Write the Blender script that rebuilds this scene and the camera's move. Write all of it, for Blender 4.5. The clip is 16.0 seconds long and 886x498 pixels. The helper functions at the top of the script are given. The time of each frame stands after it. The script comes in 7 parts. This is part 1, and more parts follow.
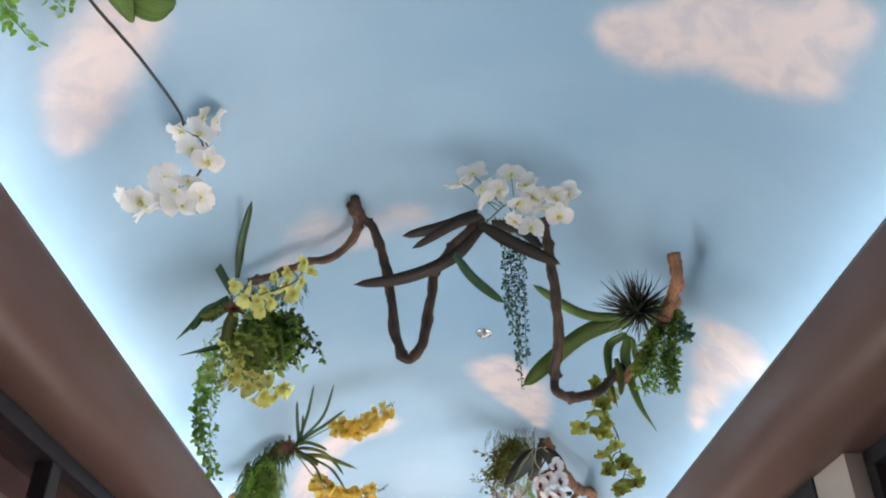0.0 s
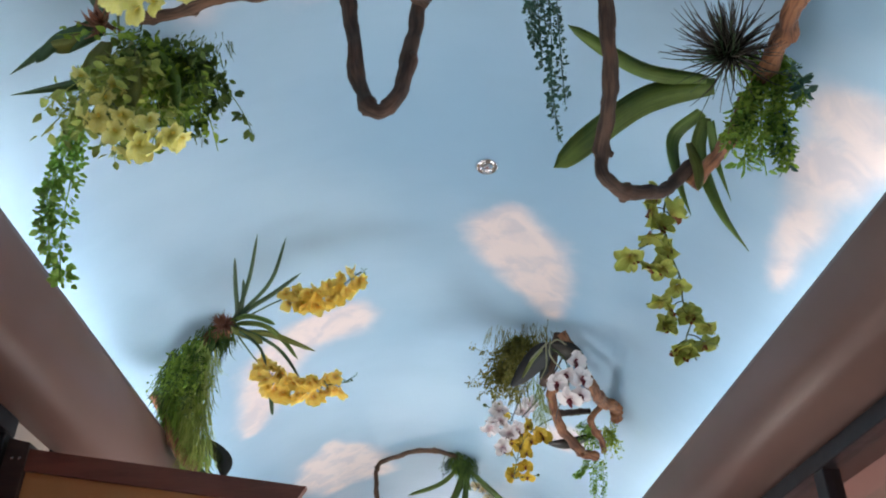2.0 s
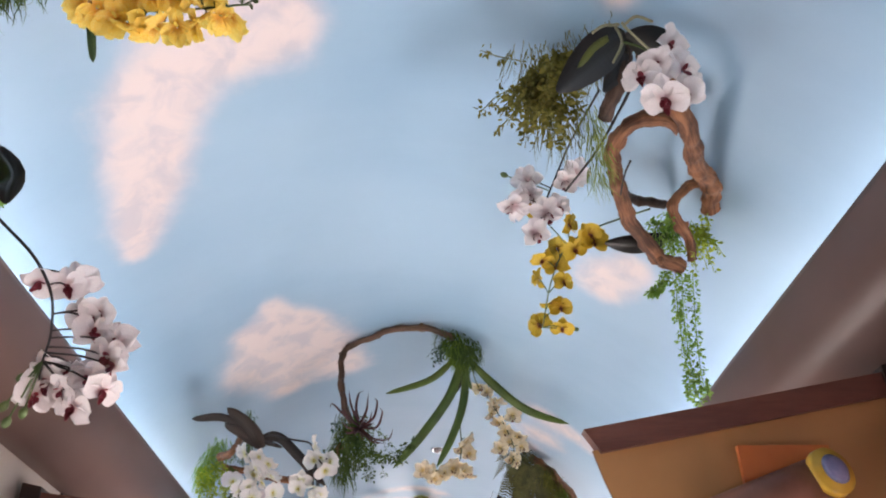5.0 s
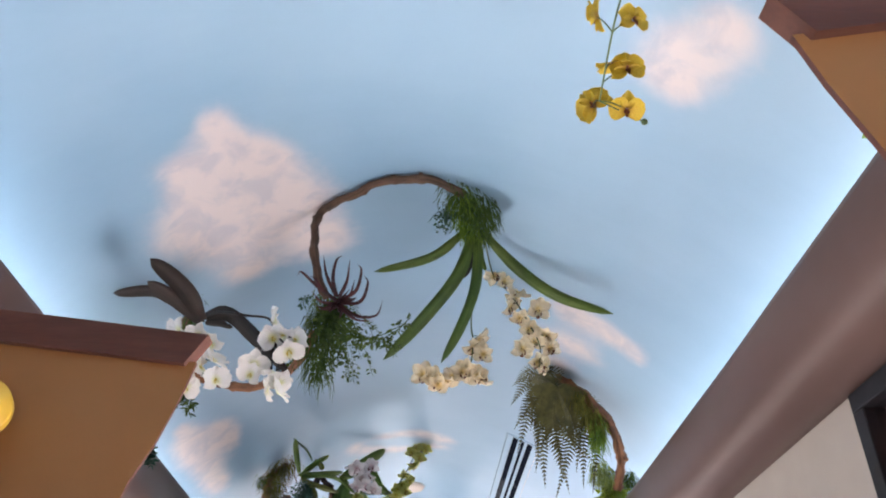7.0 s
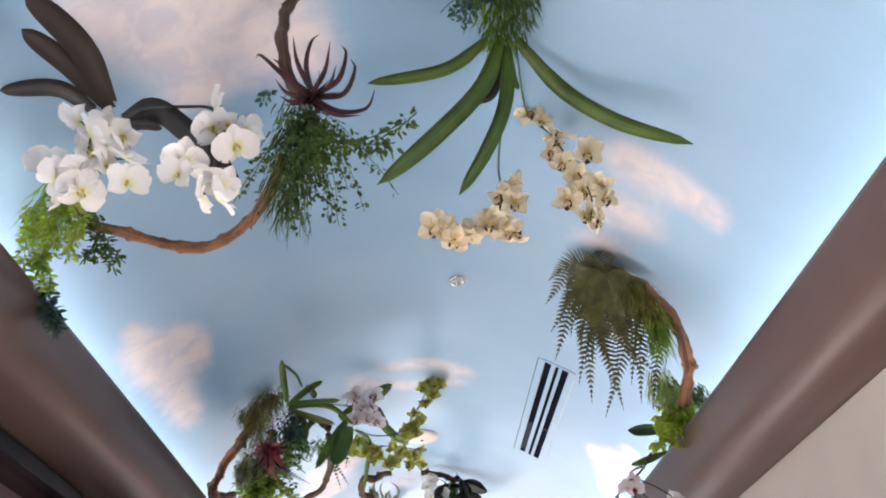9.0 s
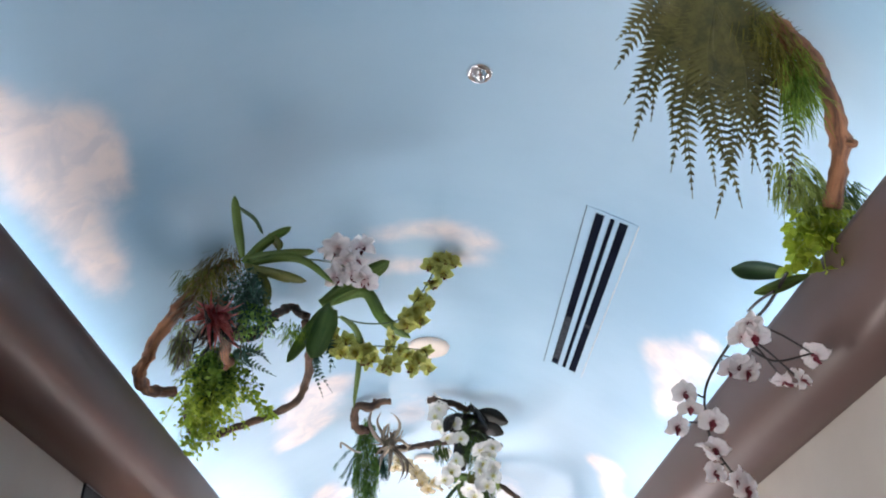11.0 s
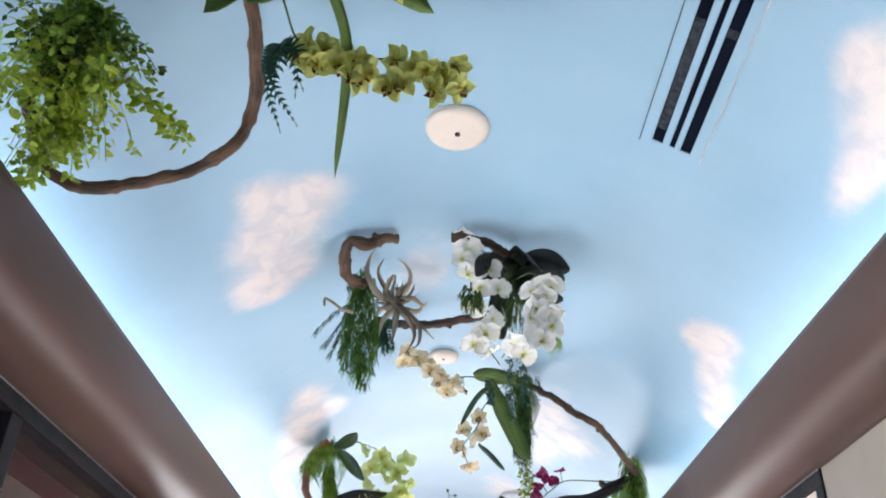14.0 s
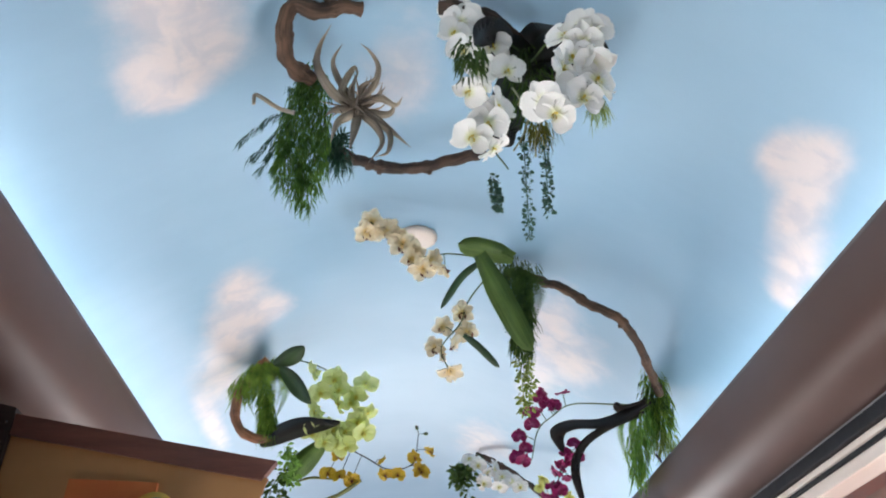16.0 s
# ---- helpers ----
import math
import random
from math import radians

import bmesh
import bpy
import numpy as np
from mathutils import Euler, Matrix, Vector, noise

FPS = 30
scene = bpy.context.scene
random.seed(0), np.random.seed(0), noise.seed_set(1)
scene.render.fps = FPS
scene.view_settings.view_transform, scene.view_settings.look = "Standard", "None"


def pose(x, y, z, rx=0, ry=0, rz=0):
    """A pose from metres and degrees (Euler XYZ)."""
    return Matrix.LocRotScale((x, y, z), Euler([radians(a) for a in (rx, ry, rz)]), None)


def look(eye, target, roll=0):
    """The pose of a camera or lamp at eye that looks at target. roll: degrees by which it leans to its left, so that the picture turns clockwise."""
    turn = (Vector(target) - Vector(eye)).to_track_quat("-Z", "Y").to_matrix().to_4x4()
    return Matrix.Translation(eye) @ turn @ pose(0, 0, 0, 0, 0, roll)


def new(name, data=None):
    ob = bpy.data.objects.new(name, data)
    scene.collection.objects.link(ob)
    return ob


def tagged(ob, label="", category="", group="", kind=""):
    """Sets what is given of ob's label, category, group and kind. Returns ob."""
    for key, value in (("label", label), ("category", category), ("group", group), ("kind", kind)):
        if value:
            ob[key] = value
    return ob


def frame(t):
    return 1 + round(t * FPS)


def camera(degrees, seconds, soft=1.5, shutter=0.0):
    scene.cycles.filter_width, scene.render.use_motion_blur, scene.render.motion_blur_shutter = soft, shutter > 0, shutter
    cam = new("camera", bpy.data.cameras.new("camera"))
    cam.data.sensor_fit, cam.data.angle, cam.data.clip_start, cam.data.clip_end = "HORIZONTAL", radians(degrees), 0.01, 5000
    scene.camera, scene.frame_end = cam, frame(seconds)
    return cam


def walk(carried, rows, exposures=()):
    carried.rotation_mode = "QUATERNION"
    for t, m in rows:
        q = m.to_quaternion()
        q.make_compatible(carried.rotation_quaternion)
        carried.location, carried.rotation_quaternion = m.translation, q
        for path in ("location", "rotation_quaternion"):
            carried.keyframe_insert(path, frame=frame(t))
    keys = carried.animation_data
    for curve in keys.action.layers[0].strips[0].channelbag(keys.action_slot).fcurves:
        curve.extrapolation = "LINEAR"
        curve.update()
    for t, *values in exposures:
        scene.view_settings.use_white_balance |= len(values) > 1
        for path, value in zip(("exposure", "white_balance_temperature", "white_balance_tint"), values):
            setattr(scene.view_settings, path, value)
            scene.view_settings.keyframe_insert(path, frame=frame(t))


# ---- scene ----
cam = camera(56.1, 16.0, soft=2.0)
METRES, EYE, TILT, LEAN, TURN = 8.0, 1.5, 33.4, 0.0, -0.7
ROWS = [
    (0.0, 0.0, 0.0, 0.0, 0.0, 0.0, -0.0),
    (0.5, 0.001, 0.0272, -0.017, -0.14, -0.28, -0.04),
    (1.0, 0.0011, 0.0535, -0.0338, -0.4, -0.5, -0.13),
    (1.5, 0.0002, 0.0815, -0.0517, -0.69, -0.66, -0.27),
    (2.0, 0.0002, 0.1098, -0.0699, -0.76, -0.82, -0.34),
    (2.5, -0.0003, 0.1379, -0.0876, -0.89, -1.0, -0.44),
    (3.0, -0.0006, 0.1645, -0.1047, -1.15, -1.06, -0.5),
    (3.5, -0.0004, 0.1903, -0.1212, -1.4, -1.05, -0.49),
    (4.0, 0.0003, 0.2166, -0.1384, -1.56, -0.93, -0.33),
    (4.5, 0.0007, 0.2441, -0.1553, -1.61, -0.97, -0.06),
    (5.0, 0.0007, 0.2713, -0.1732, -1.76, -0.94, 0.08),
    (7.5, 0.0025, 0.3952, -0.2571, -1.42, -0.88, 0.15),
    (8.0, 0.0026, 0.4163, -0.2712, -1.13, -0.92, 0.26),
    (8.5, 0.0032, 0.4382, -0.2855, -0.87, -0.97, 0.43),
    (9.0, 0.0033, 0.4607, -0.2999, -0.6, -1.22, 0.41),
    (11.5, 0.001, 0.6012, -0.3913, 0.01, -1.69, 0.16),
    (12.0, -0.0005, 0.6269, -0.4083, -0.06, -1.57, -0.16),
    (12.5, -0.0014, 0.6528, -0.4252, -0.2, -1.29, -0.48),
    (13.0, -0.0035, 0.679, -0.443, -0.21, -0.89, -0.82),
    (13.5, -0.0041, 0.7052, -0.46, 0.78, -1.38, -1.27),
    (14.0, -0.0049, 0.7302, -0.4769, 1.09, -1.44, -1.33),
    (14.5, -0.0063, 0.7551, -0.4928, 0.09, -1.38, -1.71),
    (15.0, -0.0072, 0.7812, -0.5114, -0.51, -1.28, -2.19),
    (15.5, -0.0078, 0.8077, -0.53, -0.81, -0.95, -2.36),
    (16.0, -0.0091, 0.8349, -0.5496, -1.33, -0.55, -2.69),
]
walk(cam, [(t, pose(-0.053, 0, EYE, TILT, LEAN, TURN) @ pose(METRES * x, METRES * y, METRES * z, 90 + pitch, roll, yaw)) for t, x, y, z, yaw, pitch, roll in ROWS],
     [(0, 0.06, 6560, 10), (0.8, 0.0, 6520, 10), (2.2, -0.05, 6470, 9), (3.0, -0.05, 6500, 11), (3.6, -0.04, 6800, 18), (5.0, -0.06, 6820, 19), (7.5, 0.06, 6500, 16), (9.0, 0.22, 6600, 16), (11.5, 0.2, 6340, 11), (13.5, 0.14, 6300, 10), (15.5, -0.04, 6130, 6), (16, -0.1, 6280, 8)])

# ---- light ----
world = bpy.data.worlds.new("world")
scene.world = world
world.use_nodes = True
wn = world.node_tree
sky = wn.nodes.new("ShaderNodeTexSky")
sky.sky_type, sky.sun_disc = "NISHITA", False
sky.sun_elevation, sky.sun_rotation = radians(47.1), radians(247.4)
wn.nodes["Background"].inputs["Strength"].default_value = 0.15
wn.links.new(sky.outputs[0], wn.nodes["Background"].inputs[0])
sun = new("sun", bpy.data.lights.new("sun", "SUN"))
sun.data.energy, sun.data.angle, sun.data.color = 5.0, radians(0.6), (1.0, 0.95, 0.88)
sun.matrix_world = look((0, 0, 14), (12, 5, 0))


def area(name, eye, target, sx, sy, watts, colour, spread=180):
    """A rectangular lamp: daylight in an opening, or a strip of diodes."""
    lamp = new(name, bpy.data.lights.new(name, "AREA"))
    lamp.data.shape, lamp.data.size, lamp.data.size_y = "RECTANGLE", sx, sy
    lamp.data.energy, lamp.data.color, lamp.data.spread = watts, colour, radians(spread)
    lamp.matrix_world = look(eye, target)
    return lamp


# ---- materials ----
def nodes_of(name):
    m = bpy.data.materials.new(name)
    m.use_nodes = True
    return m, m.node_tree.nodes, m.node_tree.links, m.node_tree.nodes["Principled BSDF"]


def math_node(nt, op, a, b=None, c=None, clamp=False):
    n = nt.nodes.new("ShaderNodeMath")
    n.operation, n.use_clamp = op, clamp
    for i, v in enumerate((a, b, c)):
        if v is None:
            continue
        if isinstance(v, (int, float)):
            n.inputs[i].default_value = v
        else:
            nt.links.new(v, n.inputs[i])
    return n.outputs[0]


def mix_colour(nt, fac, a, b):
    n = nt.nodes.new("ShaderNodeMix")
    n.data_type = "RGBA"
    for i, v in ((0, fac), (6, a), (7, b)):
        if isinstance(v, (int, float)):
            n.inputs[i].default_value = v
        elif isinstance(v, tuple):
            n.inputs[i].default_value = (*v, 1) if len(v) == 3 else v
        else:
            nt.links.new(v, n.inputs[i])
    return n.outputs[2]


def noise_node(nt, scale, detail=3, rough=0.55, vector=None, distortion=0.0):
    n = nt.nodes.new("ShaderNodeTexNoise")
    n.inputs["Scale"].default_value, n.inputs["Detail"].default_value = scale, detail
    n.inputs["Roughness"].default_value, n.inputs["Distortion"].default_value = rough, distortion
    if vector is not None:
        nt.links.new(vector, n.inputs["Vector"])
    return n


def ramp(nt, value, lo, hi, smooth=True):
    n = nt.nodes.new("ShaderNodeMapRange")
    n.interpolation_type = "SMOOTHSTEP" if smooth else "LINEAR"
    n.inputs["From Min"].default_value, n.inputs["From Max"].default_value = lo, hi
    nt.links.new(value, n.inputs["Value"])
    return n.outputs[0]


def surface(name, dark, light, scale=8.0, rough=0.5, bump=0.0, bump_scale=60.0, fine=0.15, trans=0.0, per_object=0.0, stretch=(1, 1, 1), throat=None):
    """A two-scale mottled material in object space; throat: the tint towards a flower's middle."""
    m, n, l, p = nodes_of(name)
    nt = m.node_tree
    tc = n.new("ShaderNodeTexCoord")
    mp = n.new("ShaderNodeMapping")
    mp.inputs["Scale"].default_value = stretch
    l.new(tc.outputs["Object"], mp.inputs[0])
    big = noise_node(nt, scale, 4, 0.6, mp.outputs[0])
    small = noise_node(nt, scale * 7, 3, 0.6, mp.outputs[0])
    f = math_node(nt, "MULTIPLY_ADD", small.outputs[0], fine * 2, math_node(nt, "SUBTRACT", big.outputs[0], fine))
    f = ramp(nt, f, 0.3, 0.7)
    c = mix_colour(nt, f, dark, light)
    if throat:
        core = n.new("ShaderNodeAttribute")
        core.attribute_name = "core"
        reach = math_node(nt, "MULTIPLY_ADD", small.outputs[0], 0.3, math_node(nt, "SUBTRACT", core.outputs["Fac"], 0.15))
        c = mix_colour(nt, math_node(nt, "MULTIPLY", ramp(nt, reach, 0.42, 0.98), 0.85), c, throat)
    if per_object:
        info = n.new("ShaderNodeObjectInfo")
        hsv = n.new("ShaderNodeHueSaturation")
        l.new(c, hsv.inputs["Color"])
        l.new(math_node(nt, "MULTIPLY_ADD", info.outputs["Random"], per_object, 1 - per_object / 2), hsv.inputs["Value"])
        l.new(math_node(nt, "MULTIPLY_ADD", info.outputs["Random"], per_object * 0.06, 0.5 - per_object * 0.03), hsv.inputs["Hue"])
        c = hsv.outputs[0]
    l.new(c, p.inputs["Base Color"])
    l.new(math_node(nt, "MULTIPLY_ADD", small.outputs[0], 0.25, rough - 0.12, clamp=True), p.inputs["Roughness"])
    if trans:
        tl = n.new("ShaderNodeBsdfTranslucent")
        l.new(c, tl.inputs[0])
        mx = n.new("ShaderNodeMixShader")
        mx.inputs[0].default_value = trans
        l.new(p.outputs[0], mx.inputs[1])
        l.new(tl.outputs[0], mx.inputs[2])
        l.new(mx.outputs[0], n["Material Output"].inputs[0])
    if bump:
        b = n.new("ShaderNodeBump")
        b.inputs["Strength"].default_value, b.inputs["Distance"].default_value = bump, 0.004
        l.new(noise_node(nt, bump_scale, 4, 0.65, mp.outputs[0]).outputs[0], b.inputs["Height"])
        l.new(b.outputs[0], p.inputs["Normal"])
    return m


# painted clouds: strength, then lobes as x, y, half width, half length
CLOUDS = [
    (1, [(0.38, 1.37, 0.05, 0.06), (0.47, 1.38, 0.06, 0.08), (0.55, 1.31, 0.08, 0.08), (0.67, 1.27, 0.07, 0.09), (0.75, 1.20, 0.06, 0.07), (0.77, 1.32, 0.05, 0.05), (0.69, 1.36, 0.05, 0.04), (0.60, 1.23, 0.08, 0.05), (0.78, 1.14, 0.04, 0.04)]),
    (1, [(-0.72, 1.21, 0.07, 0.07), (-0.78, 1.30, 0.07, 0.08), (-0.84, 1.38, 0.05, 0.08), (-0.88, 1.45, 0.03, 0.04)]),
    (0.62, [(-0.43, 2.17, 0.09, 0.10), (-0.14, 2.22, 0.10, 0.07), (-0.55, 2.32, 0.06, 0.06), (-0.30, 2.30, 0.10, 0.08)]),
    (1, [(0.89, 2.39, 0.07, 0.06), (0.90, 2.57, 0.06, 0.10), (0.93, 2.79, 0.04, 0.12), (0.95, 2.98, 0.02, 0.07), (0.96, 2.45, 0.04, 0.09)]),
    (1, [(0.25, 3.27, 0.05, 0.06), (0.20, 3.36, 0.08, 0.07), (0.30, 3.40, 0.10, 0.10), (0.23, 3.50, 0.07, 0.10), (0.36, 3.53, 0.09, 0.11), (0.35, 3.65, 0.07, 0.08), (0.42, 3.70, 0.06, 0.11), (0.45, 3.80, 0.03, 0.04)]),
    (1, [(-0.30, 3.95, 0.06, 0.09), (-0.44, 3.93, 0.11, 0.07), (-0.56, 4.02, 0.11, 0.09), (-0.63, 4.12, 0.09, 0.10), (-0.67, 4.26, 0.08, 0.09), (-0.71, 4.39, 0.07, 0.10), (-0.76, 4.51, 0.05, 0.08), (-0.79, 4.61, 0.03, 0.04), (-0.39, 4.01, 0.09, 0.08)]),
    (1, [(-0.51, 5.24, 0.04, 0.05), (-0.50, 5.37, 0.07, 0.09), (-0.41, 5.45, 0.06, 0.08), (-0.61, 5.39, 0.05, 0.08), (-0.57, 5.53, 0.10, 0.11), (-0.43, 5.60, 0.10, 0.12), (-0.34, 5.72, 0.10, 0.14), (-0.65, 5.64, 0.08, 0.08), (-0.53, 5.78, 0.11, 0.11), (-0.29, 5.90, 0.09, 0.10), (-0.53, 5.95, 0.07, 0.06)]),
    (0.9, [(0.64, 4.90, 0.08, 0.08), (0.63, 4.99, 0.06, 0.06), (0.69, 4.81, 0.05, 0.07)]),
    (0.8, [(0.58, 6.18, 0.06, 0.07), (0.66, 6.22, 0.08, 0.07), (0.76, 6.23, 0.06, 0.05), (0.82, 6.27, 0.03, 0.04), (0.62, 6.43, 0.11, 0.09), (0.59, 6.62, 0.08, 0.06)]),
    (1, [(-0.91, 6.80, 0.02, 0.04), (-0.91, 6.95, 0.05, 0.12), (-0.84, 7.04, 0.07, 0.12), (-0.79, 7.15, 0.03, 0.11), (-0.90, 7.21, 0.06, 0.16), (-0.91, 7.49, 0.04, 0.14)]),
    (0.72, [(-0.12, 7.89, 0.07, 0.05), (-0.01, 7.87, 0.08, 0.05), (0.09, 7.88, 0.08, 0.05), (0.19, 7.93, 0.07, 0.05), (0.14, 8.05, 0.08, 0.05), (-0.22, 8.08, 0.07, 0.06), (-0.07, 8.12, 0.09, 0.06), (-0.29, 8.00, 0.05, 0.08)]),
    (1, [(0.93, 7.96, 0.03, 0.04), (0.92, 8.12, 0.06, 0.08), (0.83, 8.22, 0.04, 0.08), (0.91, 8.32, 0.05, 0.12), (0.93, 8.52, 0.03, 0.11)]),
    (1, [(0.83, 9.50, 0.04, 0.07), (0.89, 9.44, 0.04, 0.07), (0.91, 9.62, 0.04, 0.12), (0.97, 9.78, 0.04, 0.10), (0.99, 9.92, 0.03, 0.04)]),
    (0.95, [(-0.58, 9.02, 0.05, 0.09), (-0.45, 9.05, 0.09, 0.09), (-0.52, 9.17, 0.12, 0.10), (-0.59, 9.28, 0.09, 0.11), (-0.55, 9.43, 0.08, 0.08), (-0.67, 9.46, 0.06, 0.08), (-0.64, 9.55, 0.06, 0.04)]),
    (0.95, [(-0.62, 10.51, 0.07, 0.10), (-0.56, 10.71, 0.08, 0.09), (-0.68, 10.80, 0.07, 0.17), (-0.76, 11.10, 0.06, 0.19), (-0.85, 11.42, 0.03, 0.27)]),
    (0.75, [(0.50, 10.83, 0.11, 0.27), (0.61, 10.98, 0.11, 0.18), (0.52, 11.31, 0.06, 0.22), (0.39, 12.22, 0.13, 0.25)]),
    (0.5, [(-0.12, 9.66, 0.09, 0.20), (-0.05, 9.58, 0.06, 0.14)]),
]


def cloud_cover(x, y):
    """How far the painted clouds reach at each place, 0 to 1; the lobes of a cloud melt into one another."""
    clear = np.ones_like(x)
    for strength, lobes in CLOUDS:
        gap = np.ones_like(x)
        for cx, cy, hx, hy in lobes:
            gap *= 1 - 0.96 * np.exp(-0.60 * (((x - cx) / hx) ** 2 + ((y - cy) / hy) ** 2))
        clear *= 1 - strength * (1 - gap)
    return 1 - clear


def sky_paint():
    m, n, l, p = nodes_of("painted_sky")
    nt = m.node_tree
    pos = n.new("ShaderNodeNewGeometry").outputs["Position"]
    at = n.new("ShaderNodeAttribute")
    at.attribute_name = "cloud"
    puff = noise_node(nt, 7.0, 5, 0.6, pos, 0.3)
    wisp = noise_node(nt, 22.0, 4, 0.6, pos, 0.4)
    f = math_node(nt, "MULTIPLY_ADD", puff.outputs[0], 0.56, math_node(nt, "SUBTRACT", at.outputs["Fac"], 0.28))
    f = math_node(nt, "MULTIPLY_ADD", wisp.outputs[0], 0.12, math_node(nt, "SUBTRACT", f, 0.06))
    body = ramp(nt, f, 0.16, 0.88)
    tone = noise_node(nt, 0.9, 3, 0.5, pos)
    sweep_ = n.new("ShaderNodeMapping")
    sweep_.inputs["Scale"].default_value = (1.2, 5.0, 1.0)
    l.new(pos, sweep_.inputs[0])
    brush = noise_node(nt, 3.0, 5, 0.6, sweep_.outputs[0], 0.5)
    fine = noise_node(nt, 60, 3, 0.6, pos)
    mottle = math_node(nt, "MULTIPLY_ADD", brush.outputs[0], 0.10, math_node(nt, "SUBTRACT", tone.outputs[0], 0.05))
    blue = mix_colour(nt, ramp(nt, mottle, 0.3, 0.7), (0.243, 0.408, 0.566), (0.333, 0.502, 0.655))
    shade = noise_node(nt, 10.0, 4, 0.55, pos, 0.6)
    white = mix_colour(nt, ramp(nt, shade.outputs[0], 0.34, 0.60), (0.60, 0.56, 0.60), (0.765, 0.665, 0.655))
    c = mix_colour(nt, math_node(nt, "MULTIPLY", body, 0.94), blue, white)
    l.new(c, p.inputs["Base Color"])
    l.new(math_node(nt, "MULTIPLY_ADD", fine.outputs[0], 0.12, 0.33), p.inputs["Roughness"])
    # trowel and brush marks across the vault, seen in the sheen
    b = n.new("ShaderNodeBump")
    b.inputs["Strength"].default_value, b.inputs["Distance"].default_value = 0.07, 0.003
    l.new(math_node(nt, "ADD", brush.outputs[0], noise_node(nt, 14, 4, 0.6, pos).outputs[0]), b.inputs["Height"])
    l.new(b.outputs[0], p.inputs["Normal"])
    return m


SKY = sky_paint()
SATIN = surface("satin_taupe_paint", (0.088, 0.053, 0.046), (0.103, 0.064, 0.056), 1.5, 0.30, 0.0, 18, 0.05)
SATIN.node_tree.links.remove(SATIN.node_tree.nodes["Principled BSDF"].inputs["Roughness"].links[0])
SATIN.node_tree.nodes["Principled BSDF"].inputs["Roughness"].default_value = 0.31
SATIN.node_tree.nodes["Principled BSDF"].inputs["Specular IOR Level"].default_value = 0.38
CREAM = surface("cream_wall_paint", (0.29, 0.255, 0.225), (0.335, 0.295, 0.262), 2.0, 0.6, 0.1, 80, 0.06)
CHARCOAL = surface("charcoal_metal", (0.010, 0.010, 0.012), (0.018, 0.018, 0.022), 5, 0.5, 0.05, 80)
CHARCOAL.node_tree.nodes["Principled BSDF"].inputs["Specular IOR Level"].default_value = 0.2
RED_WOOD = surface("red_brown_wood", (0.105, 0.037, 0.026), (0.155, 0.057, 0.038), 6, 0.5, 0.15, 40, 0.2, stretch=(1, 8, 8))
TAN = surface("tan_board", (0.37, 0.19, 0.07), (0.44, 0.23, 0.088), 3, 0.55, 0.06, 70, 0.08)
ORANGE = surface("orange_board", (0.50, 0.13, 0.035), (0.58, 0.18, 0.05), 5, 0.5, 0.06, 70, 0.1)
YELLOW_RING = surface("yellow_enamel", (0.55, 0.33, 0.03), (0.68, 0.44, 0.06), 9, 0.35)
TUBE_BROWN = surface("brown_enamel", (0.16, 0.07, 0.05), (0.22, 0.10, 0.07), 9, 0.4)
LENS_BLUE = surface("blue_lens", (0.14, 0.17, 0.36), (0.30, 0.33, 0.55), 12, 0.12)
FLOOR_M = surface("brown_stone_floor", (0.13, 0.09, 0.07), (0.20, 0.145, 0.115), 3, 0.4, 0.1, 50)
GROUND_M = surface("terracotta_paving", (0.52, 0.27, 0.21), (0.66, 0.38, 0.31), 0.6, 0.8, 0.2, 20)
PLASTIC = surface("white_plastic", (0.74, 0.63, 0.56), (0.80, 0.69, 0.62), 6, 0.4)
# slot black: the shade of their missing depth put into the colour
BLACK = surface("black_slot_shade", (0.003, 0.005, 0.012), (0.006, 0.009, 0.02), 6, 0.95)
BLACK.node_tree.nodes["Principled BSDF"].inputs["Specular IOR Level"].default_value = 0.05
CHROME, _n, _l, _p = nodes_of("chrome")
_p.inputs["Base Color"].default_value, _p.inputs["Metallic"].default_value, _p.inputs["Roughness"].default_value = (0.7, 0.7, 0.72, 1), 1.0, 0.16
STEEL = surface("pale_grey_metal", (0.20, 0.20, 0.21), (0.28, 0.28, 0.29), 8, 0.45)
DARK_WOOD = surface("dark_brown_wood", (0.020, 0.010, 0.008), (0.035, 0.018, 0.014), 6, 0.6, 0.1, 40, 0.2, stretch=(1, 8, 8))
GLASS, _n, _l, _p = nodes_of("window_glass")
_p.inputs["Base Color"].default_value, _p.inputs["Roughness"].default_value, _p.inputs["Transmission Weight"].default_value = (0.9, 0.9, 0.9, 1), 0.02, 1.0
_p.inputs["IOR"].default_value = 1.05


# ---- mesh helpers ----
def part(name, bm, material, parent=None, label="", smooth=True):
    """Links a bmesh as one mesh object under a thing or a part."""
    me = bpy.data.meshes.new(name)
    bm.to_mesh(me)
    bm.free()
    for mat in (material if isinstance(material, (list, tuple)) else [material]):
        me.materials.append(mat)
    if smooth:
        me.polygons.foreach_set("use_smooth", [True] * len(me.polygons))
    ob = new(name, me)
    ob.parent = parent
    if label:
        tagged(ob, label)
    return ob


def raw(name, verts, faces, material, parent=None, label="", smooth=True, slots=None):
    me = bpy.data.meshes.new(name)
    me.from_pydata([tuple(v) for v in verts], [], faces)
    for mat in (material if isinstance(material, (list, tuple)) else [material]):
        me.materials.append(mat)
    if slots is not None:
        me.polygons.foreach_set("material_index", slots)
    if smooth:
        me.polygons.foreach_set("use_smooth", [True] * len(me.polygons))
    ob = new(name, me)
    ob.parent = parent
    if label:
        tagged(ob, label)
    return ob


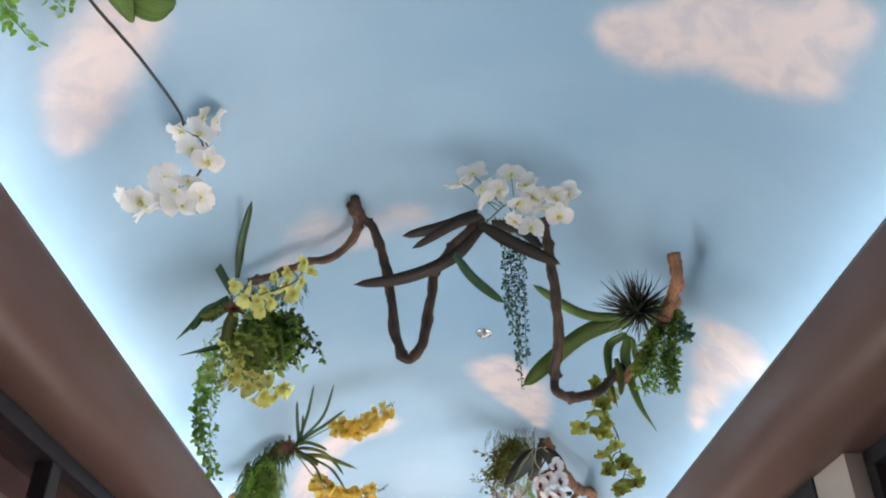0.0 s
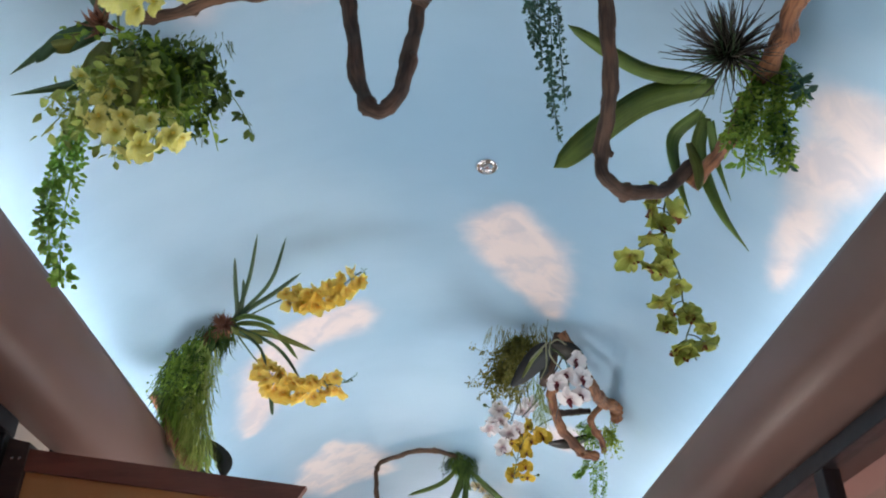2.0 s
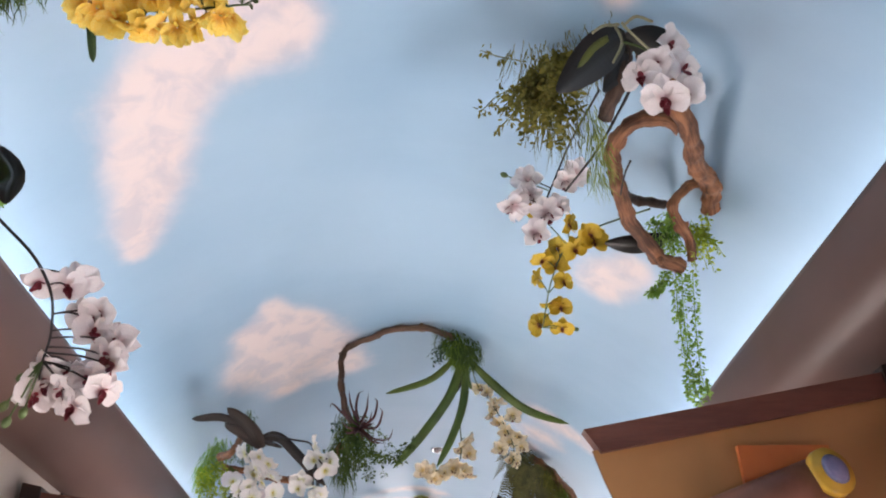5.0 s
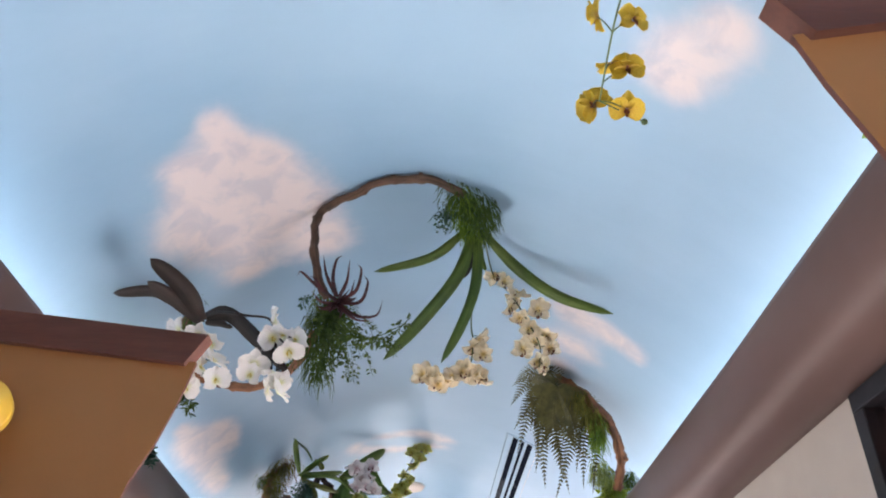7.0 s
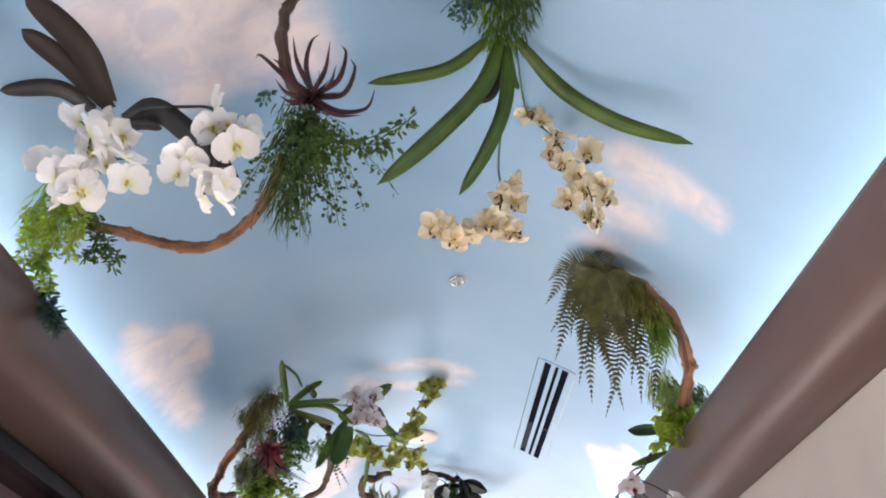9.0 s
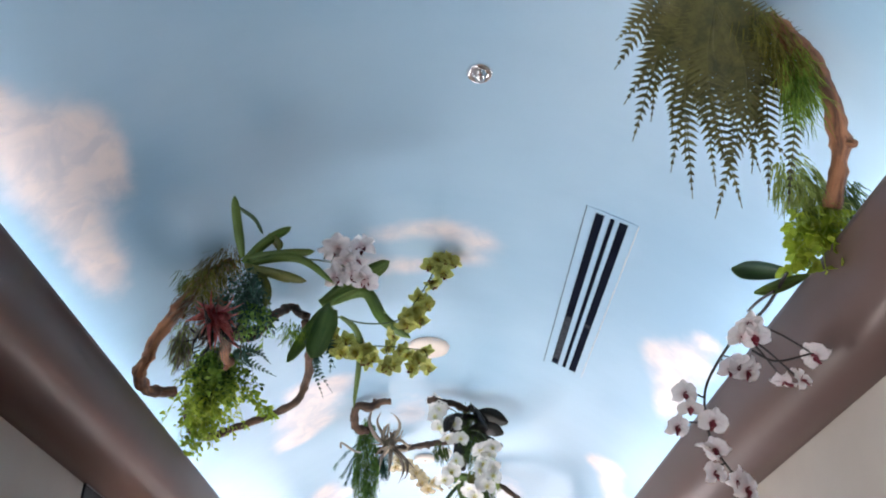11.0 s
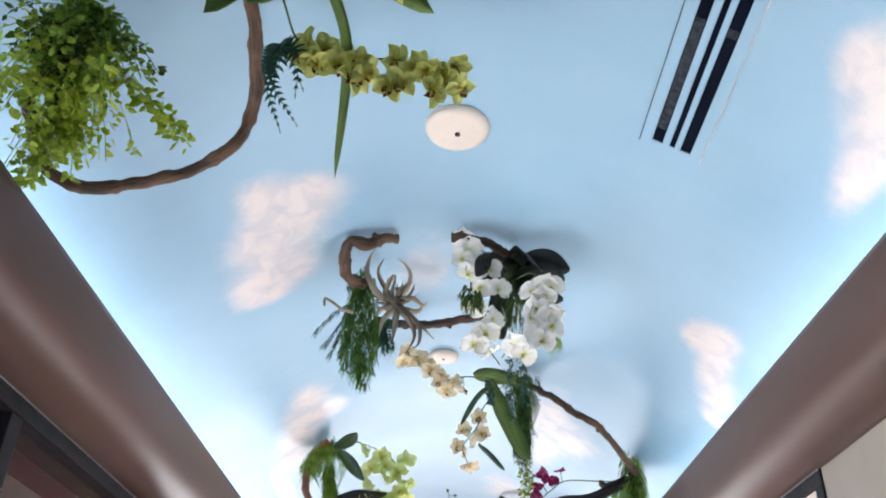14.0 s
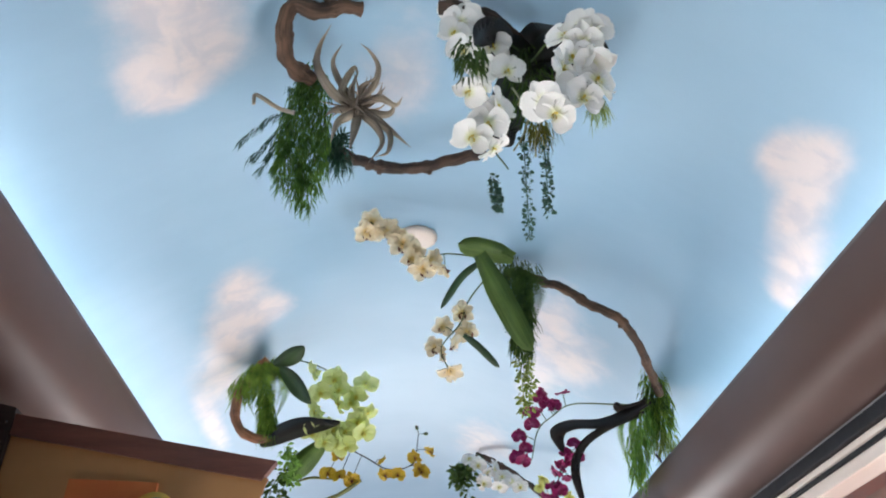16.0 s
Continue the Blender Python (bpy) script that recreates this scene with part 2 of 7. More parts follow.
def box(bm, x0, x1, y0, y1, z0, z1, bevel=0.0):
    vs = [bm.verts.new((x, y, z)) for x in (x0, x1) for y in (y0, y1) for z in (z0, z1)]
    fs = [bm.faces.new([vs[i] for i in q]) for q in ((0, 1, 3, 2), (4, 6, 7, 5), (0, 4, 5, 1), (2, 3, 7, 6), (0, 2, 6, 4), (1, 5, 7, 3))]
    if bevel:
        bmesh.ops.bevel(bm, geom=list({e for f in fs for e in f.edges}), offset=bevel, segments=2, affect="EDGES", profile=0.5)


def box_part(name, x0, x1, y0, y1, z0, z1, material, parent=None, label="", bevel=0.004):
    bm = bmesh.new()
    box(bm, x0, x1, y0, y1, z0, z1, bevel)
    return part(name, bm, material, parent, label, smooth=False)


def sweep(name, profile, y0, y1, material, steps=1, closed=True, taper=None):
    """A profile in x and z drawn along y; taper moves its inner side."""
    n = len(profile)
    inner = min(abs(x) for x, _ in profile)
    verts = []
    for k in range(steps + 1):
        y = y0 + (y1 - y0) * k / steps
        shift = taper(y) if taper else 0.0
        verts += [(x + shift * max(0.0, 1 - (abs(x) - inner) / 0.15), y, z) for x, z in profile]
    faces = [(k * n + i, k * n + (i + 1) % n, (k + 1) * n + (i + 1) % n, (k + 1) * n + i) for k in range(steps) for i in range(n if closed else n - 1)]
    if closed:
        faces += [tuple(range(n))[::-1], tuple(range(steps * n, steps * n + n))]
    return raw(name, verts, faces, material)


def empty(name, at, label, category, group="", parent=None):
    ob = new(name)
    ob.location = at
    ob.empty_display_size = 0.05
    return tagged(ob, label, category, group)


# ---- the hall ----
Y0, Y1 = -3.0, 15.0
WALL, HEAD = 0.95, 2.205


def vault(x):
    return 3.10 - 0.45 * x * x


def bend(rows):
    """The cove's lip wanders a little: how far, by the way along the hall."""
    ys, ds = zip(*rows)
    return lambda y: float(np.interp(y, ys, ds))


EAST_LIP = bend([(3, 0.0), (4.6, 0.0), (5.6, 0.022), (6.6, 0.027), (8, 0.018), (9.2, 0.015), (10.5, 0.02)])
WEST_LIP = bend([(2, -0.028), (4, -0.016), (7, -0.002), (10, -0.004)])


def build_hall():
    xs = [-1.22 + 2.44 * i / 100 for i in range(101)]
    prof = [(x, vault(x)) for x in xs] + [(x, vault(x) + 0.06) for x in reversed(xs[::10])]
    roof = sweep("ceiling", prof, Y0, Y1, SKY, 720)
    xy = np.array([v.co[:2] for v in roof.data.vertices])
    roof.data.attributes.new("cloud", "FLOAT", "POINT").data.foreach_set("value", cloud_cover(xy[:, 0], xy[:, 1]))
    tagged(roof, "pale blue vaulted ceiling painted with soft pinkish clouds", "ceiling", kind="structure")
    for s, side in ((-1, "west"), (1, "east")):
        # cove: thin upright lip, one convex curve down to the window heads, lamp shelf behind the lip
        pr = [(0.80, 2.416), (0.80, 2.404)]
        for k in range(1, 17):
            a = k / 16 * math.pi / 2
            pr.append((0.80 + (WALL - 0.80) * (1 - math.cos(a)), 2.404 - (2.404 - HEAD) * math.sin(a)))
        pr += [(1.25, HEAD), (1.25, 2.37), (0.822, 2.38), (0.812, 2.416)]
        pr = [(s * x, z) for x, z in pr]
        tagged(sweep("trim_cove_" + side, pr if s > 0 else pr[::-1], Y0, Y1, SATIN, 36, taper=EAST_LIP if s > 0 else WEST_LIP), "satin taupe cove ledge along the ceiling edge", "cove", kind="structure")
    tagged(box_part("floor", -1.065, 1.065, Y0, Y1, -0.12, 0.0, FLOOR_M, bevel=0), "brown stone floor of the hall", "floor", kind="structure")
    tagged(box_part("wall_south", -1.5, 1.5, Y0 - 0.2, Y0, 0, 3.3, CREAM, bevel=0), "plain cream end wall", "wall", kind="structure")
    g = box_part("ground", -400, 400, -400, 400, -0.5, -0.15, GROUND_M, bevel=0)
    tagged(g, "sunlit terracotta paving outside the windows", "ground", kind="structure")


build_hall()

# openings along the two long walls: start, end, mullions, kind of head
# east 4.2 to 5.2 and west 3.05 to 4.0 are unseen, added for light
OPEN_EAST = [(-2.2, 1.96, (0.5,), "plain"), (2.15, 4.0, (3.055,), "plain"), (4.2, 5.2, (), "plain"), (9.05, 12.4, (10.2, 11.3), "track")]
OPEN_WEST = [(-2.2, 2.855, (0.4, 1.95), "plain"), (3.05, 4.0, (), "plain"), (4.85, 6.79, (5.8,), "plain"), (7.806, 9.754, (8.735,), "plain"), (10.2, 12.4, (11.3,), "plain")]
# daylight through each opening, watts for each metre of width
DAY_EAST, DAY_WEST = (4.4, 5.8, 12.5, 6.0), (4.5, 6.5, 8.8, 8.6, 4.4)


def build_window(s, side, i, a, b, mullions, head):
    w = tagged(empty("window_%s_%d" % (side, i + 1), (0, 0, 0), "tall window in a charcoal metal frame", "window"), kind="structure")

    def bar(name, x0, x1, y0, y1, z0, z1, mat, label="", bevel=0.003):
        x0, x1 = sorted((s * x0, s * x1))
        return box_part(name, x0, x1, y0, y1, z0, z1, mat, w, label, bevel)

    depth = 0.05 if i == 0 and s > 0 else 0.0
    f0, f1 = WALL - 0.006 + depth, WALL + 0.045 + depth
    top = HEAD - 0.001
    drop = 0.036 if head == "track" else 0.042
    bar("frame_head", f0, f1, a, b, top - drop, top, CHARCOAL)
    # pale bead added for the thin highlight along the frame's top
    if a > 7:
        bar("head_highlight_bead", f0 - 0.003, f0 - 0.0005, a, b, top - 0.005, top - 0.001, STEEL, "thin pale bead for the highlight on the frame head", 0.001)
    bar("frame_sill", f0, f1, a, b, 0.35, 0.42, CHARCOAL)
    for y0, y1 in ((a, a + 0.045), (b - 0.045, b)):
        bar("frame_jamb", f0, f1, y0, y1, 0.4205, top - drop - 0.0005, CHARCOAL)
    if head == "track":
        bar("track", f0 + 0.012, f1, a + 0.0455, b - 0.0455, top - 0.053, top - 0.0365, PLASTIC, "white painted metal track")
        bar("track_groove", f0 + 0.016, f1, a + 0.0455, b - 0.0455, top - 0.065, top - 0.0535, CHARCOAL)
        bar("blind_box", f0 + 0.020, f1 + 0.03, a + 0.0455, b - 0.0455, top - 0.096, top - 0.0655, PLASTIC, "white blind box")
    for y in mullions:
        bar("mullion", f0 + 0.003, f1 - 0.003, y - 0.028, y + 0.028, 0.4205, top - drop - 0.0005, CHARCOAL)
    # dark liner added behind the frame; its brown includes the recess's shade
    inner = f1 + (0.0305 if head == "track" else 0.0005)
    bar("reveal", inner, WALL + 0.115, a + 0.002, b - 0.002, HEAD - 0.040, HEAD - 0.003, DARK_WOOD, "dark brown window reveal")
    for y0, y1 in ((a + 0.002, a + 0.03), (b - 0.03, b - 0.002)):
        bar("reveal_side", f1 + 0.0005, WALL + 0.115, y0, y1, 0.36, HEAD - 0.0905, DARK_WOOD, "dark brown window reveal")
    edges = [a + 0.03, *mullions, b - 0.03]
    for y0, y1 in zip(edges, edges[1:]):
        bar("pane", f0 + 0.022, f0 + 0.027, y0 + 0.02, y1 - 0.02, 0.40, top - drop + 0.005, GLASS, bevel=0).visible_shadow = False


def build_walls():
    for s, side, opens, day in ((-1, "west", OPEN_WEST, DAY_WEST), (1, "east", OPEN_EAST, DAY_EAST)):
        xa, xb = sorted((s * WALL, s * (WALL + 0.115)))
        bm = bmesh.new()
        y = Y0
        for a, b, *_rest in opens + [(Y1, Y1)]:
            if a > y:
                box(bm, xa, xb, y, a, 0, HEAD - 0.002)
            if b > a:
                box(bm, xa, xb, a, b, 0, 0.35)
            y = b
        box(bm, *sorted((s * 1.25, s * 1.47)), Y0, Y1, HEAD, 3.3)
        tagged(part("wall_" + side, bm, CREAM, smooth=False), "cream painted wall with tall window openings", "wall", kind="structure")
        for i, ((a, b, mullions, head), watts) in enumerate(zip(opens, day)):
            build_window(s, side, i, a, b, mullions, head)
            mid = (a + b) / 2
            area("daylight_" + side, (s * 1.01, mid, 1.15), (0, mid - 0.2, 1.95), b - a - 0.1, 0.5, watts * (b - a), (1.0, 0.965, 0.935), 112)
        area("cove_strip_" + side, (s * 1.02, 6.0, 2.475), (s * 0.99, 6.0, 3.0), 17.8, 0.03, 42 if s < 0 else 30, (1.0, 0.985, 0.975))
    # bright far end
    tagged(box_part("wall_north", -1.5, 1.5, Y1, Y1 + 0.2, 2.3, 3.3, CREAM, bevel=0), "cream wall over the open far end", "wall", kind="structure")
    area("daylight_end", (0, Y1 + 0.05, 1.3), (0, 5, 2.2), 1.6, 1.2, 55, (0.97, 0.98, 1.0))


build_walls()


def build_fin(s, y, tx, tz, slope, dz=0.0):
    """A standing display board: tan panel, sloped dark cap, post, orange plate and a relief picture of a brass-ringed
    tube lamp.
    """
    fin = empty("display_board", (s * 0.6, y, 0), "tan display board with red-brown cap and a relief picture of a ringed tube lamp", "display board", "boards along the aisle")
    fin.location = (0, 0, 0)

    def quad(name, pts, ya, yb, mat):
        bm = bmesh.new()
        f = bm.faces.new([bm.verts.new((s * x, ya, z)) for x, z in (pts if s < 0 else pts[::-1])])
        r = bmesh.ops.extrude_face_region(bm, geom=[f])
        bmesh.ops.translate(bm, vec=(0, yb - ya, 0), verts=[v for v in r["geom"] if isinstance(v, bmesh.types.BMVert)])
        bmesh.ops.recalc_face_normals(bm, faces=bm.faces)
        return part(name, bm, mat, fin, smooth=False)

    edge = [(0.312, 2.035), (0.327, 1.982), (0.350, 1.92), (0.374, 1.845), (0.394, 1.78), (0.412, 1.67), (0.42, 1.4), (0.42, 0.0)]
    edge = [(x + tx - 0.298, z + tz - 2.072 if z > 1.9 else z) for x, z in edge]
    end = tz + slope * (0.888 - tx)
    panel = quad("panel", edge + [(0.888, 0.0), (0.888, end - 0.035)], y, y + 0.006, TAN)
    # edge faces take the dark wood to tone down the light they catch
    panel.data.materials.append(RED_WOOD)
    for face in panel.data.polygons:
        face.material_index = int(abs(face.normal.y) < 0.5)
    quad("cap", [(tx, tz), (tx + 0.028, tz - 0.043), (0.888, end - 0.048), (0.888, end)], y - 0.010, y + 0.016, RED_WOOD)
    quad("post", [(0.8885, 0.0), (0.935, 0.0), (0.935, end + 0.022), (0.8885, end + 0.012)], y - 0.016, y + 0.045, DARK_WOOD)
    for k in (0, 1):
        screw = bmesh.new()
        bmesh.ops.create_uvsphere(screw, u_segments=10, v_segments=6, radius=0.0035)
        bmesh.ops.transform(screw, matrix=Matrix.Translation((s * (0.902 + 0.016 * k), y - 0.0165, end - 0.022)) @ Matrix.Diagonal((1, 0.5, 1, 1)), verts=screw.verts)
        part("screw", screw, CHROME, fin, "bright screw head")
    # the picture is the same way round on every board
    p0, p1, r0, zc, pt = (0.577, 0.745, 0.708, 1.968, 2.034) if s > 0 else (0.548, 0.735, 0.538, 1.920, 1.998)
    quad("plate", [(p0, pt + dz), (p0, 1.78), (p1, 1.78), (p1, pt + dz)], y - 0.012, y - 0.001, ORANGE)

    def tube(name, r0, r1, a, b, mat, label=""):
        bm = bmesh.new()
        bmesh.ops.create_cone(bm, cap_ends=True, segments=40, radius1=r0, radius2=r1, depth=1.0)
        d = Vector(b) - Vector(a)
        m = Matrix.Translation((Vector(a) + Vector(b)) / 2) @ d.to_track_quat("Z", "Y").to_matrix().to_4x4() @ Matrix.Diagonal((1, 1, d.length, 1))
        bmesh.ops.transform(bm, matrix=m, verts=bm.verts)
        bmesh.ops.bevel(bm, geom=[e for e in bm.edges if len(e.link_faces) == 2 and e.calc_face_angle(0) > 1.0], offset=0.003, segments=2, affect="EDGES")
        return part(name, bm, mat, fin, label)

    # the tube lies in relief on the plate, its ringed end turned to the aisle
    b = Vector((s * r0, y - 0.030, zc + dz))
    a = b + Vector((-0.19, 0.016, -0.063))
    d = Vector((0.30, -0.92, 0.16)).normalized()
    tube("tube", 0.036, 0.039, a, b, TUBE_BROWN, "brown tube in the relief picture")
    tube("ring", 0.044, 0.042, b + d * 0.012, b + d * 0.034, YELLOW_RING, "yellow enamel ring")
    tube("lens", 0.030, 0.021, b + d * 0.0345, b + d * 0.041, LENS_BLUE, "domed blue lens")
    return fin


for s_, y_, tx_, tz_, slope_, dz_ in ((-1, 2.83, 0.283, 2.047, 0.13, 0), (1, 4.02, 0.302, 2.066, 0.19, 0), (-1, 4.60, 0.268, 2.045, 0.135, 0), (-1, 9.80, 0.304, 2.092, 0.137, 0.035)):
    build_fin(s_, y_, tx_, tz_, slope_, dz_)


def build_fixtures():
    def dome(name, rings, material, parent, label=""):
        n = 40
        verts = [(r * math.cos(2 * math.pi * k / n), r * math.sin(2 * math.pi * k / n), z) for r, z in rings for k in range(n)]
        faces = [(i * n + k, i * n + (k + 1) % n, (i + 1) * n + (k + 1) % n, (i + 1) * n + k) for i in range(len(rings) - 1) for k in range(n)]
        return raw(name, verts, faces, material, parent, label)

    for x, y, size in ((0.005, 8.82, 1.0), (-0.02, 10.39, 0.72)):
        d = empty("smoke_detector", (x, y, vault(x)), "round white ceiling detector with a dark centre dot", "smoke detector", "round detectors on the ceiling")
        d.scale = (size, size, size)
        dome("base", [(0.0, 0.0), (0.092, 0.0), (0.094, -0.006), (0.092, -0.011)], PLASTIC, d)
        dome("cover", [(0.091, -0.0115), (0.087, -0.021), (0.070, -0.027), (0.035, -0.030), (0.0, -0.031)], PLASTIC, d)
        dome("sensor", [(0.0075, -0.0305), (0.0075, -0.035), (0.0, -0.0355)], CHARCOAL, d, "dark sensor dot")
    for x, y in ((0.152, 3.03), (0.148, 7.10)):
        d = empty("sprinkler_head", (x, y, vault(x)), "chrome fire sprinkler head set in the ceiling", "sprinkler", "sprinklers on the ceiling")
        dome("escutcheon", [(0.0, 0.0), (0.036, 0.0), (0.036, -0.003), (0.030, -0.010), (0.016, -0.006), (0.014, 0.0)], CHROME, d)
        dome("body", [(0.010, 0.0), (0.010, -0.009), (0.006, -0.010), (0.0, -0.0105)], CHROME, d)
        bm = bmesh.new()
        box(bm, -0.009, -0.006, -0.003, 0.003, -0.022, -0.008)
        box(bm, 0.006, 0.009, -0.003, 0.003, -0.022, -0.008)
        part("yoke", bm, CHROME, d, smooth=False)
        dome("bulb", [(0.0, -0.011), (0.003, -0.013), (0.003, -0.018), (0.0, -0.020)], LIP_SPRINKLER, d, "red glass bulb")
        dome("deflector", [(0.0, -0.021), (0.013, -0.0215), (0.013, -0.023), (0.0, -0.024)], CHROME, d)
    x0 = 0.574
    slope = math.degrees(math.atan(-0.9 * x0))
    d = empty("slot_diffuser", (x0, 8.143, vault(x0)), "long white ceiling air diffuser with three black slots", "air diffuser")
    d.rotation_euler = (0, math.radians(-slope), 0)
    hl = 0.568
    bm = bmesh.new()
    for a, b in ((-0.084, -0.053), (-0.024, -0.005), (0.010, 0.025), (0.054, 0.084)):
        box(bm, a, b, -hl, hl, -0.0045, 0.02, 0.001)
    for q in (-1, 1):
        box(bm, -0.084, 0.084, q * hl - 0.008, q * hl + 0.008, -0.004, 0.02, 0.001)
    part("frame", bm, SKY, d, "sky-blue painted frame", smooth=False)
    for q, strip in ((-1, GREY_PLATE), (1, PLASTIC)):
        bm = bmesh.new()
        box(bm, q * 0.085 - 0.0008, q * 0.085 + 0.0008, -hl - 0.008, hl + 0.008, -0.007, 0.02)
        part("edge_strip", bm, strip, d, "thin edge strip", smooth=False)
    # ceiling isn't cut here: shallow black boxes carry the slots' shade
    for a, b in ((-0.0525, -0.0245), (-0.0045, 0.0095), (0.0255, 0.0535)):
        bm = bmesh.new()
        box(bm, a, b, -hl + 0.009, hl - 0.009, -0.002, 0.02)
        part("slot", bm, BLACK, d, "black fill for the shade inside an air slot", smooth=False)
        if b - a > 0.02:
            y1 = hl - 0.06 if a < 0 else 0.155
            bm = bmesh.new()
            box(bm, a + 0.002, b - 0.002, 0.13, y1, -0.004, -0.0025, 0.0005)
            part("damper_plate", bm, GREY_PLATE, d, "small grey damper plate", smooth=False)


LIP_SPRINKLER = surface("red_glass", (0.35, 0.02, 0.02), (0.5, 0.04, 0.03), 20, 0.2)
GREY_PLATE = surface("grey_metal", (0.02, 0.025, 0.035), (0.05, 0.06, 0.075), 60, 0.7)
GREY_PLATE.node_tree.nodes["Principled BSDF"].inputs["Specular IOR Level"].default_value = 0.08
build_fixtures()


def build_outside():
    """Pink plastered house fronts across the way, past the windows."""
    for s, name in ((1, "east"), (-1, "west")):
        h = empty("building", (s * 4.2, 6, -0.15), "pale pink plastered house front across the paved court", "building")
        h.location = (0, 0, 0)
        bm = bmesh.new()
        # the west front's extra, unseen height is added to block sun from west windows
        box(bm, s * 4.2, s * 4.5, -12, 24, -0.14, 6.0 if s > 0 else 8.0)
        part("wall", bm, PINK_WALL, h, smooth=False)
        for k in range(18):
            bm = bmesh.new()
            box(bm, s * 4.17, s * 4.1995, -12, 24, 0.5 + 0.3 * k, 0.508 + 0.3 * k)
            part("string_course", bm, PINK_WALL, h, smooth=False)


PINK_WALL = surface("pink_plaster", (0.74, 0.40, 0.35), (0.84, 0.50, 0.44), 0.8, 0.8, 0.15, 30)
build_outside()


# ---- plant materials ----
MOSS = surface("green_moss", (0.070, 0.15, 0.012), (0.24, 0.37, 0.040), 30, 0.8, trans=0.25)
SPRIG = surface("feathery_green_moss", (0.045, 0.125, 0.014), (0.13, 0.26, 0.035), 30, 0.6, trans=0.2)
MOSS_DARK = surface("dark_moss", (0.022, 0.055, 0.008), (0.085, 0.145, 0.022), 30, 0.8, trans=0.15)
MOSS_OLIVE = surface("olive_moss", (0.09, 0.09, 0.010), (0.22, 0.20, 0.032), 30, 0.8, trans=0.2)
MOSS_PALE = surface("pale_moss", (0.17, 0.24, 0.04), (0.36, 0.43, 0.11), 30, 0.8, trans=0.2)
VINE_GREEN = surface("fresh_vine_leaf", (0.13, 0.28, 0.035), (0.28, 0.48, 0.09), 40, 0.5, trans=0.42)
VINE_DARK = surface("blue_green_vine_leaf", (0.014, 0.062, 0.040), (0.035, 0.105, 0.065), 40, 0.5, trans=0.1)
VINE_LIME = surface("lime_fern_leaf", (0.22, 0.33, 0.018), (0.46, 0.56, 0.06), 18, 0.5, trans=0.35)
FERN_M = surface("olive_fern", (0.045, 0.048, 0.012), (0.12, 0.115, 0.03), 25, 0.55, trans=0.12)


def grained(name, dark, light, across, along, rough=0.7, bump=0.8, depth=0.004, trans=0.0, per_object=0.0, spread=0.22):
    """Streaks that follow the piece: 'grain' holds a place round it and the way along it in metres."""
    m, n, l, p = nodes_of(name)
    nt = m.node_tree
    at = n.new("ShaderNodeAttribute")
    at.attribute_name = "grain"
    mp = n.new("ShaderNodeMapping")
    mp.inputs["Scale"].default_value = (across, across, along)
    l.new(at.outputs["Vector"], mp.inputs[0])
    obj = n.new("ShaderNodeTexCoord").outputs["Object"]
    streak = noise_node(nt, 1.0, 5, 0.65, mp.outputs[0], 0.4)
    patch = noise_node(nt, 11.0, 3, 0.55, obj)
    f = math_node(nt, "MULTIPLY_ADD", patch.outputs[0], 0.8, math_node(nt, "SUBTRACT", streak.outputs[0], 0.4))
    c = mix_colour(nt, ramp(nt, f, 0.5 - spread, 0.5 + spread), dark, light)
    if per_object:
        info = n.new("ShaderNodeObjectInfo")
        hsv = n.new("ShaderNodeHueSaturation")
        l.new(c, hsv.inputs["Color"])
        l.new(math_node(nt, "MULTIPLY_ADD", info.outputs["Random"], per_object, 1 - per_object / 2), hsv.inputs["Value"])
        l.new(math_node(nt, "MULTIPLY_ADD", info.outputs["Random"], per_object * 0.06, 0.5 - per_object * 0.03), hsv.inputs["Hue"])
        c = hsv.outputs[0]
    l.new(c, p.inputs["Base Color"])
    l.new(math_node(nt, "MULTIPLY_ADD", patch.outputs[0], 0.25, rough - 0.12, clamp=True), p.inputs["Roughness"])
    b = n.new("ShaderNodeBump")
    b.inputs["Strength"].default_value, b.inputs["Distance"].default_value = bump, depth
    l.new(streak.outputs[0], b.inputs["Height"])
    l.new(b.outputs[0], p.inputs["Normal"])
    if trans:
        tl = n.new("ShaderNodeBsdfTranslucent")
        l.new(c, tl.inputs[0])
        mx = n.new("ShaderNodeMixShader")
        mx.inputs[0].default_value = trans
        l.new(p.outputs[0], mx.inputs[1])
        l.new(tl.outputs[0], mx.inputs[2])
        l.new(mx.outputs[0], n["Material Output"].inputs[0])
    return m


BARK = grained("brown_branch_bark", (0.040, 0.021, 0.012), (0.15, 0.082, 0.050), 2.2, 14, 0.75, 1.0)
BARK_RED = grained("reddish_peeled_wood", (0.085, 0.034, 0.017), (0.34, 0.145, 0.066), 2.0, 12, 0.65, 1.0)
BARK_DARK = grained("dark_branch_bark", (0.024, 0.013, 0.009), (0.092, 0.052, 0.035), 2.2, 14, 0.75, 1.0)
LEAF = grained("green_strap_leaf", (0.066, 0.130, 0.022), (0.160, 0.260, 0.052), 9, 5, 0.5, 0.25, 0.002, 0.26, 0.25, 0.3)
LEAF_DARK = grained("dark_green_leaf", (0.018, 0.05, 0.020), (0.05, 0.105, 0.035), 9, 5, 0.42, 0.25, 0.002, 0.06, 0.25, 0.3)
LEAF_BLACK = grained("blackish_leaf", (0.008, 0.008, 0.008), (0.022, 0.021, 0.019), 9, 5, 0.34, 0.25, 0.002, 0.02, 0.2, 0.3)
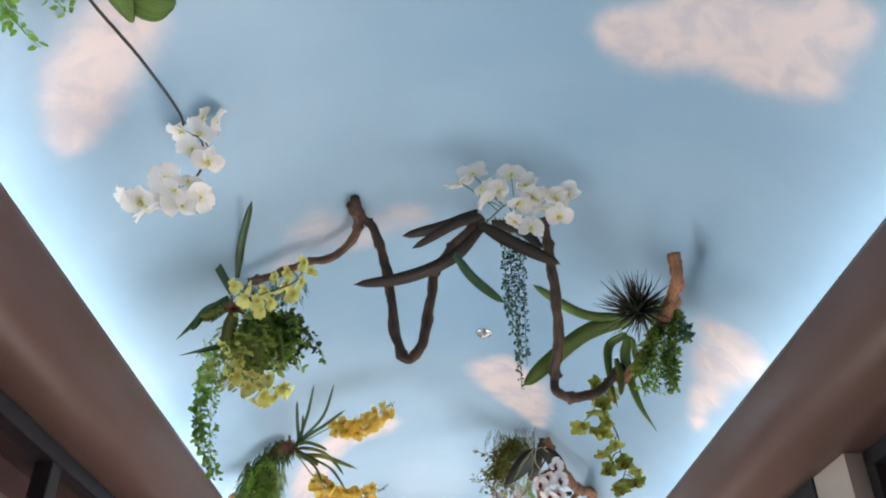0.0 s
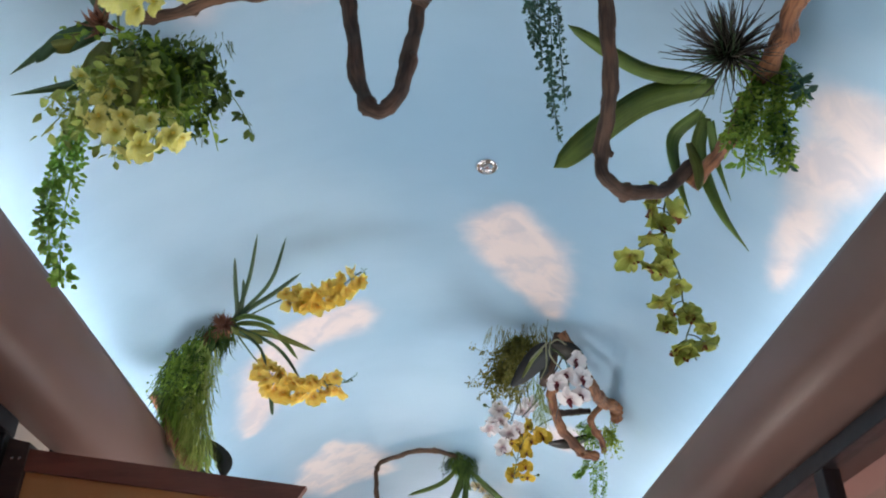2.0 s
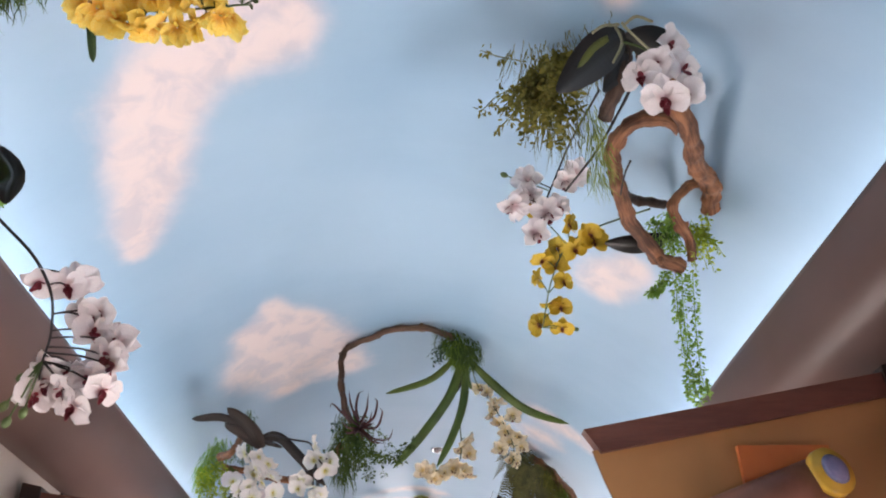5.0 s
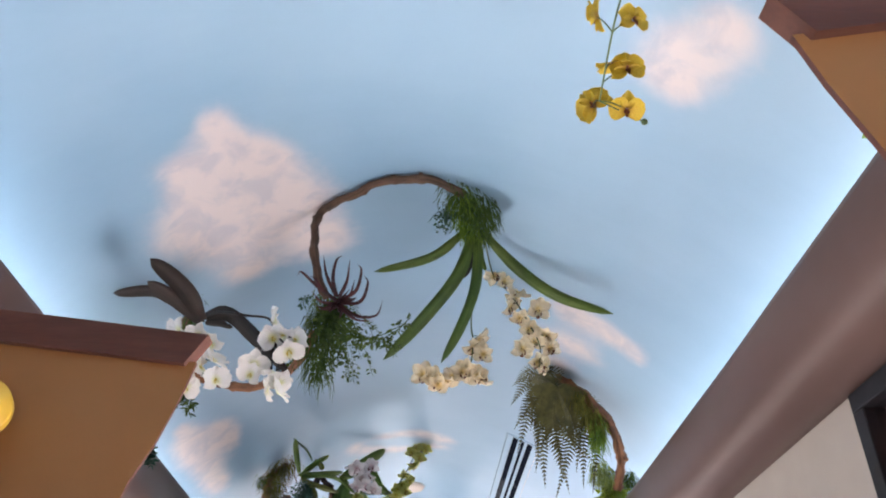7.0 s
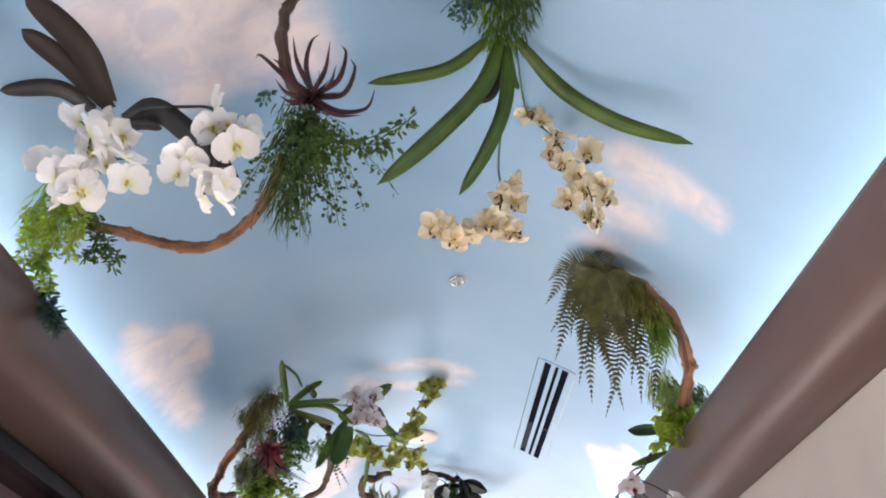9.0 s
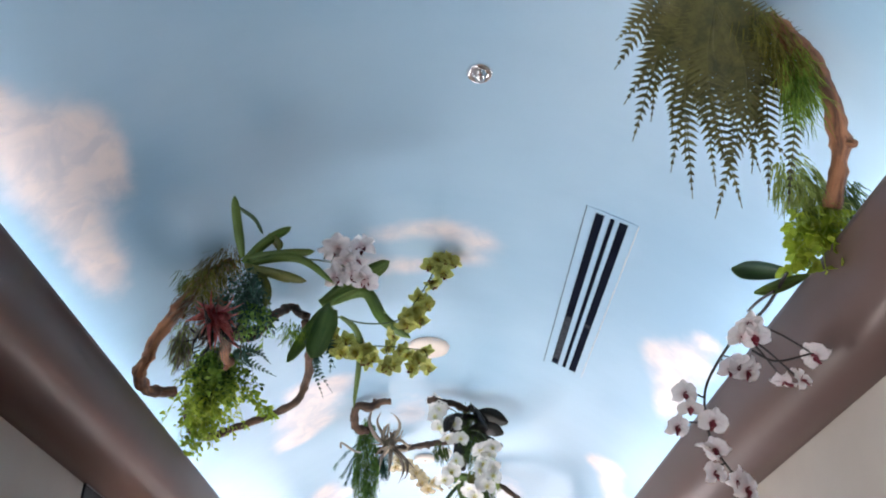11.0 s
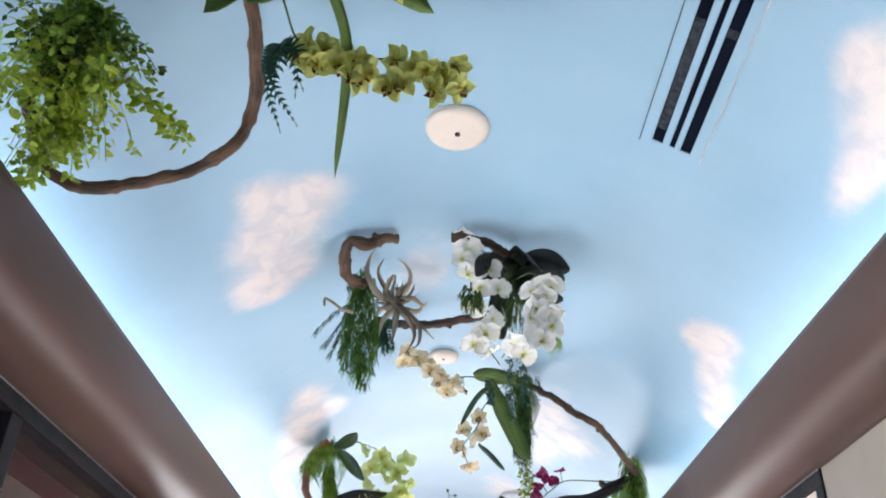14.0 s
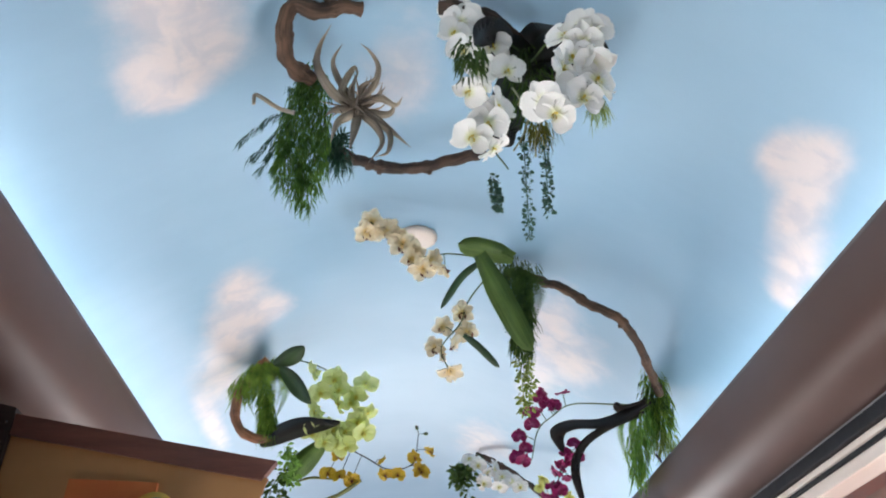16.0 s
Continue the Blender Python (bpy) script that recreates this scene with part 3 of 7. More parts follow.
LEAF_BROWN = grained("dark_brown_leaf", (0.010, 0.006, 0.005), (0.034, 0.020, 0.015), 9, 5, 0.62, 0.25, 0.002, 0.03, 0.25, 0.3)
LEAF_OLIVE = grained("olive_leaf", (0.08, 0.10, 0.012), (0.19, 0.21, 0.04), 9, 5, 0.45, 0.25, 0.002, 0.2, 0.25, 0.3)
TILL = grained("silvery_brown_air_plant", (0.24, 0.19, 0.145), (0.50, 0.42, 0.32), 6, 6, 0.65, 0.3, 0.002, 0.05, 0.25, 0.3)
STEM = surface("green_stem", (0.04, 0.075, 0.02), (0.08, 0.13, 0.035), 20, 0.5)
STEM_DARK = surface("dark_stem", (0.012, 0.010, 0.010), (0.03, 0.024, 0.022), 20, 0.5)
ROOT = surface("pale_aerial_root", (0.20, 0.20, 0.11), (0.36, 0.35, 0.22), 20, 0.7)
PETAL_WHITE = surface("white_petal", (0.92, 0.90, 0.87), (0.95, 0.94, 0.92), 30, 0.5, 0.1, 90, 0.1, trans=0.30, throat=(0.8, 0.82, 0.42))
PETAL_CREAM = surface("cream_petal", (0.95, 0.80, 0.54), (0.96, 0.90, 0.76), 30, 0.55, 0.1, 90, 0.1, trans=0.32, throat=(0.92, 0.72, 0.26))
PETAL_PINKISH = surface("pinkish_white_petal", (0.82, 0.78, 0.79), (0.90, 0.87, 0.87), 30, 0.55, 0.1, 90, 0.1, trans=0.35, throat=(0.78, 0.58, 0.60))
PETAL_YELLOW = surface("golden_yellow_petal", (0.95, 0.68, 0.07), (0.98, 0.88, 0.34), 40, 0.55, 0.1, 90, 0.3, trans=0.45, throat=(0.75, 0.33, 0.02))
PETAL_LEMON = surface("lemon_petal", (0.84, 0.80, 0.20), (0.95, 0.94, 0.48), 40, 0.55, 0.1, 90, 0.25, trans=0.4, throat=(0.55, 0.5, 0.04))
PETAL_LIME = surface("yellow_green_petal", (0.44, 0.48, 0.10), (0.72, 0.72, 0.28), 40, 0.55, 0.1, 90, 0.2, trans=0.3, throat=(0.5, 0.42, 0.05))
PETAL_GREEN = surface("green_petal", (0.25, 0.31, 0.04), (0.44, 0.48, 0.12), 40, 0.55, 0.1, 90, 0.2, trans=0.25, throat=(0.3, 0.26, 0.04))
PETAL_OCHRE = surface("ochre_petal", (0.52, 0.34, 0.018), (0.72, 0.53, 0.055), 40, 0.55, 0.1, 90, 0.25, trans=0.22, throat=(0.35, 0.16, 0.01))
PETAL_MAGENTA = surface("magenta_petal", (0.22, 0.008, 0.075), (0.42, 0.025, 0.17), 40, 0.5, 0.1, 90, 0.2, trans=0.2, throat=(0.5, 0.1, 0.28))
PETAL_PALE = surface("pale_lime_petal", (0.68, 0.76, 0.28), (0.86, 0.90, 0.48), 40, 0.55, 0.1, 90, 0.2, trans=0.42, throat=(0.72, 0.74, 0.16))
LIP_RED = surface("wine_lip", (0.10, 0.008, 0.018), (0.24, 0.02, 0.04), 60, 0.5)
LIP_YELLOW = surface("yellow_lip", (0.60, 0.44, 0.03), (0.75, 0.62, 0.12), 60, 0.5)
LIP_BROWN = surface("brown_lip", (0.10, 0.022, 0.008), (0.26, 0.075, 0.02), 60, 0.5)
BROM_RED = surface("dark_red_bromeliad", (0.03, 0.008, 0.010), (0.075, 0.016, 0.018), 25, 0.45, trans=0.05)
BROM_PINK = surface("crimson_bromeliad", (0.24, 0.020, 0.030), (0.60, 0.17, 0.14), 25, 0.5, trans=0.1)
TILL_MOSS = surface("grey_brown_spanish_moss", (0.10, 0.085, 0.06), (0.28, 0.25, 0.19), 30, 0.8, trans=0.1)
BROM_DARK = grained("blackish_brown_air_plant", (0.012, 0.010, 0.008), (0.060, 0.050, 0.034), 6, 6, 0.55, 0.3, 0.002, 0.03, 0.25, 0.3)
BROM_BROWN = surface("russet_bromeliad", (0.12, 0.05, 0.03), (0.24, 0.10, 0.06), 25, 0.6, trans=0.05)


# ---- plant helpers ----
def spline(pts, n):
    """Catmull-Rom through pts, n samples."""
    p = [Vector(q) for q in pts]
    if len(p) == 2:
        return [p[0].lerp(p[1], i / (n - 1)) for i in range(n)]
    p = [p[0] * 2 - p[1]] + p + [p[-1] * 2 - p[-2]]
    out, segs = [], len(p) - 3
    for i in range(n):
        u = i / (n - 1) * segs
        k = min(int(u), segs - 1)
        t = u - k
        a, b, c, d = p[k:k + 4]
        out.append(0.5 * ((2 * b) + (c - a) * t + (2 * a - 5 * b + 4 * c - d) * t * t + (3 * b - a - 3 * c + d) * t ** 3))
    return out


def tube_data(line, radius, sides=8, knobby=0.0, seed=0, verts=None, faces=None):
    verts, faces = ([], []) if verts is None else (verts, faces)
    base, n = len(verts), len(line)
    side = None
    for i, c in enumerate(line):
        d = (line[min(i + 1, n - 1)] - line[max(i - 1, 0)]).normalized()
        side = (d.orthogonal() if side is None else side - d * side.dot(d)).normalized()
        up = d.cross(side)
        r = radius(i / (n - 1)) if callable(radius) else radius
        for k in range(sides):
            a = 2 * math.pi * k / sides
            o = side * math.cos(a) + up * math.sin(a)
            rr = r * (1 + knobby * noise.noise((c + o * 0.02) * 22 + Vector((seed, 0, 0))) + 0.5 * knobby * noise.noise((c + o * r) * 70))
            verts.append(c + o * rr)
    for i in range(n - 1):
        for k in range(sides):
            a, b = base + i * sides + k, base + i * sides + (k + 1) % sides
            faces.append((a, b, b + sides, a + sides))
    faces.append(tuple(range(base + sides - 1, base - 1, -1)))
    faces.append(tuple(range(base + (n - 1) * sides, base + n * sides)))
    return verts, faces


def set_grain(ob, values):
    ob.data.attributes.new("grain", "FLOAT_VECTOR", "POINT").data.foreach_set("vector", [c for v in values for c in v])
    return ob


def way_along(line):
    out = [0.0]
    for a, b in zip(line, line[1:]):
        out.append(out[-1] + (b - a).length)
    return out


def branch(parent, pts, r0, r1=None, mat=None, name="branch", knobby=0.26, label="", n=0):
    """A branch along pts, with small kinks, swollen knots and uneven bark."""
    r1 = r0 if r1 is None else r1
    line = spline(pts, n or 16 * len(pts))
    seed = len(bpy.data.objects)
    rng = random.Random(seed)
    way = way_along(line)
    woody = knobby >= 0.25 and r0 > 0.008
    knots = []
    if woody:
        s = rng.uniform(0.02, 0.09)
        while s < way[-1]:
            knots.append((s, rng.uniform(0.10, 0.34), rng.uniform(0.006, 0.014)))
            s += rng.uniform(0.05, 0.15)
        line = [c + 0.42 * r0 * noise.noise_vector(c * 17 + Vector((seed, 0, 0))) * min(1, 6 * i / len(line), 6 * (len(line) - 1 - i) / len(line)) for i, c in enumerate(line)]

    def radius(t):
        s = t * way[-1]
        swell = sum(h * math.exp(-((s - k) / w) ** 2) for k, h, w in knots)
        return (r0 + (r1 - r0) * t) * (1 + swell) * (1.10 if t in (0.0, 1.0) else 1.0)

    v, f = tube_data(line, radius, 12, knobby, seed)
    for k, h, w in knots:
        if h > 0.25 and r0 > 0.011:
            # stub of a twig that was cut away
            i = min(len(line) - 2, max(1, int(k / way[-1] * (len(line) - 1))))
            d = (line[i + 1] - line[i - 1]).normalized()
            side = d.cross(Vector((rng.gauss(0, 1), rng.gauss(0, 1), rng.gauss(0, 1)))).normalized()
            tube_data([line[i] + side * r0 * q + d * r0 * 0.3 * q for q in (0.4, 0.9, 1.3, 1.5)], lambda t: r0 * (0.62 - 0.22 * t), 12, 0.3, seed, v, f)
    ob = raw(name, v, f, mat or BARK, parent, label)
    rings = len(v) // 12
    return set_grain(ob, [(math.cos(k * math.pi / 6), math.sin(k * math.pi / 6), way[i] if i < len(way) else 0.01 * i) for i in range(rings) for k in range(12)])


def stalk(parent, pts, r=0.0022, mat=None, name="stem"):
    v, f = tube_data(spline(pts, 6 * len(pts)), lambda t: r * (1.1 - 0.5 * t), 6)
    return raw(name, v, f, mat or STEM, parent)


def blade_data(line, width, face, verts, faces, fold=0.25, shape=None, thick=0.0012):
    """A leaf blade along line; face is the way its upper side looks."""
    n = len(line)
    base = len(verts)
    for i, c in enumerate(line):
        d = (line[min(i + 1, n - 1)] - line[max(i - 1, 0)]).normalized()
        s = d.cross(face)
        s = s.normalized() if s.length > 1e-4 else d.orthogonal().normalized()
        up = s.cross(d).normalized()
        t = i / (n - 1)
        w = width * (shape(t) if shape else max(0.02, min(1.0, 0.55 + 1.6 * t) * (1 - 0.12 * t) * math.sqrt(max(0.0, 1 - (max(0.0, t - 0.62) / 0.38) ** 2.4))))
        verts += [c - s * w / 2 + up * (fold * w * 0.5), c + up * thick, c + s * w / 2 + up * (fold * w * 0.5), c - up * thick]
    for i in range(n - 1):
        for k in range(4):
            a, b = base + 4 * i + k, base + 4 * i + (k + 1) % 4
            faces.append((a, b, b + 4, a + 4))


def leaf(parent, pts, width, mat=None, face=(0, -0.6, -0.8), name="leaf", fold=0.22, shape=None, label=""):
    v, f = [], []
    line = spline(pts, 16)
    blade_data(line, width, Vector(face), v, f, fold, shape)
    ob = raw(name, v, f, mat or LEAF, parent, label)
    return set_grain(ob, [(x, 0.0, s) for s in way_along(line) for x in (-1.0, 0.0, 1.0, 0.0)])


def taper_off(t):
    return max(0.03, (1 - t ** 1.6) * min(1.0, 0.7 + t))


def oval(t):
    return max(0.03, math.sin(math.pi * (0.03 + 0.95 * t)) ** 0.7)


def tuft(parent, pts, n, length, width, mat, seed=1, r=0.03, hang=0.6, outward=0.4, aim=(0, 0, 0), name="moss", label="", bend=0.5, segs=3):
    """Many thin blades from round a line, hanging down."""
    rng = random.Random(seed)
    line = spline(pts, 24)
    v, f, aim = [], [], Vector(aim)
    length, hang = length * 0.7, hang + 0.35
    for _ in range(int(n * 1.5)):
        o = Vector((rng.gauss(0, 1), rng.gauss(0, 1), rng.gauss(0, 1))).normalized()
        c = line[rng.randrange(24)] + o * r * rng.random() ** 0.5
        d = (o * outward + aim + Vector((0, 0, -hang))).normalized()
        ln = length * rng.uniform(0.5, 1.15)
        s = d.cross(Vector((rng.gauss(0, 1), rng.gauss(0, 1), rng.gauss(0, 1)))).normalized()
        base = len(v)
        p = c.copy()
        for k in range(segs + 1):
            t = k / segs
            w = width * (1 - 0.85 * t) * (0.6 + 0.4 * math.sin(math.pi * min(1, t + 0.25)))
            v += [p - s * w / 2, p + s * w / 2]
            p = p + d * ln / segs
            d = (d + Vector((0, 0, -1)) * bend * 0.5 + Vector((rng.gauss(0, 1), rng.gauss(0, 1), rng.gauss(0, 1))) * 0.28).normalized()
        for k in range(segs):
            a = base + 2 * k
            f.append((a, a + 1, a + 3, a + 2))
    return tagged(raw(name, v, f, mat, parent, label), kind="stuff")


def vine_data(line, n, size, spread, rng, v, f, long=1.5):
    m = len(line)
    for k in range(n):
        u = rng.random() * (m - 1)
        i = int(u)
        c = line[i].lerp(line[min(i + 1, m - 1)], u - i)
        o = Vector((rng.gauss(0, 1), rng.gauss(0, 1), rng.gauss(0, 0.6))).normalized()
        tip = (o + Vector((0, 0, -0.5))).normalized()
        s = tip.cross(Vector((rng.gauss(0, 1), rng.gauss(0, 1), rng.gauss(0, 1)))).normalized()
        up = s.cross(tip)
        p = c + o * spread * rng.uniform(0.15, 1)
        z = size * rng.uniform(0.6, 1.2)
        b = len(v)
        v += [p, p + tip * z * long * 0.35 - s * z * 0.42 + up * z * 0.12, p + tip * z * long * 0.4 - up * z * 0.06, p + tip * z * long * 0.35 + s * z * 0.42 + up * z * 0.12,
              p + tip * z * long * 0.8 - s * z * 0.26 + up * z * 0.05, p + tip * z * long * 0.8 + s * z * 0.26 + up * z * 0.05, p + tip * z * long]
        f += [(b, b + 2, b + 1), (b, b + 3, b + 2), (b + 1, b + 2, b + 4), (b + 2, b + 3, b + 5), (b + 2, b + 6, b + 4), (b + 2, b + 5, b + 6)]


def vine(parent, lines, n, size, spread, mat, seed=1, name="vine", label="", stem_r=0.0012, long=1.5):
    """Hanging strands with small leaves: one mesh."""
    rng = random.Random(seed)
    v, f = [], []
    for pts in lines:
        line = spline(pts, 14)
        tube_data(line, stem_r, 4, 0, 0, v, f)
        vine_data(line, max(3, n // len(lines)), size, spread, rng, v, f, long)
    return tagged(raw(name, v, f, mat, parent, label), kind="stuff")


def bush(parent, base, strands, length, n, size, spread, mat, seed=1, aim=(0, 0, -1), wide=0.7, name="foliage", label="", long=1.4):
    """Strands that spring from base, spread and droop."""
    rng = random.Random(seed)
    lines = []
    for _ in range(strands):
        d = (Vector(aim) + Vector((rng.gauss(0, 1), rng.gauss(0, 1), rng.gauss(0, 0.6))) * wide).normalized()
        p = Vector(base) + Vector((rng.gauss(0, 1), rng.gauss(0, 1), rng.gauss(0, 1))) * 0.012
        pts, ln = [p.copy()], length * rng.uniform(0.5, 1.1)
        for _k in range(3):
            p = p + d * ln / 3
            pts.append(p.copy())
            d = (d + Vector((0, 0, -0.45))).normalized()
        lines.append(pts)
    return vine(parent, lines, n, size, spread, mat, seed + 7, name, label, 0.0009, long)


def frond_data(line, width, gap, v, f, face):
    n = len(line)
    total = sum((line[i + 1] - line[i]).length for i in range(n - 1))
    count = int(total / gap)
    for k in range(count):
        t = (k + 0.5) / count
        u = t * (n - 1)
        i = min(int(u), n - 2)
        c = line[i].lerp(line[i + 1], u - i)
        d = (line[i + 1] - line[i]).normalized()
        s = d.cross(face).normalized()
        up = s.cross(d)
        w = width * (math.sin(math.pi * min(1, 0.25 + 0.75 * t)) ** 0.8) * (1.02 - 0.75 * t ** 3)
        for q in (-1, 1):
            e = (s * q + d * 0.45 - up * 0.18).normalized()
            h = d * gap * 0.36
            b = len(v)
            v += [c - h, c + h, c + e * w * 0.6 + h * 0.9, c + e * w * 0.55 - h * 0.9, c + e * w + d * gap * 0.3]
            f += [(b, b + 1, b + 2, b + 3), (b + 3, b + 2, b + 4)]


def fern(parent, base, tips, width, mat, gap=0.008, name="frond", face=(0, -0.5, -0.85), sag=0.03):
    """One frond a tip, each a part."""
    for tip in tips:
        a, b = Vector(base), Vector(tip)
        mid = a.lerp(b, 0.5) + Vector((0, -0.02, sag)) + (b - a).cross(Vector((0, 1, 0))) * random.Random(int(abs(b.x) * 1e3)).uniform(-0.32, 0.32)
        line = spline([a, mid, b], 20)
        v, f = [], []
        tube_data(line, 0.001, 4, 0, 0, v, f)
        frond_data(line, width, gap, v, f, Vector(face))
        tagged(raw(name, v, f, mat, parent), kind="stuff")


def rosette(parent, base, n, length, width, mat, seed=1, aim=(0, -0.6, -0.4), wide=1.0, curl=0.5, name="air_plant", label=""):
    """A spray of narrow curling leaves: one mesh."""
    rng = random.Random(seed)
    v, f = [], []
    for _ in range(n):
        o = Vector((rng.gauss(0, 1), rng.gauss(0, 1), rng.gauss(0, 1))).normalized()
        d = (Vector(aim) + o * wide).normalized()
        c = (Vector((rng.gauss(0, 1), rng.gauss(0, 1), rng.gauss(0, 1))).normalized() + Vector((0, 0, 0.5))) * curl
        p, ln = Vector(base), length * rng.uniform(0.65, 1.15)
        pts = [p.copy()]
        for _k in range(5):
            p = p + d * ln / 5
            pts.append(p.copy())
            d = (d + c * 0.4).normalized()
        blade_data(spline(pts, 10), width, o.cross(Vector((0.3, 0.2, 1))), v, f, 0.5, lambda t: max(0.03, 1 - t ** 1.3), 0.0006)
    ob = tagged(raw(name, v, f, mat, parent, label), kind="stuff")
    return set_grain(ob, [((-1.0, 0.0, 1.0, 0.0)[i % 4], i // 40 * 0.37, i % 40 // 4 * length / 10) for i in range(len(v))])


# ---- flowers ----
def one_petal(v, f, slots, slot, angle, length, width, tilt, cup, off=0.06, point=0.0, nu=6, nv=5, wave=0.0):
    """One petal in the flower's own plane (z is out of the flower's face)."""
    b = len(v)
    ca, sa = math.cos(angle), math.sin(angle)
    for i in range(nu):
        t = i / (nu - 1)
        w = width * (math.sin(math.pi * (0.10 + 0.86 * t)) ** (0.62 + point)) * (1 - point * t * 0.5)
        for j in range(nv):
            q = 2 * j / (nv - 1) - 1
            r, s = off + length * t, q * w / 2
            z = tilt * t * length + cup * (q * q * 0.25 - t * t * 0.30) * length + wave * math.sin(5 * t + 7 * q)
            v.append((r * ca - s * sa, r * sa + s * ca, z))
    for i in range(nu - 1):
        for j in range(nv - 1):
            a = b + i * nv + j
            f.append((a, a + nv, a + nv + 1, a + 1))
            slots.append(slot)


def flower_mesh(name, kind, petal, lip, form=0):
    """form 0 to 3: differently opened blooms of one kind."""
    v, f, slots = [], [], []
    rng = random.Random(form * 13 + 5)
    shut = (0.0, 0.2, 0.42, 0.1)[form]

    def rad(a):
        return math.radians(a + rng.uniform(-7, 7))

    def petal_data(v, f, slots, slot, angle, length, width, tilt, cup, *rest, **more):
        k = 1 if slot == 0 else 0
        if slot and lip == LIP_RED and kind == "moth":
            length, width = length * 1.5, width * 1.7
        one_petal(v, f, slots, slot, angle, length * rng.uniform(0.93, 1.05), width * rng.uniform(0.9, 1.06), tilt + k * (shut + rng.uniform(-0.12, 0.14)), cup * rng.uniform(0.8, 1.5), *rest, **more)

    if kind == "moth":
        for a in (90, 210, 330):
            petal_data(v, f, slots, 0, rad(a), 0.46, 0.40, -0.08, 0.6, 0.03, 0.10, wave=0.012)
        for a in (12, 168):
            petal_data(v, f, slots, 0, rad(a), 0.48, 0.66, 0.10, 0.7, 0.02, 0.0, wave=0.022)
        for a in (235, 305):
            petal_data(v, f, slots, 1, rad(a), 0.10, 0.10, 1.1, 0.8, 0.01)
        petal_data(v, f, slots, 1 if lip != LIP_YELLOW else 0, rad(270), 0.20, 0.11, 0.7, 0.9, 0.0, 0.3)
        petal_data(v, f, slots, 1, rad(90), 0.07, 0.08, 1.6, 0.6, 0.0)
    elif kind == "boat":
        for a in (90, 215, 325):
            petal_data(v, f, slots, 0, rad(a), 0.47, 0.44, 0.22, 1.0, 0.03, 0.06, wave=0.016)
        for a in (28, 152):
            petal_data(v, f, slots, 0, rad(a), 0.46, 0.42, 0.40, 1.0, 0.03, 0.06, wave=0.016)
        for a in (240, 300):
            petal_data(v, f, slots, 0, rad(a), 0.16, 0.14, 1.0, 0.7, 0.01)
        petal_data(v, f, slots, 1, rad(270), 0.32, 0.30, 0.45, 1.0, 0.0, 0.0, wave=0.02)
        petal_data(v, f, slots, 0, rad(90), 0.14, 0.08, 1.4, 0.5, 0.0)
    else:
        for a in (70, 110, 190, 350):
            petal_data(v, f, slots, 0, rad(a), 0.34, 0.26, 0.3, 0.6, 0.03, 0.1)
        for a in (235, 270, 305):
            petal_data(v, f, slots, 0, rad(a), 0.48, 0.42, 0.2, 0.5, 0.02, 0.0, wave=0.025)
        petal_data(v, f, slots, 1, rad(90), 0.10, 0.10, 1.4, 0.5, 0.0)
    me = bpy.data.meshes.new(name)
    me.from_pydata(v, [], f)
    for m in (petal, lip):
        me.materials.append(m)
    me.polygons.foreach_set("material_index", slots)
    me.polygons.foreach_set("use_smooth", [True] * len(f))
    me.attributes.new("core", "FLOAT", "POINT").data.foreach_set("value", [max(0.0, 1 - math.hypot(p[0], p[1]) / 0.42) for p in v])
    return me


KINDS = {
    "white": ("white_moth_orchid", "moth", PETAL_WHITE, LIP_YELLOW),
    "white_red": ("white_red_lipped_orchid", "moth", PETAL_PINKISH, LIP_RED),
    "pale": ("pale_lime_orchid", "moth", PETAL_PALE, LIP_YELLOW),
    "ochre": ("ochre_orchid", "moth", PETAL_OCHRE, LIP_BROWN),
    "magenta": ("magenta_orchid", "moth", PETAL_MAGENTA, PETAL_MAGENTA),
    "cream": ("cream_cymbidium", "boat", PETAL_CREAM, LIP_BROWN),
    "blush": ("white_wine_cymbidium", "boat", PETAL_PINKISH, LIP_RED),
    "lime": ("yellow_green_cymbidium", "boat", PETAL_LIME, LIP_BROWN),
    "green": ("green_cymbidium", "boat", PETAL_GREEN, LIP_BROWN),
    "gold": ("golden_dancing_orchid", "dance", PETAL_YELLOW, LIP_YELLOW),
    "lemon": ("lemon_dancing_orchid", "dance", PETAL_LEMON, LIP_YELLOW),
}
FL = {k: [flower_mesh(*a, form) for form in range(4)] for k, a in KINDS.items()}


def flower(parent, kind, at, size, face=(0, -0.8, -0.6), seed=0, jitter=0.35, up=(0, 0, 1)):
    rng = random.Random(seed * 7919 + int(abs(at[0]) * 1000) * 31 + int(abs(at[2]) * 1000))
    z = (Vector(face).normalized() + Vector((rng.gauss(0, 1), rng.gauss(0, 1), rng.gauss(0, 1))) * jitter).normalized()
    x = Vector(up).cross(z)
    x = x.normalized() if x.length > 1e-3 else Vector((1, 0, 0))
    y = z.cross(x)
    a = rng.gauss(0, 0.3)
    x, y = x * math.cos(a) + y * math.sin(a), y * math.cos(a) - x * math.sin(a)
    ob = new("flower", FL[kind][rng.randrange(4)])
    ob.parent = parent
    s = size * rng.uniform(0.88, 1.1)
    m = Matrix((x, y, z)).transposed().to_4x4()
    ob.matrix_basis = Matrix.Translation(at) @ m @ Matrix.Scale(s, 4)
    return ob


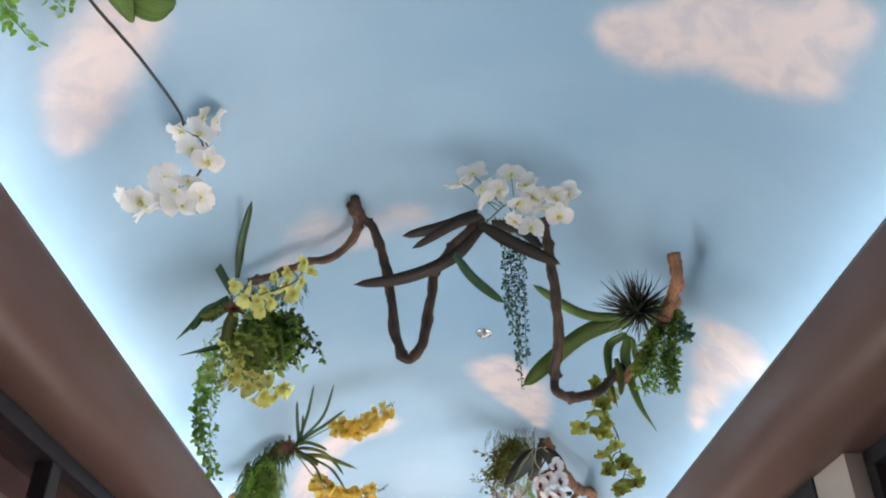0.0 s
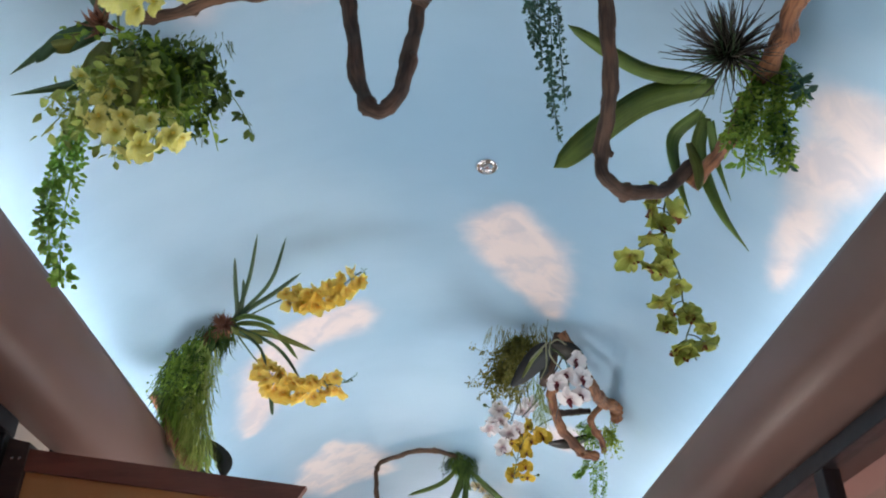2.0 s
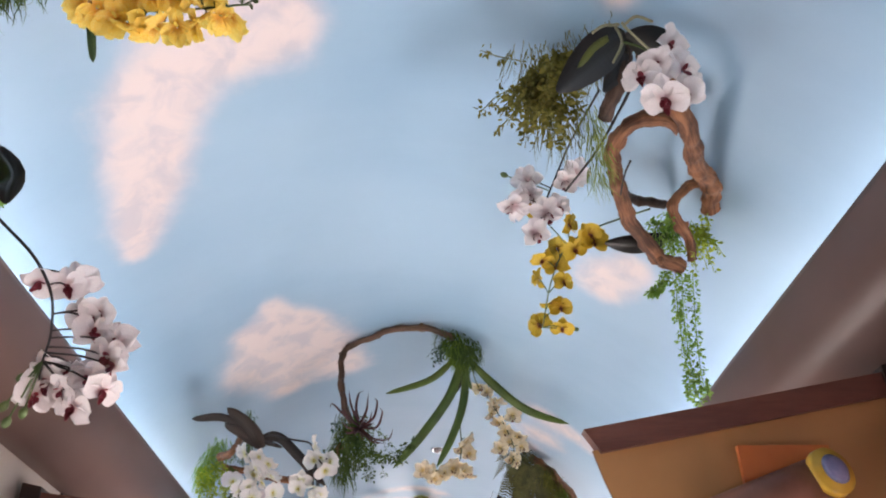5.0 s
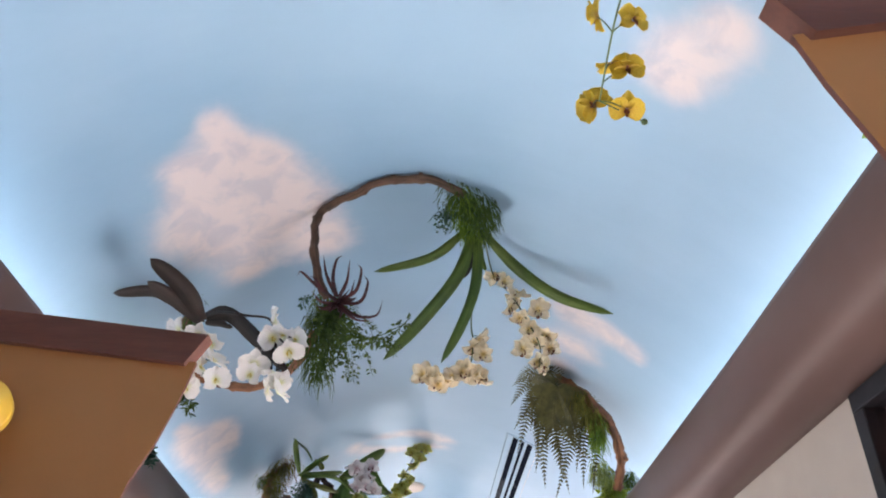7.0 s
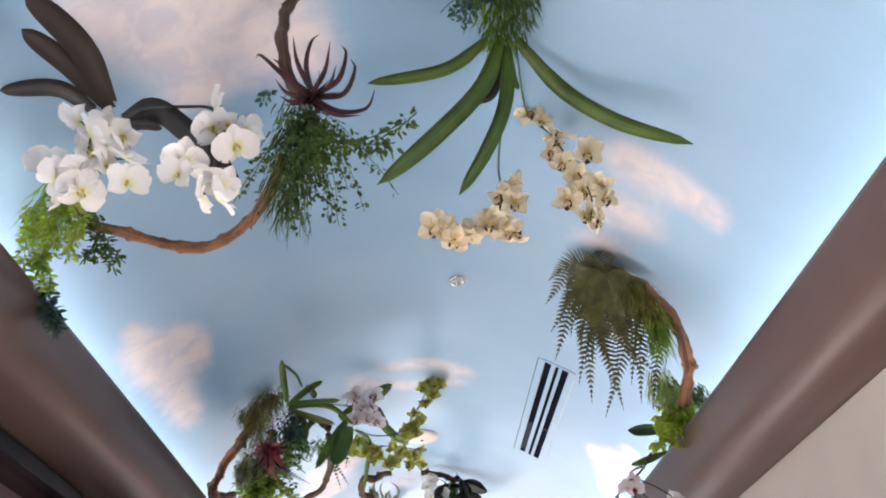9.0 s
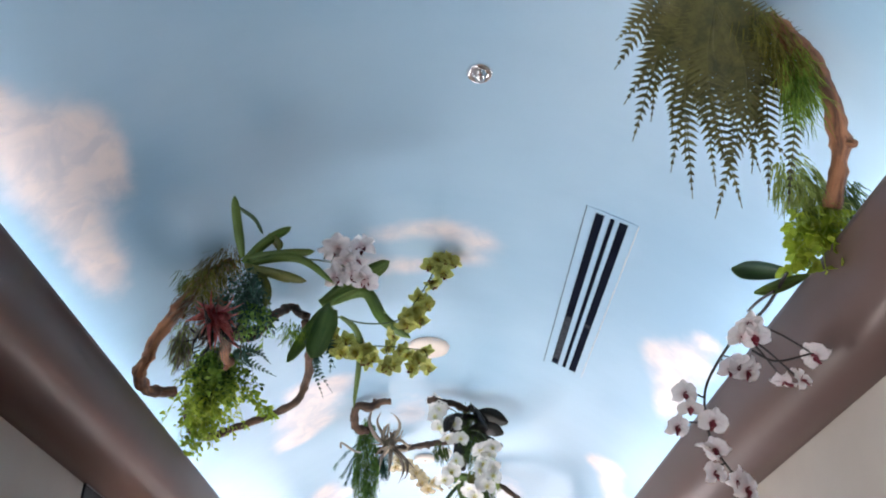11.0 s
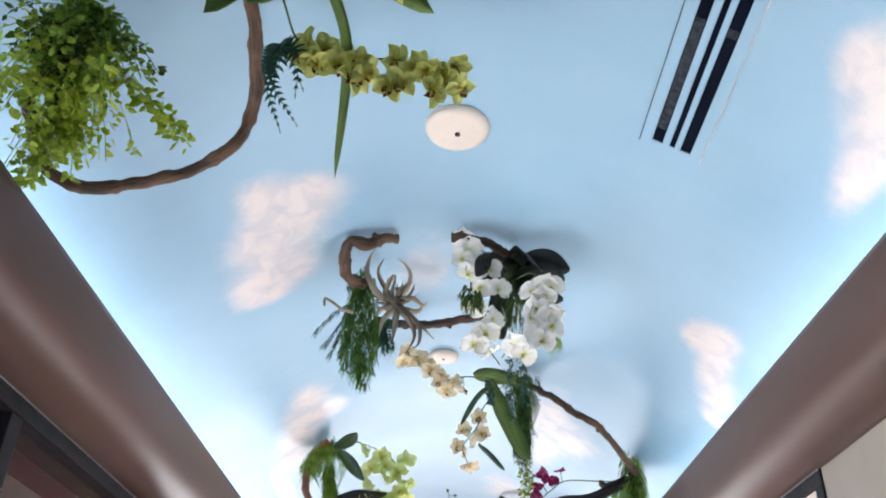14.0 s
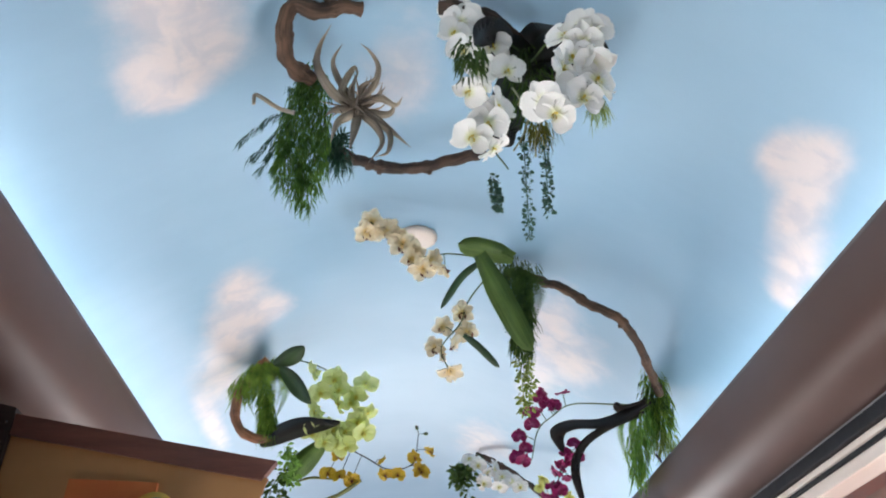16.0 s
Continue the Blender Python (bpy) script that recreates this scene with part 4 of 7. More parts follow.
def spike(parent, kind, pts, flowers, size, mat=None, r=0.0025, face=(0, -0.8, -0.6), jitter=0.35, seed=1, buds=()):
    """A flower stalk with its blooms and buds, each bloom a sub-part on a short pedicel."""
    line = spline(pts, 8 * len(pts))
    v, f = tube_data(line, lambda t: r * (1.1 - 0.4 * t), 6)
    for p in flowers:
        p = Vector(p)
        q = min(line, key=lambda c: (c - p).length)
        tip = p - Vector(face).normalized() * size * 0.06
        tube_data(spline([q, q.lerp(tip, 0.5) + Vector((0, 0, 0.006)), tip], 5), r * 0.6, 5, 0, 0, v, f)
    st = raw("flower_stalk", v, f, mat or STEM, parent)
    for i, p in enumerate(flowers):
        flower(st, kind, p, size, face, seed + i, jitter)
    for p in buds:
        p = Vector(p)
        q = min(line, key=lambda c: (c - p).length)
        bv, bf = tube_data(spline([q, q.lerp(p, 0.6), p], 5), r * 0.6, 5)
        d = (p - q).normalized()
        tube_data([p - d * 0.010, p - d * 0.006, p, p + d * 0.006, p + d * 0.010], lambda t: 0.0075 * math.sin(math.pi * (0.08 + 0.84 * t)), 8, 0, 0, bv, bf)
        raw("bud", bv, bf, STEM, st)
    return st


def along(pts, n, spread, seed=1, lo=0.0, hi=1.0):
    """n places strung along a curve, to both sides of it."""
    rng = random.Random(seed)
    line = spline(pts, 60)
    out = []
    for i in range(n):
        c = line[int((lo + (hi - lo) * (i + 0.5) / n) * 59)]
        d = (line[min(59, int((lo + (hi - lo) * (i + 0.5) / n) * 59) + 1)] - c)
        s = d.cross(Vector((0, -0.8, -0.6)))
        s = s.normalized() if s.length > 1e-6 else Vector((1, 0, 0))
        out.append(c + s * spread * (1 if i % 2 else -1) * rng.uniform(0.6, 1.1) + Vector((0, -0.8, -0.6)) * spread * rng.uniform(0.1, 0.8))
    return out


def arrangement(label, at):
    t = empty("orchid_arrangement", at, label, "plant arrangement", "arrangements hung on the ceiling")
    t.location = (0, 0, 0)
    return t


# ---- the hanging plants ----

# white moth orchid on a dark arching stem with green leaves
a = arrangement("white moth orchid on a dark arching stem with green leaves", (-0.745, 1.121, 2.831))
spike(a, "white", [(-0.748, 1.038, 2.828), (-0.745, 1.121, 2.831), (-0.703, 1.307, 2.858), (-0.67, 1.5, 2.878), (-0.676, 1.58, 2.882), (-0.62, 1.58, 2.858), (-0.624, 1.58, 2.751), (-0.684, 1.58, 2.707), (-0.772, 1.58, 2.681)], [(-0.633, 1.55, 2.908), (-0.592, 1.55, 2.896), (-0.674, 1.55, 2.864), (-0.639, 1.55, 2.799), (-0.596, 1.55, 2.77), (-0.612, 1.5, 2.806), (-0.683, 1.55, 2.713), (-0.633, 1.55, 2.701), (-0.6, 1.55, 2.66), (-0.764, 1.55, 2.659), (-0.73, 1.55, 2.646), (-0.679, 1.55, 2.651), (-0.635, 1.55, 2.636), (-0.71, 1.55, 2.624), (-0.644, 1.5, 2.638)], 0.088, STEM_DARK, r=0.0035, jitter=0.75, seed=4)
leaf(a, [(-0.712, 0.98, 2.852), (-0.7, 1.102, 2.86), (-0.693, 1.208, 2.864)], 0.055, LEAF, shape=oval)
leaf(a, [(-0.702, 1.009, 2.858), (-0.653, 1.154, 2.888), (-0.612, 1.205, 2.912)], 0.1, LEAF, shape=oval)
branch(a, [(-0.837, 0.874, 2.765), (-0.769, 0.932, 2.784), (-0.693, 0.957, 2.804)], 0.016, 0.012, BARK)
vine(a, [[(-0.866, 0.998, 2.743), (-0.861, 1.107, 2.746), (-0.847, 1.181, 2.757)], [(-0.802, 1.01, 2.791), (-0.793, 1.094, 2.797), (-0.785, 1.129, 2.802)], [(-0.859, 0.977, 2.748), (-0.864, 1.064, 2.744), (-0.857, 1.095, 2.749)]], 60, 0.016, 0.014, VINE_GREEN, 3)
tuft(a, [(-0.838, 0.919, 2.764), (-0.791, 0.978, 2.798), (-0.749, 1.012, 2.827)], 160, 0.07, 0.004, MOSS, 4, r=0.04)

# yellow-green orchids with dark leaves and moss on a twisted branch
a = arrangement("yellow-green orchids with dark leaves and moss on a twisted branch", (-0.633, 2.292, 2.899))
branch(a, [(-0.643, 2.268, 2.864), (-0.576, 2.277, 2.891), (-0.486, 2.26, 2.924), (-0.384, 2.286, 2.974), (-0.322, 2.23, 3.003), (-0.297, 2.173, 3.03), (-0.312, 2.081, 3.036)], 0.013, 0.014, BARK)
leaf(a, [(-0.667, 2.22, 2.851), (-0.636, 2.094, 2.898), (-0.569, 1.89, 2.904)], 0.026, LEAF_DARK)
leaf(a, [(-0.663, 2.18, 2.775), (-0.744, 2.18, 2.908), (-0.813, 2.18, 3.016)], 0.034, LEAF_DARK, shape=taper_off)
leaf(a, [(-0.67, 2.18, 2.754), (-0.742, 2.18, 2.692), (-0.804, 2.18, 2.615)], 0.036, LEAF_DARK, shape=taper_off)
leaf(a, [(-0.665, 2.18, 2.74), (-0.688, 2.18, 2.706), (-0.712, 2.18, 2.67)], 0.03, LEAF_DARK, shape=taper_off)
leaf(a, [(-0.647, 2.18, 2.602), (-0.713, 2.18, 2.584), (-0.789, 2.18, 2.563)], 0.022, LEAF_DARK, shape=taper_off)
leaf(a, [(-0.678, 2.18, 2.741), (-0.733, 2.18, 2.712), (-0.764, 2.18, 2.645)], 0.026, LEAF_DARK)
leaf(a, [(-0.684, 2.18, 2.722), (-0.718, 2.18, 2.693), (-0.751, 2.18, 2.689)], 0.03, LEAF_OLIVE)
leaf(a, [(-0.614, 2.2, 2.714), (-0.576, 2.17, 2.613), (-0.547, 2.15, 2.514)], 0.055, LEAF_OLIVE)
leaf(a, [(-0.655, 2.2, 2.723), (-0.655, 2.18, 2.636), (-0.648, 2.16, 2.553)], 0.045, LEAF_OLIVE)
leaf(a, [(-0.577, 2.2, 2.714), (-0.519, 2.2, 2.648), (-0.492, 2.2, 2.556)], 0.03, LEAF)
spike(a, "lemon", [(-0.65, 2.24, 2.756), (-0.584, 2.07, 2.688), (-0.518, 2.05, 2.705), (-0.457, 2.05, 2.734), (-0.421, 2.07, 2.814)], [(-0.625, 2.05, 2.723), (-0.587, 2.05, 2.686), (-0.553, 2.05, 2.668), (-0.575, 2.05, 2.714), (-0.535, 2.05, 2.714), (-0.515, 2.05, 2.752), (-0.493, 2.05, 2.696), (-0.48, 2.05, 2.734), (-0.452, 2.05, 2.696), (-0.513, 2.05, 2.668), (-0.432, 2.05, 2.734), (-0.43, 2.05, 2.801), (-0.411, 2.05, 2.772), (-0.54, 2.05, 2.65), (-0.476, 2.05, 2.772)], 0.06, STEM, jitter=0.8)
spike(a, "lemon", [(-0.656, 2.24, 2.736), (-0.652, 2.2, 2.647), (-0.599, 2.17, 2.541), (-0.524, 2.16, 2.467), (-0.479, 2.18, 2.458)], [(-0.653, 2.15, 2.585), (-0.629, 2.15, 2.558), (-0.631, 2.15, 2.514), (-0.602, 2.15, 2.531), (-0.604, 2.15, 2.488), (-0.565, 2.15, 2.497), (-0.568, 2.15, 2.454), (-0.538, 2.15, 2.462), (-0.526, 2.15, 2.429), (-0.504, 2.15, 2.446), (-0.474, 2.15, 2.454), (-0.457, 2.15, 2.446), (-0.548, 2.15, 2.42), (-0.595, 2.15, 2.567), (-0.516, 2.15, 2.48), (-0.486, 2.15, 2.42)], 0.06, STEM, jitter=0.8)
bush(a, (-0.553, 2.25, 2.732), 50, 0.2, 1200, 0.015, 0.014, MOSS, 5, wide=0.75)
bush(a, (-0.495, 2.26, 2.738), 26, 0.17, 520, 0.018, 0.014, MOSS_DARK, 6, wide=0.6)
bush(a, (-0.605, 2.2, 2.666), 40, 0.2, 800, 0.018, 0.014, MOSS_PALE, 206, wide=0.6)
tuft(a, [(-0.671, 2.328, 2.857), (-0.59, 2.372, 2.883), (-0.505, 2.405, 2.925)], 260, 0.06, 0.004, MOSS_DARK, 7, r=0.045)
vine(a, [[(-0.75, 2.36, 2.67), (-0.749, 2.34, 2.528), (-0.737, 2.32, 2.377)], [(-0.735, 2.36, 2.69), (-0.721, 2.34, 2.509), (-0.696, 2.32, 2.344), (-0.672, 2.32, 2.253)], [(-0.749, 2.36, 2.631), (-0.757, 2.34, 2.473), (-0.713, 2.32, 2.327)]], 620, 0.015, 0.016, VINE_GREEN, 8, long=1.1)
rosette(a, (-0.632, 2.12, 2.688), 22, 0.05, 0.018, BROM_BROWN, 3, wide=0.7)

# white moth orchids with long dark leaves on a zigzag branch
a = arrangement("white moth orchids with long dark leaves on a zigzag branch", (0.177, 2.1, 3.015))
branch(a, [(-0.3, 2.056, 3.04), (-0.285, 2.146, 3.034), (-0.251, 2.182, 3.022), (-0.214, 2.19, 2.923), (-0.189, 2.21, 2.792), (-0.16, 2.223, 2.624), (-0.126, 2.224, 2.577), (-0.09, 2.224, 2.625), (-0.071, 2.224, 2.721), (-0.054, 2.225, 2.863), (-0.006, 2.2, 2.942), (0.055, 2.15, 2.989), (0.095, 2.203, 3.066)], 0.0145, 0.0155, BARK_DARK)
branch(a, [(0.274, 2.046, 2.966), (0.286, 2.08, 2.917), (0.302, 2.12, 2.781), (0.321, 2.22, 2.663), (0.317, 2.34, 2.59), (0.327, 2.37, 2.539), (0.39, 2.42, 2.544), (0.478, 2.47, 2.591), (0.568, 2.5, 2.686)], 0.015, 0.015, BARK_DARK)
spike(a, "white", [(0.086, 2.08, 2.947), (0.12, 2.06, 2.975), (0.17, 2.02, 3), (0.24, 2.02, 3.022), (0.317, 2.02, 3.022)], [(0.061, 1.93, 3.031), (0.017, 1.93, 3.01), (0.098, 1.93, 2.936), (0.132, 1.93, 2.977), (0.173, 1.93, 3.032), (0.216, 1.93, 2.999), (0.19, 1.93, 2.937), (0.233, 1.93, 2.958), (0.26, 1.93, 2.909), (0.177, 1.93, 2.869), (0.22, 1.93, 2.844), (0.299, 1.93, 2.954), (0.336, 1.93, 2.965), (0.304, 1.93, 2.89), (0.08, 1.93, 2.983), (0.253, 1.93, 2.974)], 0.09, STEM, jitter=0.75, seed=3)
leaf(a, [(0.09, 2.01, 2.908), (-0.002, 2.01, 2.798), (-0.131, 2.01, 2.731), (-0.281, 2.02, 2.709)], 0.042, LEAF_BROWN)
leaf(a, [(0.073, 1.99, 2.945), (-0.019, 1.96, 2.876), (-0.144, 1.94, 2.822)], 0.036, LEAF_BROWN)
leaf(a, [(0.08, 1.97, 2.917), (-0.004, 1.94, 2.859), (-0.114, 1.91, 2.761)], 0.03, LEAF_BROWN)
leaf(a, [(0.079, 1.97, 2.884), (0.171, 1.94, 2.802), (0.293, 1.92, 2.719)], 0.042, LEAF_BROWN)
leaf(a, [(0.004, 1.94, 2.763), (0.051, 1.89, 2.655), (0.128, 1.87, 2.568)], 0.03, LEAF_DARK)
leaf(a, [(0.114, 1.99, 2.905), (0.193, 1.97, 2.871), (0.254, 1.97, 2.803)], 0.035, LEAF_BLACK)
vine(a, [[(0.165, 2.15, 2.943), (0.163, 2.15, 2.799), (0.166, 2.15, 2.682)], [(0.192, 2.15, 2.943), (0.19, 2.15, 2.682), (0.194, 2.15, 2.449)], [(0.221, 2.15, 2.922), (0.215, 2.15, 2.721), (0.212, 2.15, 2.536)], [(0.181, 2.15, 2.943), (0.18, 2.15, 2.799), (0.177, 2.15, 2.626)], [(0.206, 2.17, 2.935), (0.205, 2.17, 2.751), (0.191, 2.17, 2.545)]], 900, 0.0095, 0.008, VINE_DARK, 9, long=1.0)
tuft(a, [(0.09, 2.12, 3.007), (0.177, 2.12, 2.986), (0.266, 2.12, 2.987)], 180, 0.05, 0.004, MOSS_OLIVE, 10, r=0.03)
branch(a, [(-0.047, 2.222, 2.869), (-0.061, 2.2, 2.872), (-0.065, 2.19, 2.883)], 0.013, 0.009, BARK_DARK)

# green strap-leaved plant with dark air plant and green cymbidium spray
a = arrangement("green strap-leaved plant with dark air plant and green cymbidium spray", (0.63, 2.3, 2.778))
branch(a, [(0.628, 1.97, 2.791), (0.641, 2.02, 2.743), (0.66, 2.15, 2.743), (0.655, 2.28, 2.737), (0.61, 2.44, 2.678), (0.551, 2.5, 2.625)], 0.019, 0.017, BARK_RED, knobby=0.5)
leaf(a, [(0.59, 2.36, 2.79), (0.437, 2.35, 2.742), (0.303, 2.35, 2.633), (0.222, 2.355, 2.554)], 0.064, LEAF)
leaf(a, [(0.568, 2.34, 2.789), (0.415, 2.3, 2.776), (0.258, 2.25, 2.851)], 0.034, LEAF)
leaf(a, [(0.577, 2.42, 2.77), (0.532, 2.5, 2.761), (0.525, 2.5, 2.639), (0.538, 2.5, 2.543)], 0.04, LEAF, shape=taper_off)
leaf(a, [(0.589, 2.44, 2.77), (0.583, 2.5, 2.715), (0.612, 2.52, 2.574), (0.665, 2.54, 2.478)], 0.042, LEAF, shape=taper_off)
leaf(a, [(0.6, 2.44, 2.76), (0.621, 2.5, 2.701), (0.633, 2.5, 2.583)], 0.024, LEAF, shape=taper_off)
leaf(a, [(0.533, 2.42, 2.678), (0.54, 2.42, 2.608), (0.533, 2.42, 2.551)], 0.025, LEAF_OLIVE)
rosette(a, (0.573, 2.22, 2.747), 150, 0.13, 0.010, BROM_DARK, 5, aim=(-0.3, -0.5, 0.15), wide=1.0, curl=0.25, label="spiky blackish-brown air plant")
rosette(a, (0.568, 2.24, 2.744), 40, 0.12, 0.007, LEAF_DARK, 205, aim=(-0.3, -0.4, 0.0), wide=1.0, curl=0.3)
tuft(a, [(0.622, 2.27, 2.771), (0.676, 2.27, 2.776), (0.693, 2.27, 2.752)], 420, 0.06, 0.004, MOSS, 11, r=0.03, hang=0.7)
vine(a, [[(0.662, 2.28, 2.765), (0.611, 2.28, 2.649), (0.575, 2.28, 2.512)], [(0.685, 2.28, 2.765), (0.655, 2.28, 2.62), (0.648, 2.28, 2.505)], [(0.707, 2.28, 2.777), (0.719, 2.28, 2.721), (0.726, 2.28, 2.674)], [(0.698, 2.28, 2.765), (0.68, 2.28, 2.601), (0.659, 2.28, 2.509)], [(0.64, 2.28, 2.733), (0.58, 2.28, 2.635), (0.551, 2.28, 2.56)], [(0.678, 2.28, 2.777), (0.634, 2.28, 2.639), (0.607, 2.28, 2.527)], [(0.696, 2.28, 2.777), (0.678, 2.28, 2.678), (0.646, 2.28, 2.582)]], 1300, 0.0085, 0.011, MOSS, 211, long=1.8)
vine(a, [[(0.673, 2.3, 2.768), (0.635, 2.3, 2.688), (0.606, 2.3, 2.611)], [(0.696, 2.3, 2.768), (0.681, 2.3, 2.669), (0.653, 2.3, 2.555)], [(0.651, 2.3, 2.738), (0.614, 2.3, 2.668), (0.578, 2.3, 2.592)]], 800, 0.008, 0.010, MOSS_DARK, 212, long=1.8)
vine(a, [[(0.633, 2.3, 2.668), (0.604, 2.3, 2.591), (0.581, 2.3, 2.517)], [(0.65, 2.3, 2.668), (0.63, 2.3, 2.591), (0.622, 2.3, 2.499)], [(0.618, 2.3, 2.688), (0.581, 2.3, 2.61), (0.565, 2.3, 2.554)]], 110, 0.016, 0.016, VINE_GREEN, 12)
vine(a, [[(0.676, 2.3, 2.668), (0.662, 2.3, 2.611), (0.658, 2.3, 2.514)], [(0.689, 2.3, 2.668), (0.673, 2.3, 2.592), (0.666, 2.3, 2.518)], [(0.702, 2.25, 2.74), (0.713, 2.25, 2.701), (0.718, 2.25, 2.666)]], 150, 0.013, 0.012, VINE_DARK, 13)
spike(a, "green", [(0.511, 2.52, 2.638)] + [(0.555, 2.603, 2.708), (0.537, 2.652, 2.671), (0.554, 2.724, 2.613), (0.595, 2.79, 2.558), (0.608, 2.836, 2.516), (0.632, 2.873, 2.482), (0.625, 2.913, 2.445), (0.656, 2.948, 2.411)], [(0.487, 2.622, 2.643), (0.543, 2.634, 2.636), (0.49, 2.594, 2.664), (0.496, 2.668, 2.608), (0.554, 2.701, 2.584), (0.455, 2.711, 2.573), (0.495, 2.739, 2.551), (0.536, 2.736, 2.555), (0.577, 2.769, 2.528), (0.537, 2.8, 2.501), (0.617, 2.832, 2.473), (0.556, 2.853, 2.454), (0.662, 2.845, 2.462), (0.659, 2.881, 2.43), (0.592, 2.892, 2.418), (0.623, 2.906, 2.406), (0.572, 2.816, 2.487), (0.52, 2.657, 2.617)], 0.078, STEM, jitter=0.75)

# golden dancing orchids with narrow leaves above a curved mossy branch
a = arrangement("golden dancing orchids with narrow leaves above a curved mossy branch", (-0.661, 3.4, 2.735))
branch(a, [(-0.691, 3.615, 2.835), (-0.78, 3.592, 2.756), (-0.869, 3.677, 2.68), (-0.828, 3.5, 2.488), (-0.795, 3.55, 2.388), (-0.73, 3.6, 2.327)], 0.02, 0.016, BARK_RED)
leaf(a, [(-0.633, 3.37, 2.715), (-0.618, 3.36, 2.748), (-0.621, 3.3, 2.814), (-0.616, 3.218, 2.869)], 0.0152, LEAF_DARK)
leaf(a, [(-0.641, 3.37, 2.721), (-0.618, 3.36, 2.755), (-0.577, 3.28, 2.837), (-0.543, 3.16, 2.917)], 0.0133, LEAF_DARK)
leaf(a, [(-0.632, 3.37, 2.728), (-0.597, 3.36, 2.765), (-0.513, 3.3, 2.837), (-0.469, 3.228, 2.951)], 0.0133, LEAF_DARK)
leaf(a, [(-0.638, 3.37, 2.713), (-0.582, 3.36, 2.768), (-0.505, 3.33, 2.809), (-0.423, 3.3, 2.864)], 0.01615, LEAF_DARK)
leaf(a, [(-0.629, 3.37, 2.719), (-0.609, 3.36, 2.759), (-0.601, 3.33, 2.808), (-0.6, 3.3, 2.84)], 0.0133, LEAF_DARK)
leaf(a, [(-0.638, 3.37, 2.725), (-0.588, 3.36, 2.742), (-0.526, 3.34, 2.719), (-0.49, 3.33, 2.698)], 0.019, LEAF)
leaf(a, [(-0.626, 3.37, 2.711), (-0.595, 3.36, 2.717), (-0.523, 3.34, 2.698), (-0.472, 3.4, 2.678), (-0.424, 3.42, 2.621)], 0.019, LEAF)
leaf(a, [(-0.635, 3.37, 2.717), (-0.606, 3.36, 2.686), (-0.509, 3.38, 2.689), (-0.371, 3.41, 2.646)], 0.0247, LEAF_OLIVE)
leaf(a, [(-0.643, 3.37, 2.723), (-0.519, 3.34, 2.651), (-0.471, 3.42, 2.641), (-0.416, 3.44, 2.568)], 0.0133, LEAF_DARK)
leaf(a, [(-0.634, 3.37, 2.73), (-0.601, 3.36, 2.686), (-0.545, 3.33, 2.652), (-0.521, 3.33, 2.632)], 0.0285, LEAF_OLIVE)
leaf(a, [(-0.64, 3.37, 2.715), (-0.549, 3.34, 2.642), (-0.52, 3.34, 2.606), (-0.502, 3.33, 2.559)], 0.0114, LEAF_DARK)
leaf(a, [(-0.514, 3.48, 2.563), (-0.508, 3.5, 2.52), (-0.503, 3.52, 2.477)], 0.0152, LEAF_DARK)
spike(a, "gold", [(-0.59, 3.41, 2.772), (-0.475, 3.39, 2.823), (-0.356, 3.38, 2.825), (-0.242, 3.38, 2.92)], along([(-0.59, 3.41, 2.772), (-0.475, 3.39, 2.823), (-0.356, 3.38, 2.825), (-0.242, 3.38, 2.92)], 32, 0.022, 3, 0.34, 0.99), 0.07, STEM, seed=3, jitter=0.9)
spike(a, "gold", [(-0.613, 3.38, 2.684), (-0.54, 3.45, 2.612), (-0.442, 3.48, 2.553), (-0.271, 3.49, 2.579)], along([(-0.613, 3.38, 2.684), (-0.54, 3.45, 2.612), (-0.442, 3.48, 2.553), (-0.271, 3.49, 2.579)], 36, 0.024, 4, 0.30, 0.97), 0.072, STEM, seed=4, jitter=0.9)
vine(a, [[(-0.261, 3.38, 2.904), (-0.238, 3.38, 2.92), (-0.223, 3.38, 2.932)], [(-0.281, 3.49, 2.578), (-0.26, 3.49, 2.593), (-0.243, 3.49, 2.606)]], 14, 0.009, 0.006, MOSS_DARK, 14)
tuft(a, [(-0.71, 3.614, 2.823), (-0.78, 3.592, 2.756), (-0.856, 3.621, 2.68), (-0.811, 3.45, 2.509)], 900, 0.1, 0.006, MOSS_DARK, 15, r=0.05, hang=0.6)
bush(a, (-0.751, 3.42, 2.659), 60, 0.2, 1500, 0.01, 0.012, MOSS, 215, aim=(0.05, 0, -1), wide=0.3)
bush(a, (-0.74, 3.42, 2.635), 40, 0.18, 800, 0.01, 0.012, MOSS_DARK, 216, aim=(0, 0, -1), wide=0.25)
tuft(a, [(-0.72, 3.42, 2.639), (-0.732, 3.45, 2.55), (-0.74, 3.5, 2.469), (-0.726, 3.55, 2.37)], 1100, 0.1, 0.004, MOSS_PALE, 16, r=0.055, hang=0.9)
tuft(a, [(-0.764, 3.42, 2.618), (-0.779, 3.45, 2.549), (-0.797, 3.5, 2.469)], 800, 0.09, 0.005, MOSS, 17, r=0.05, hang=0.8)
rosette(a, (-0.658, 3.37, 2.717), 130, 0.046, 0.009, BROM_BROWN, 6, wide=0.9)
vine(a, [[(-0.777, 3.42, 2.638), (-0.781, 3.42, 2.577), (-0.788, 3.42, 2.528)]], 26, 0.014, 0.012, VINE_DARK, 18)

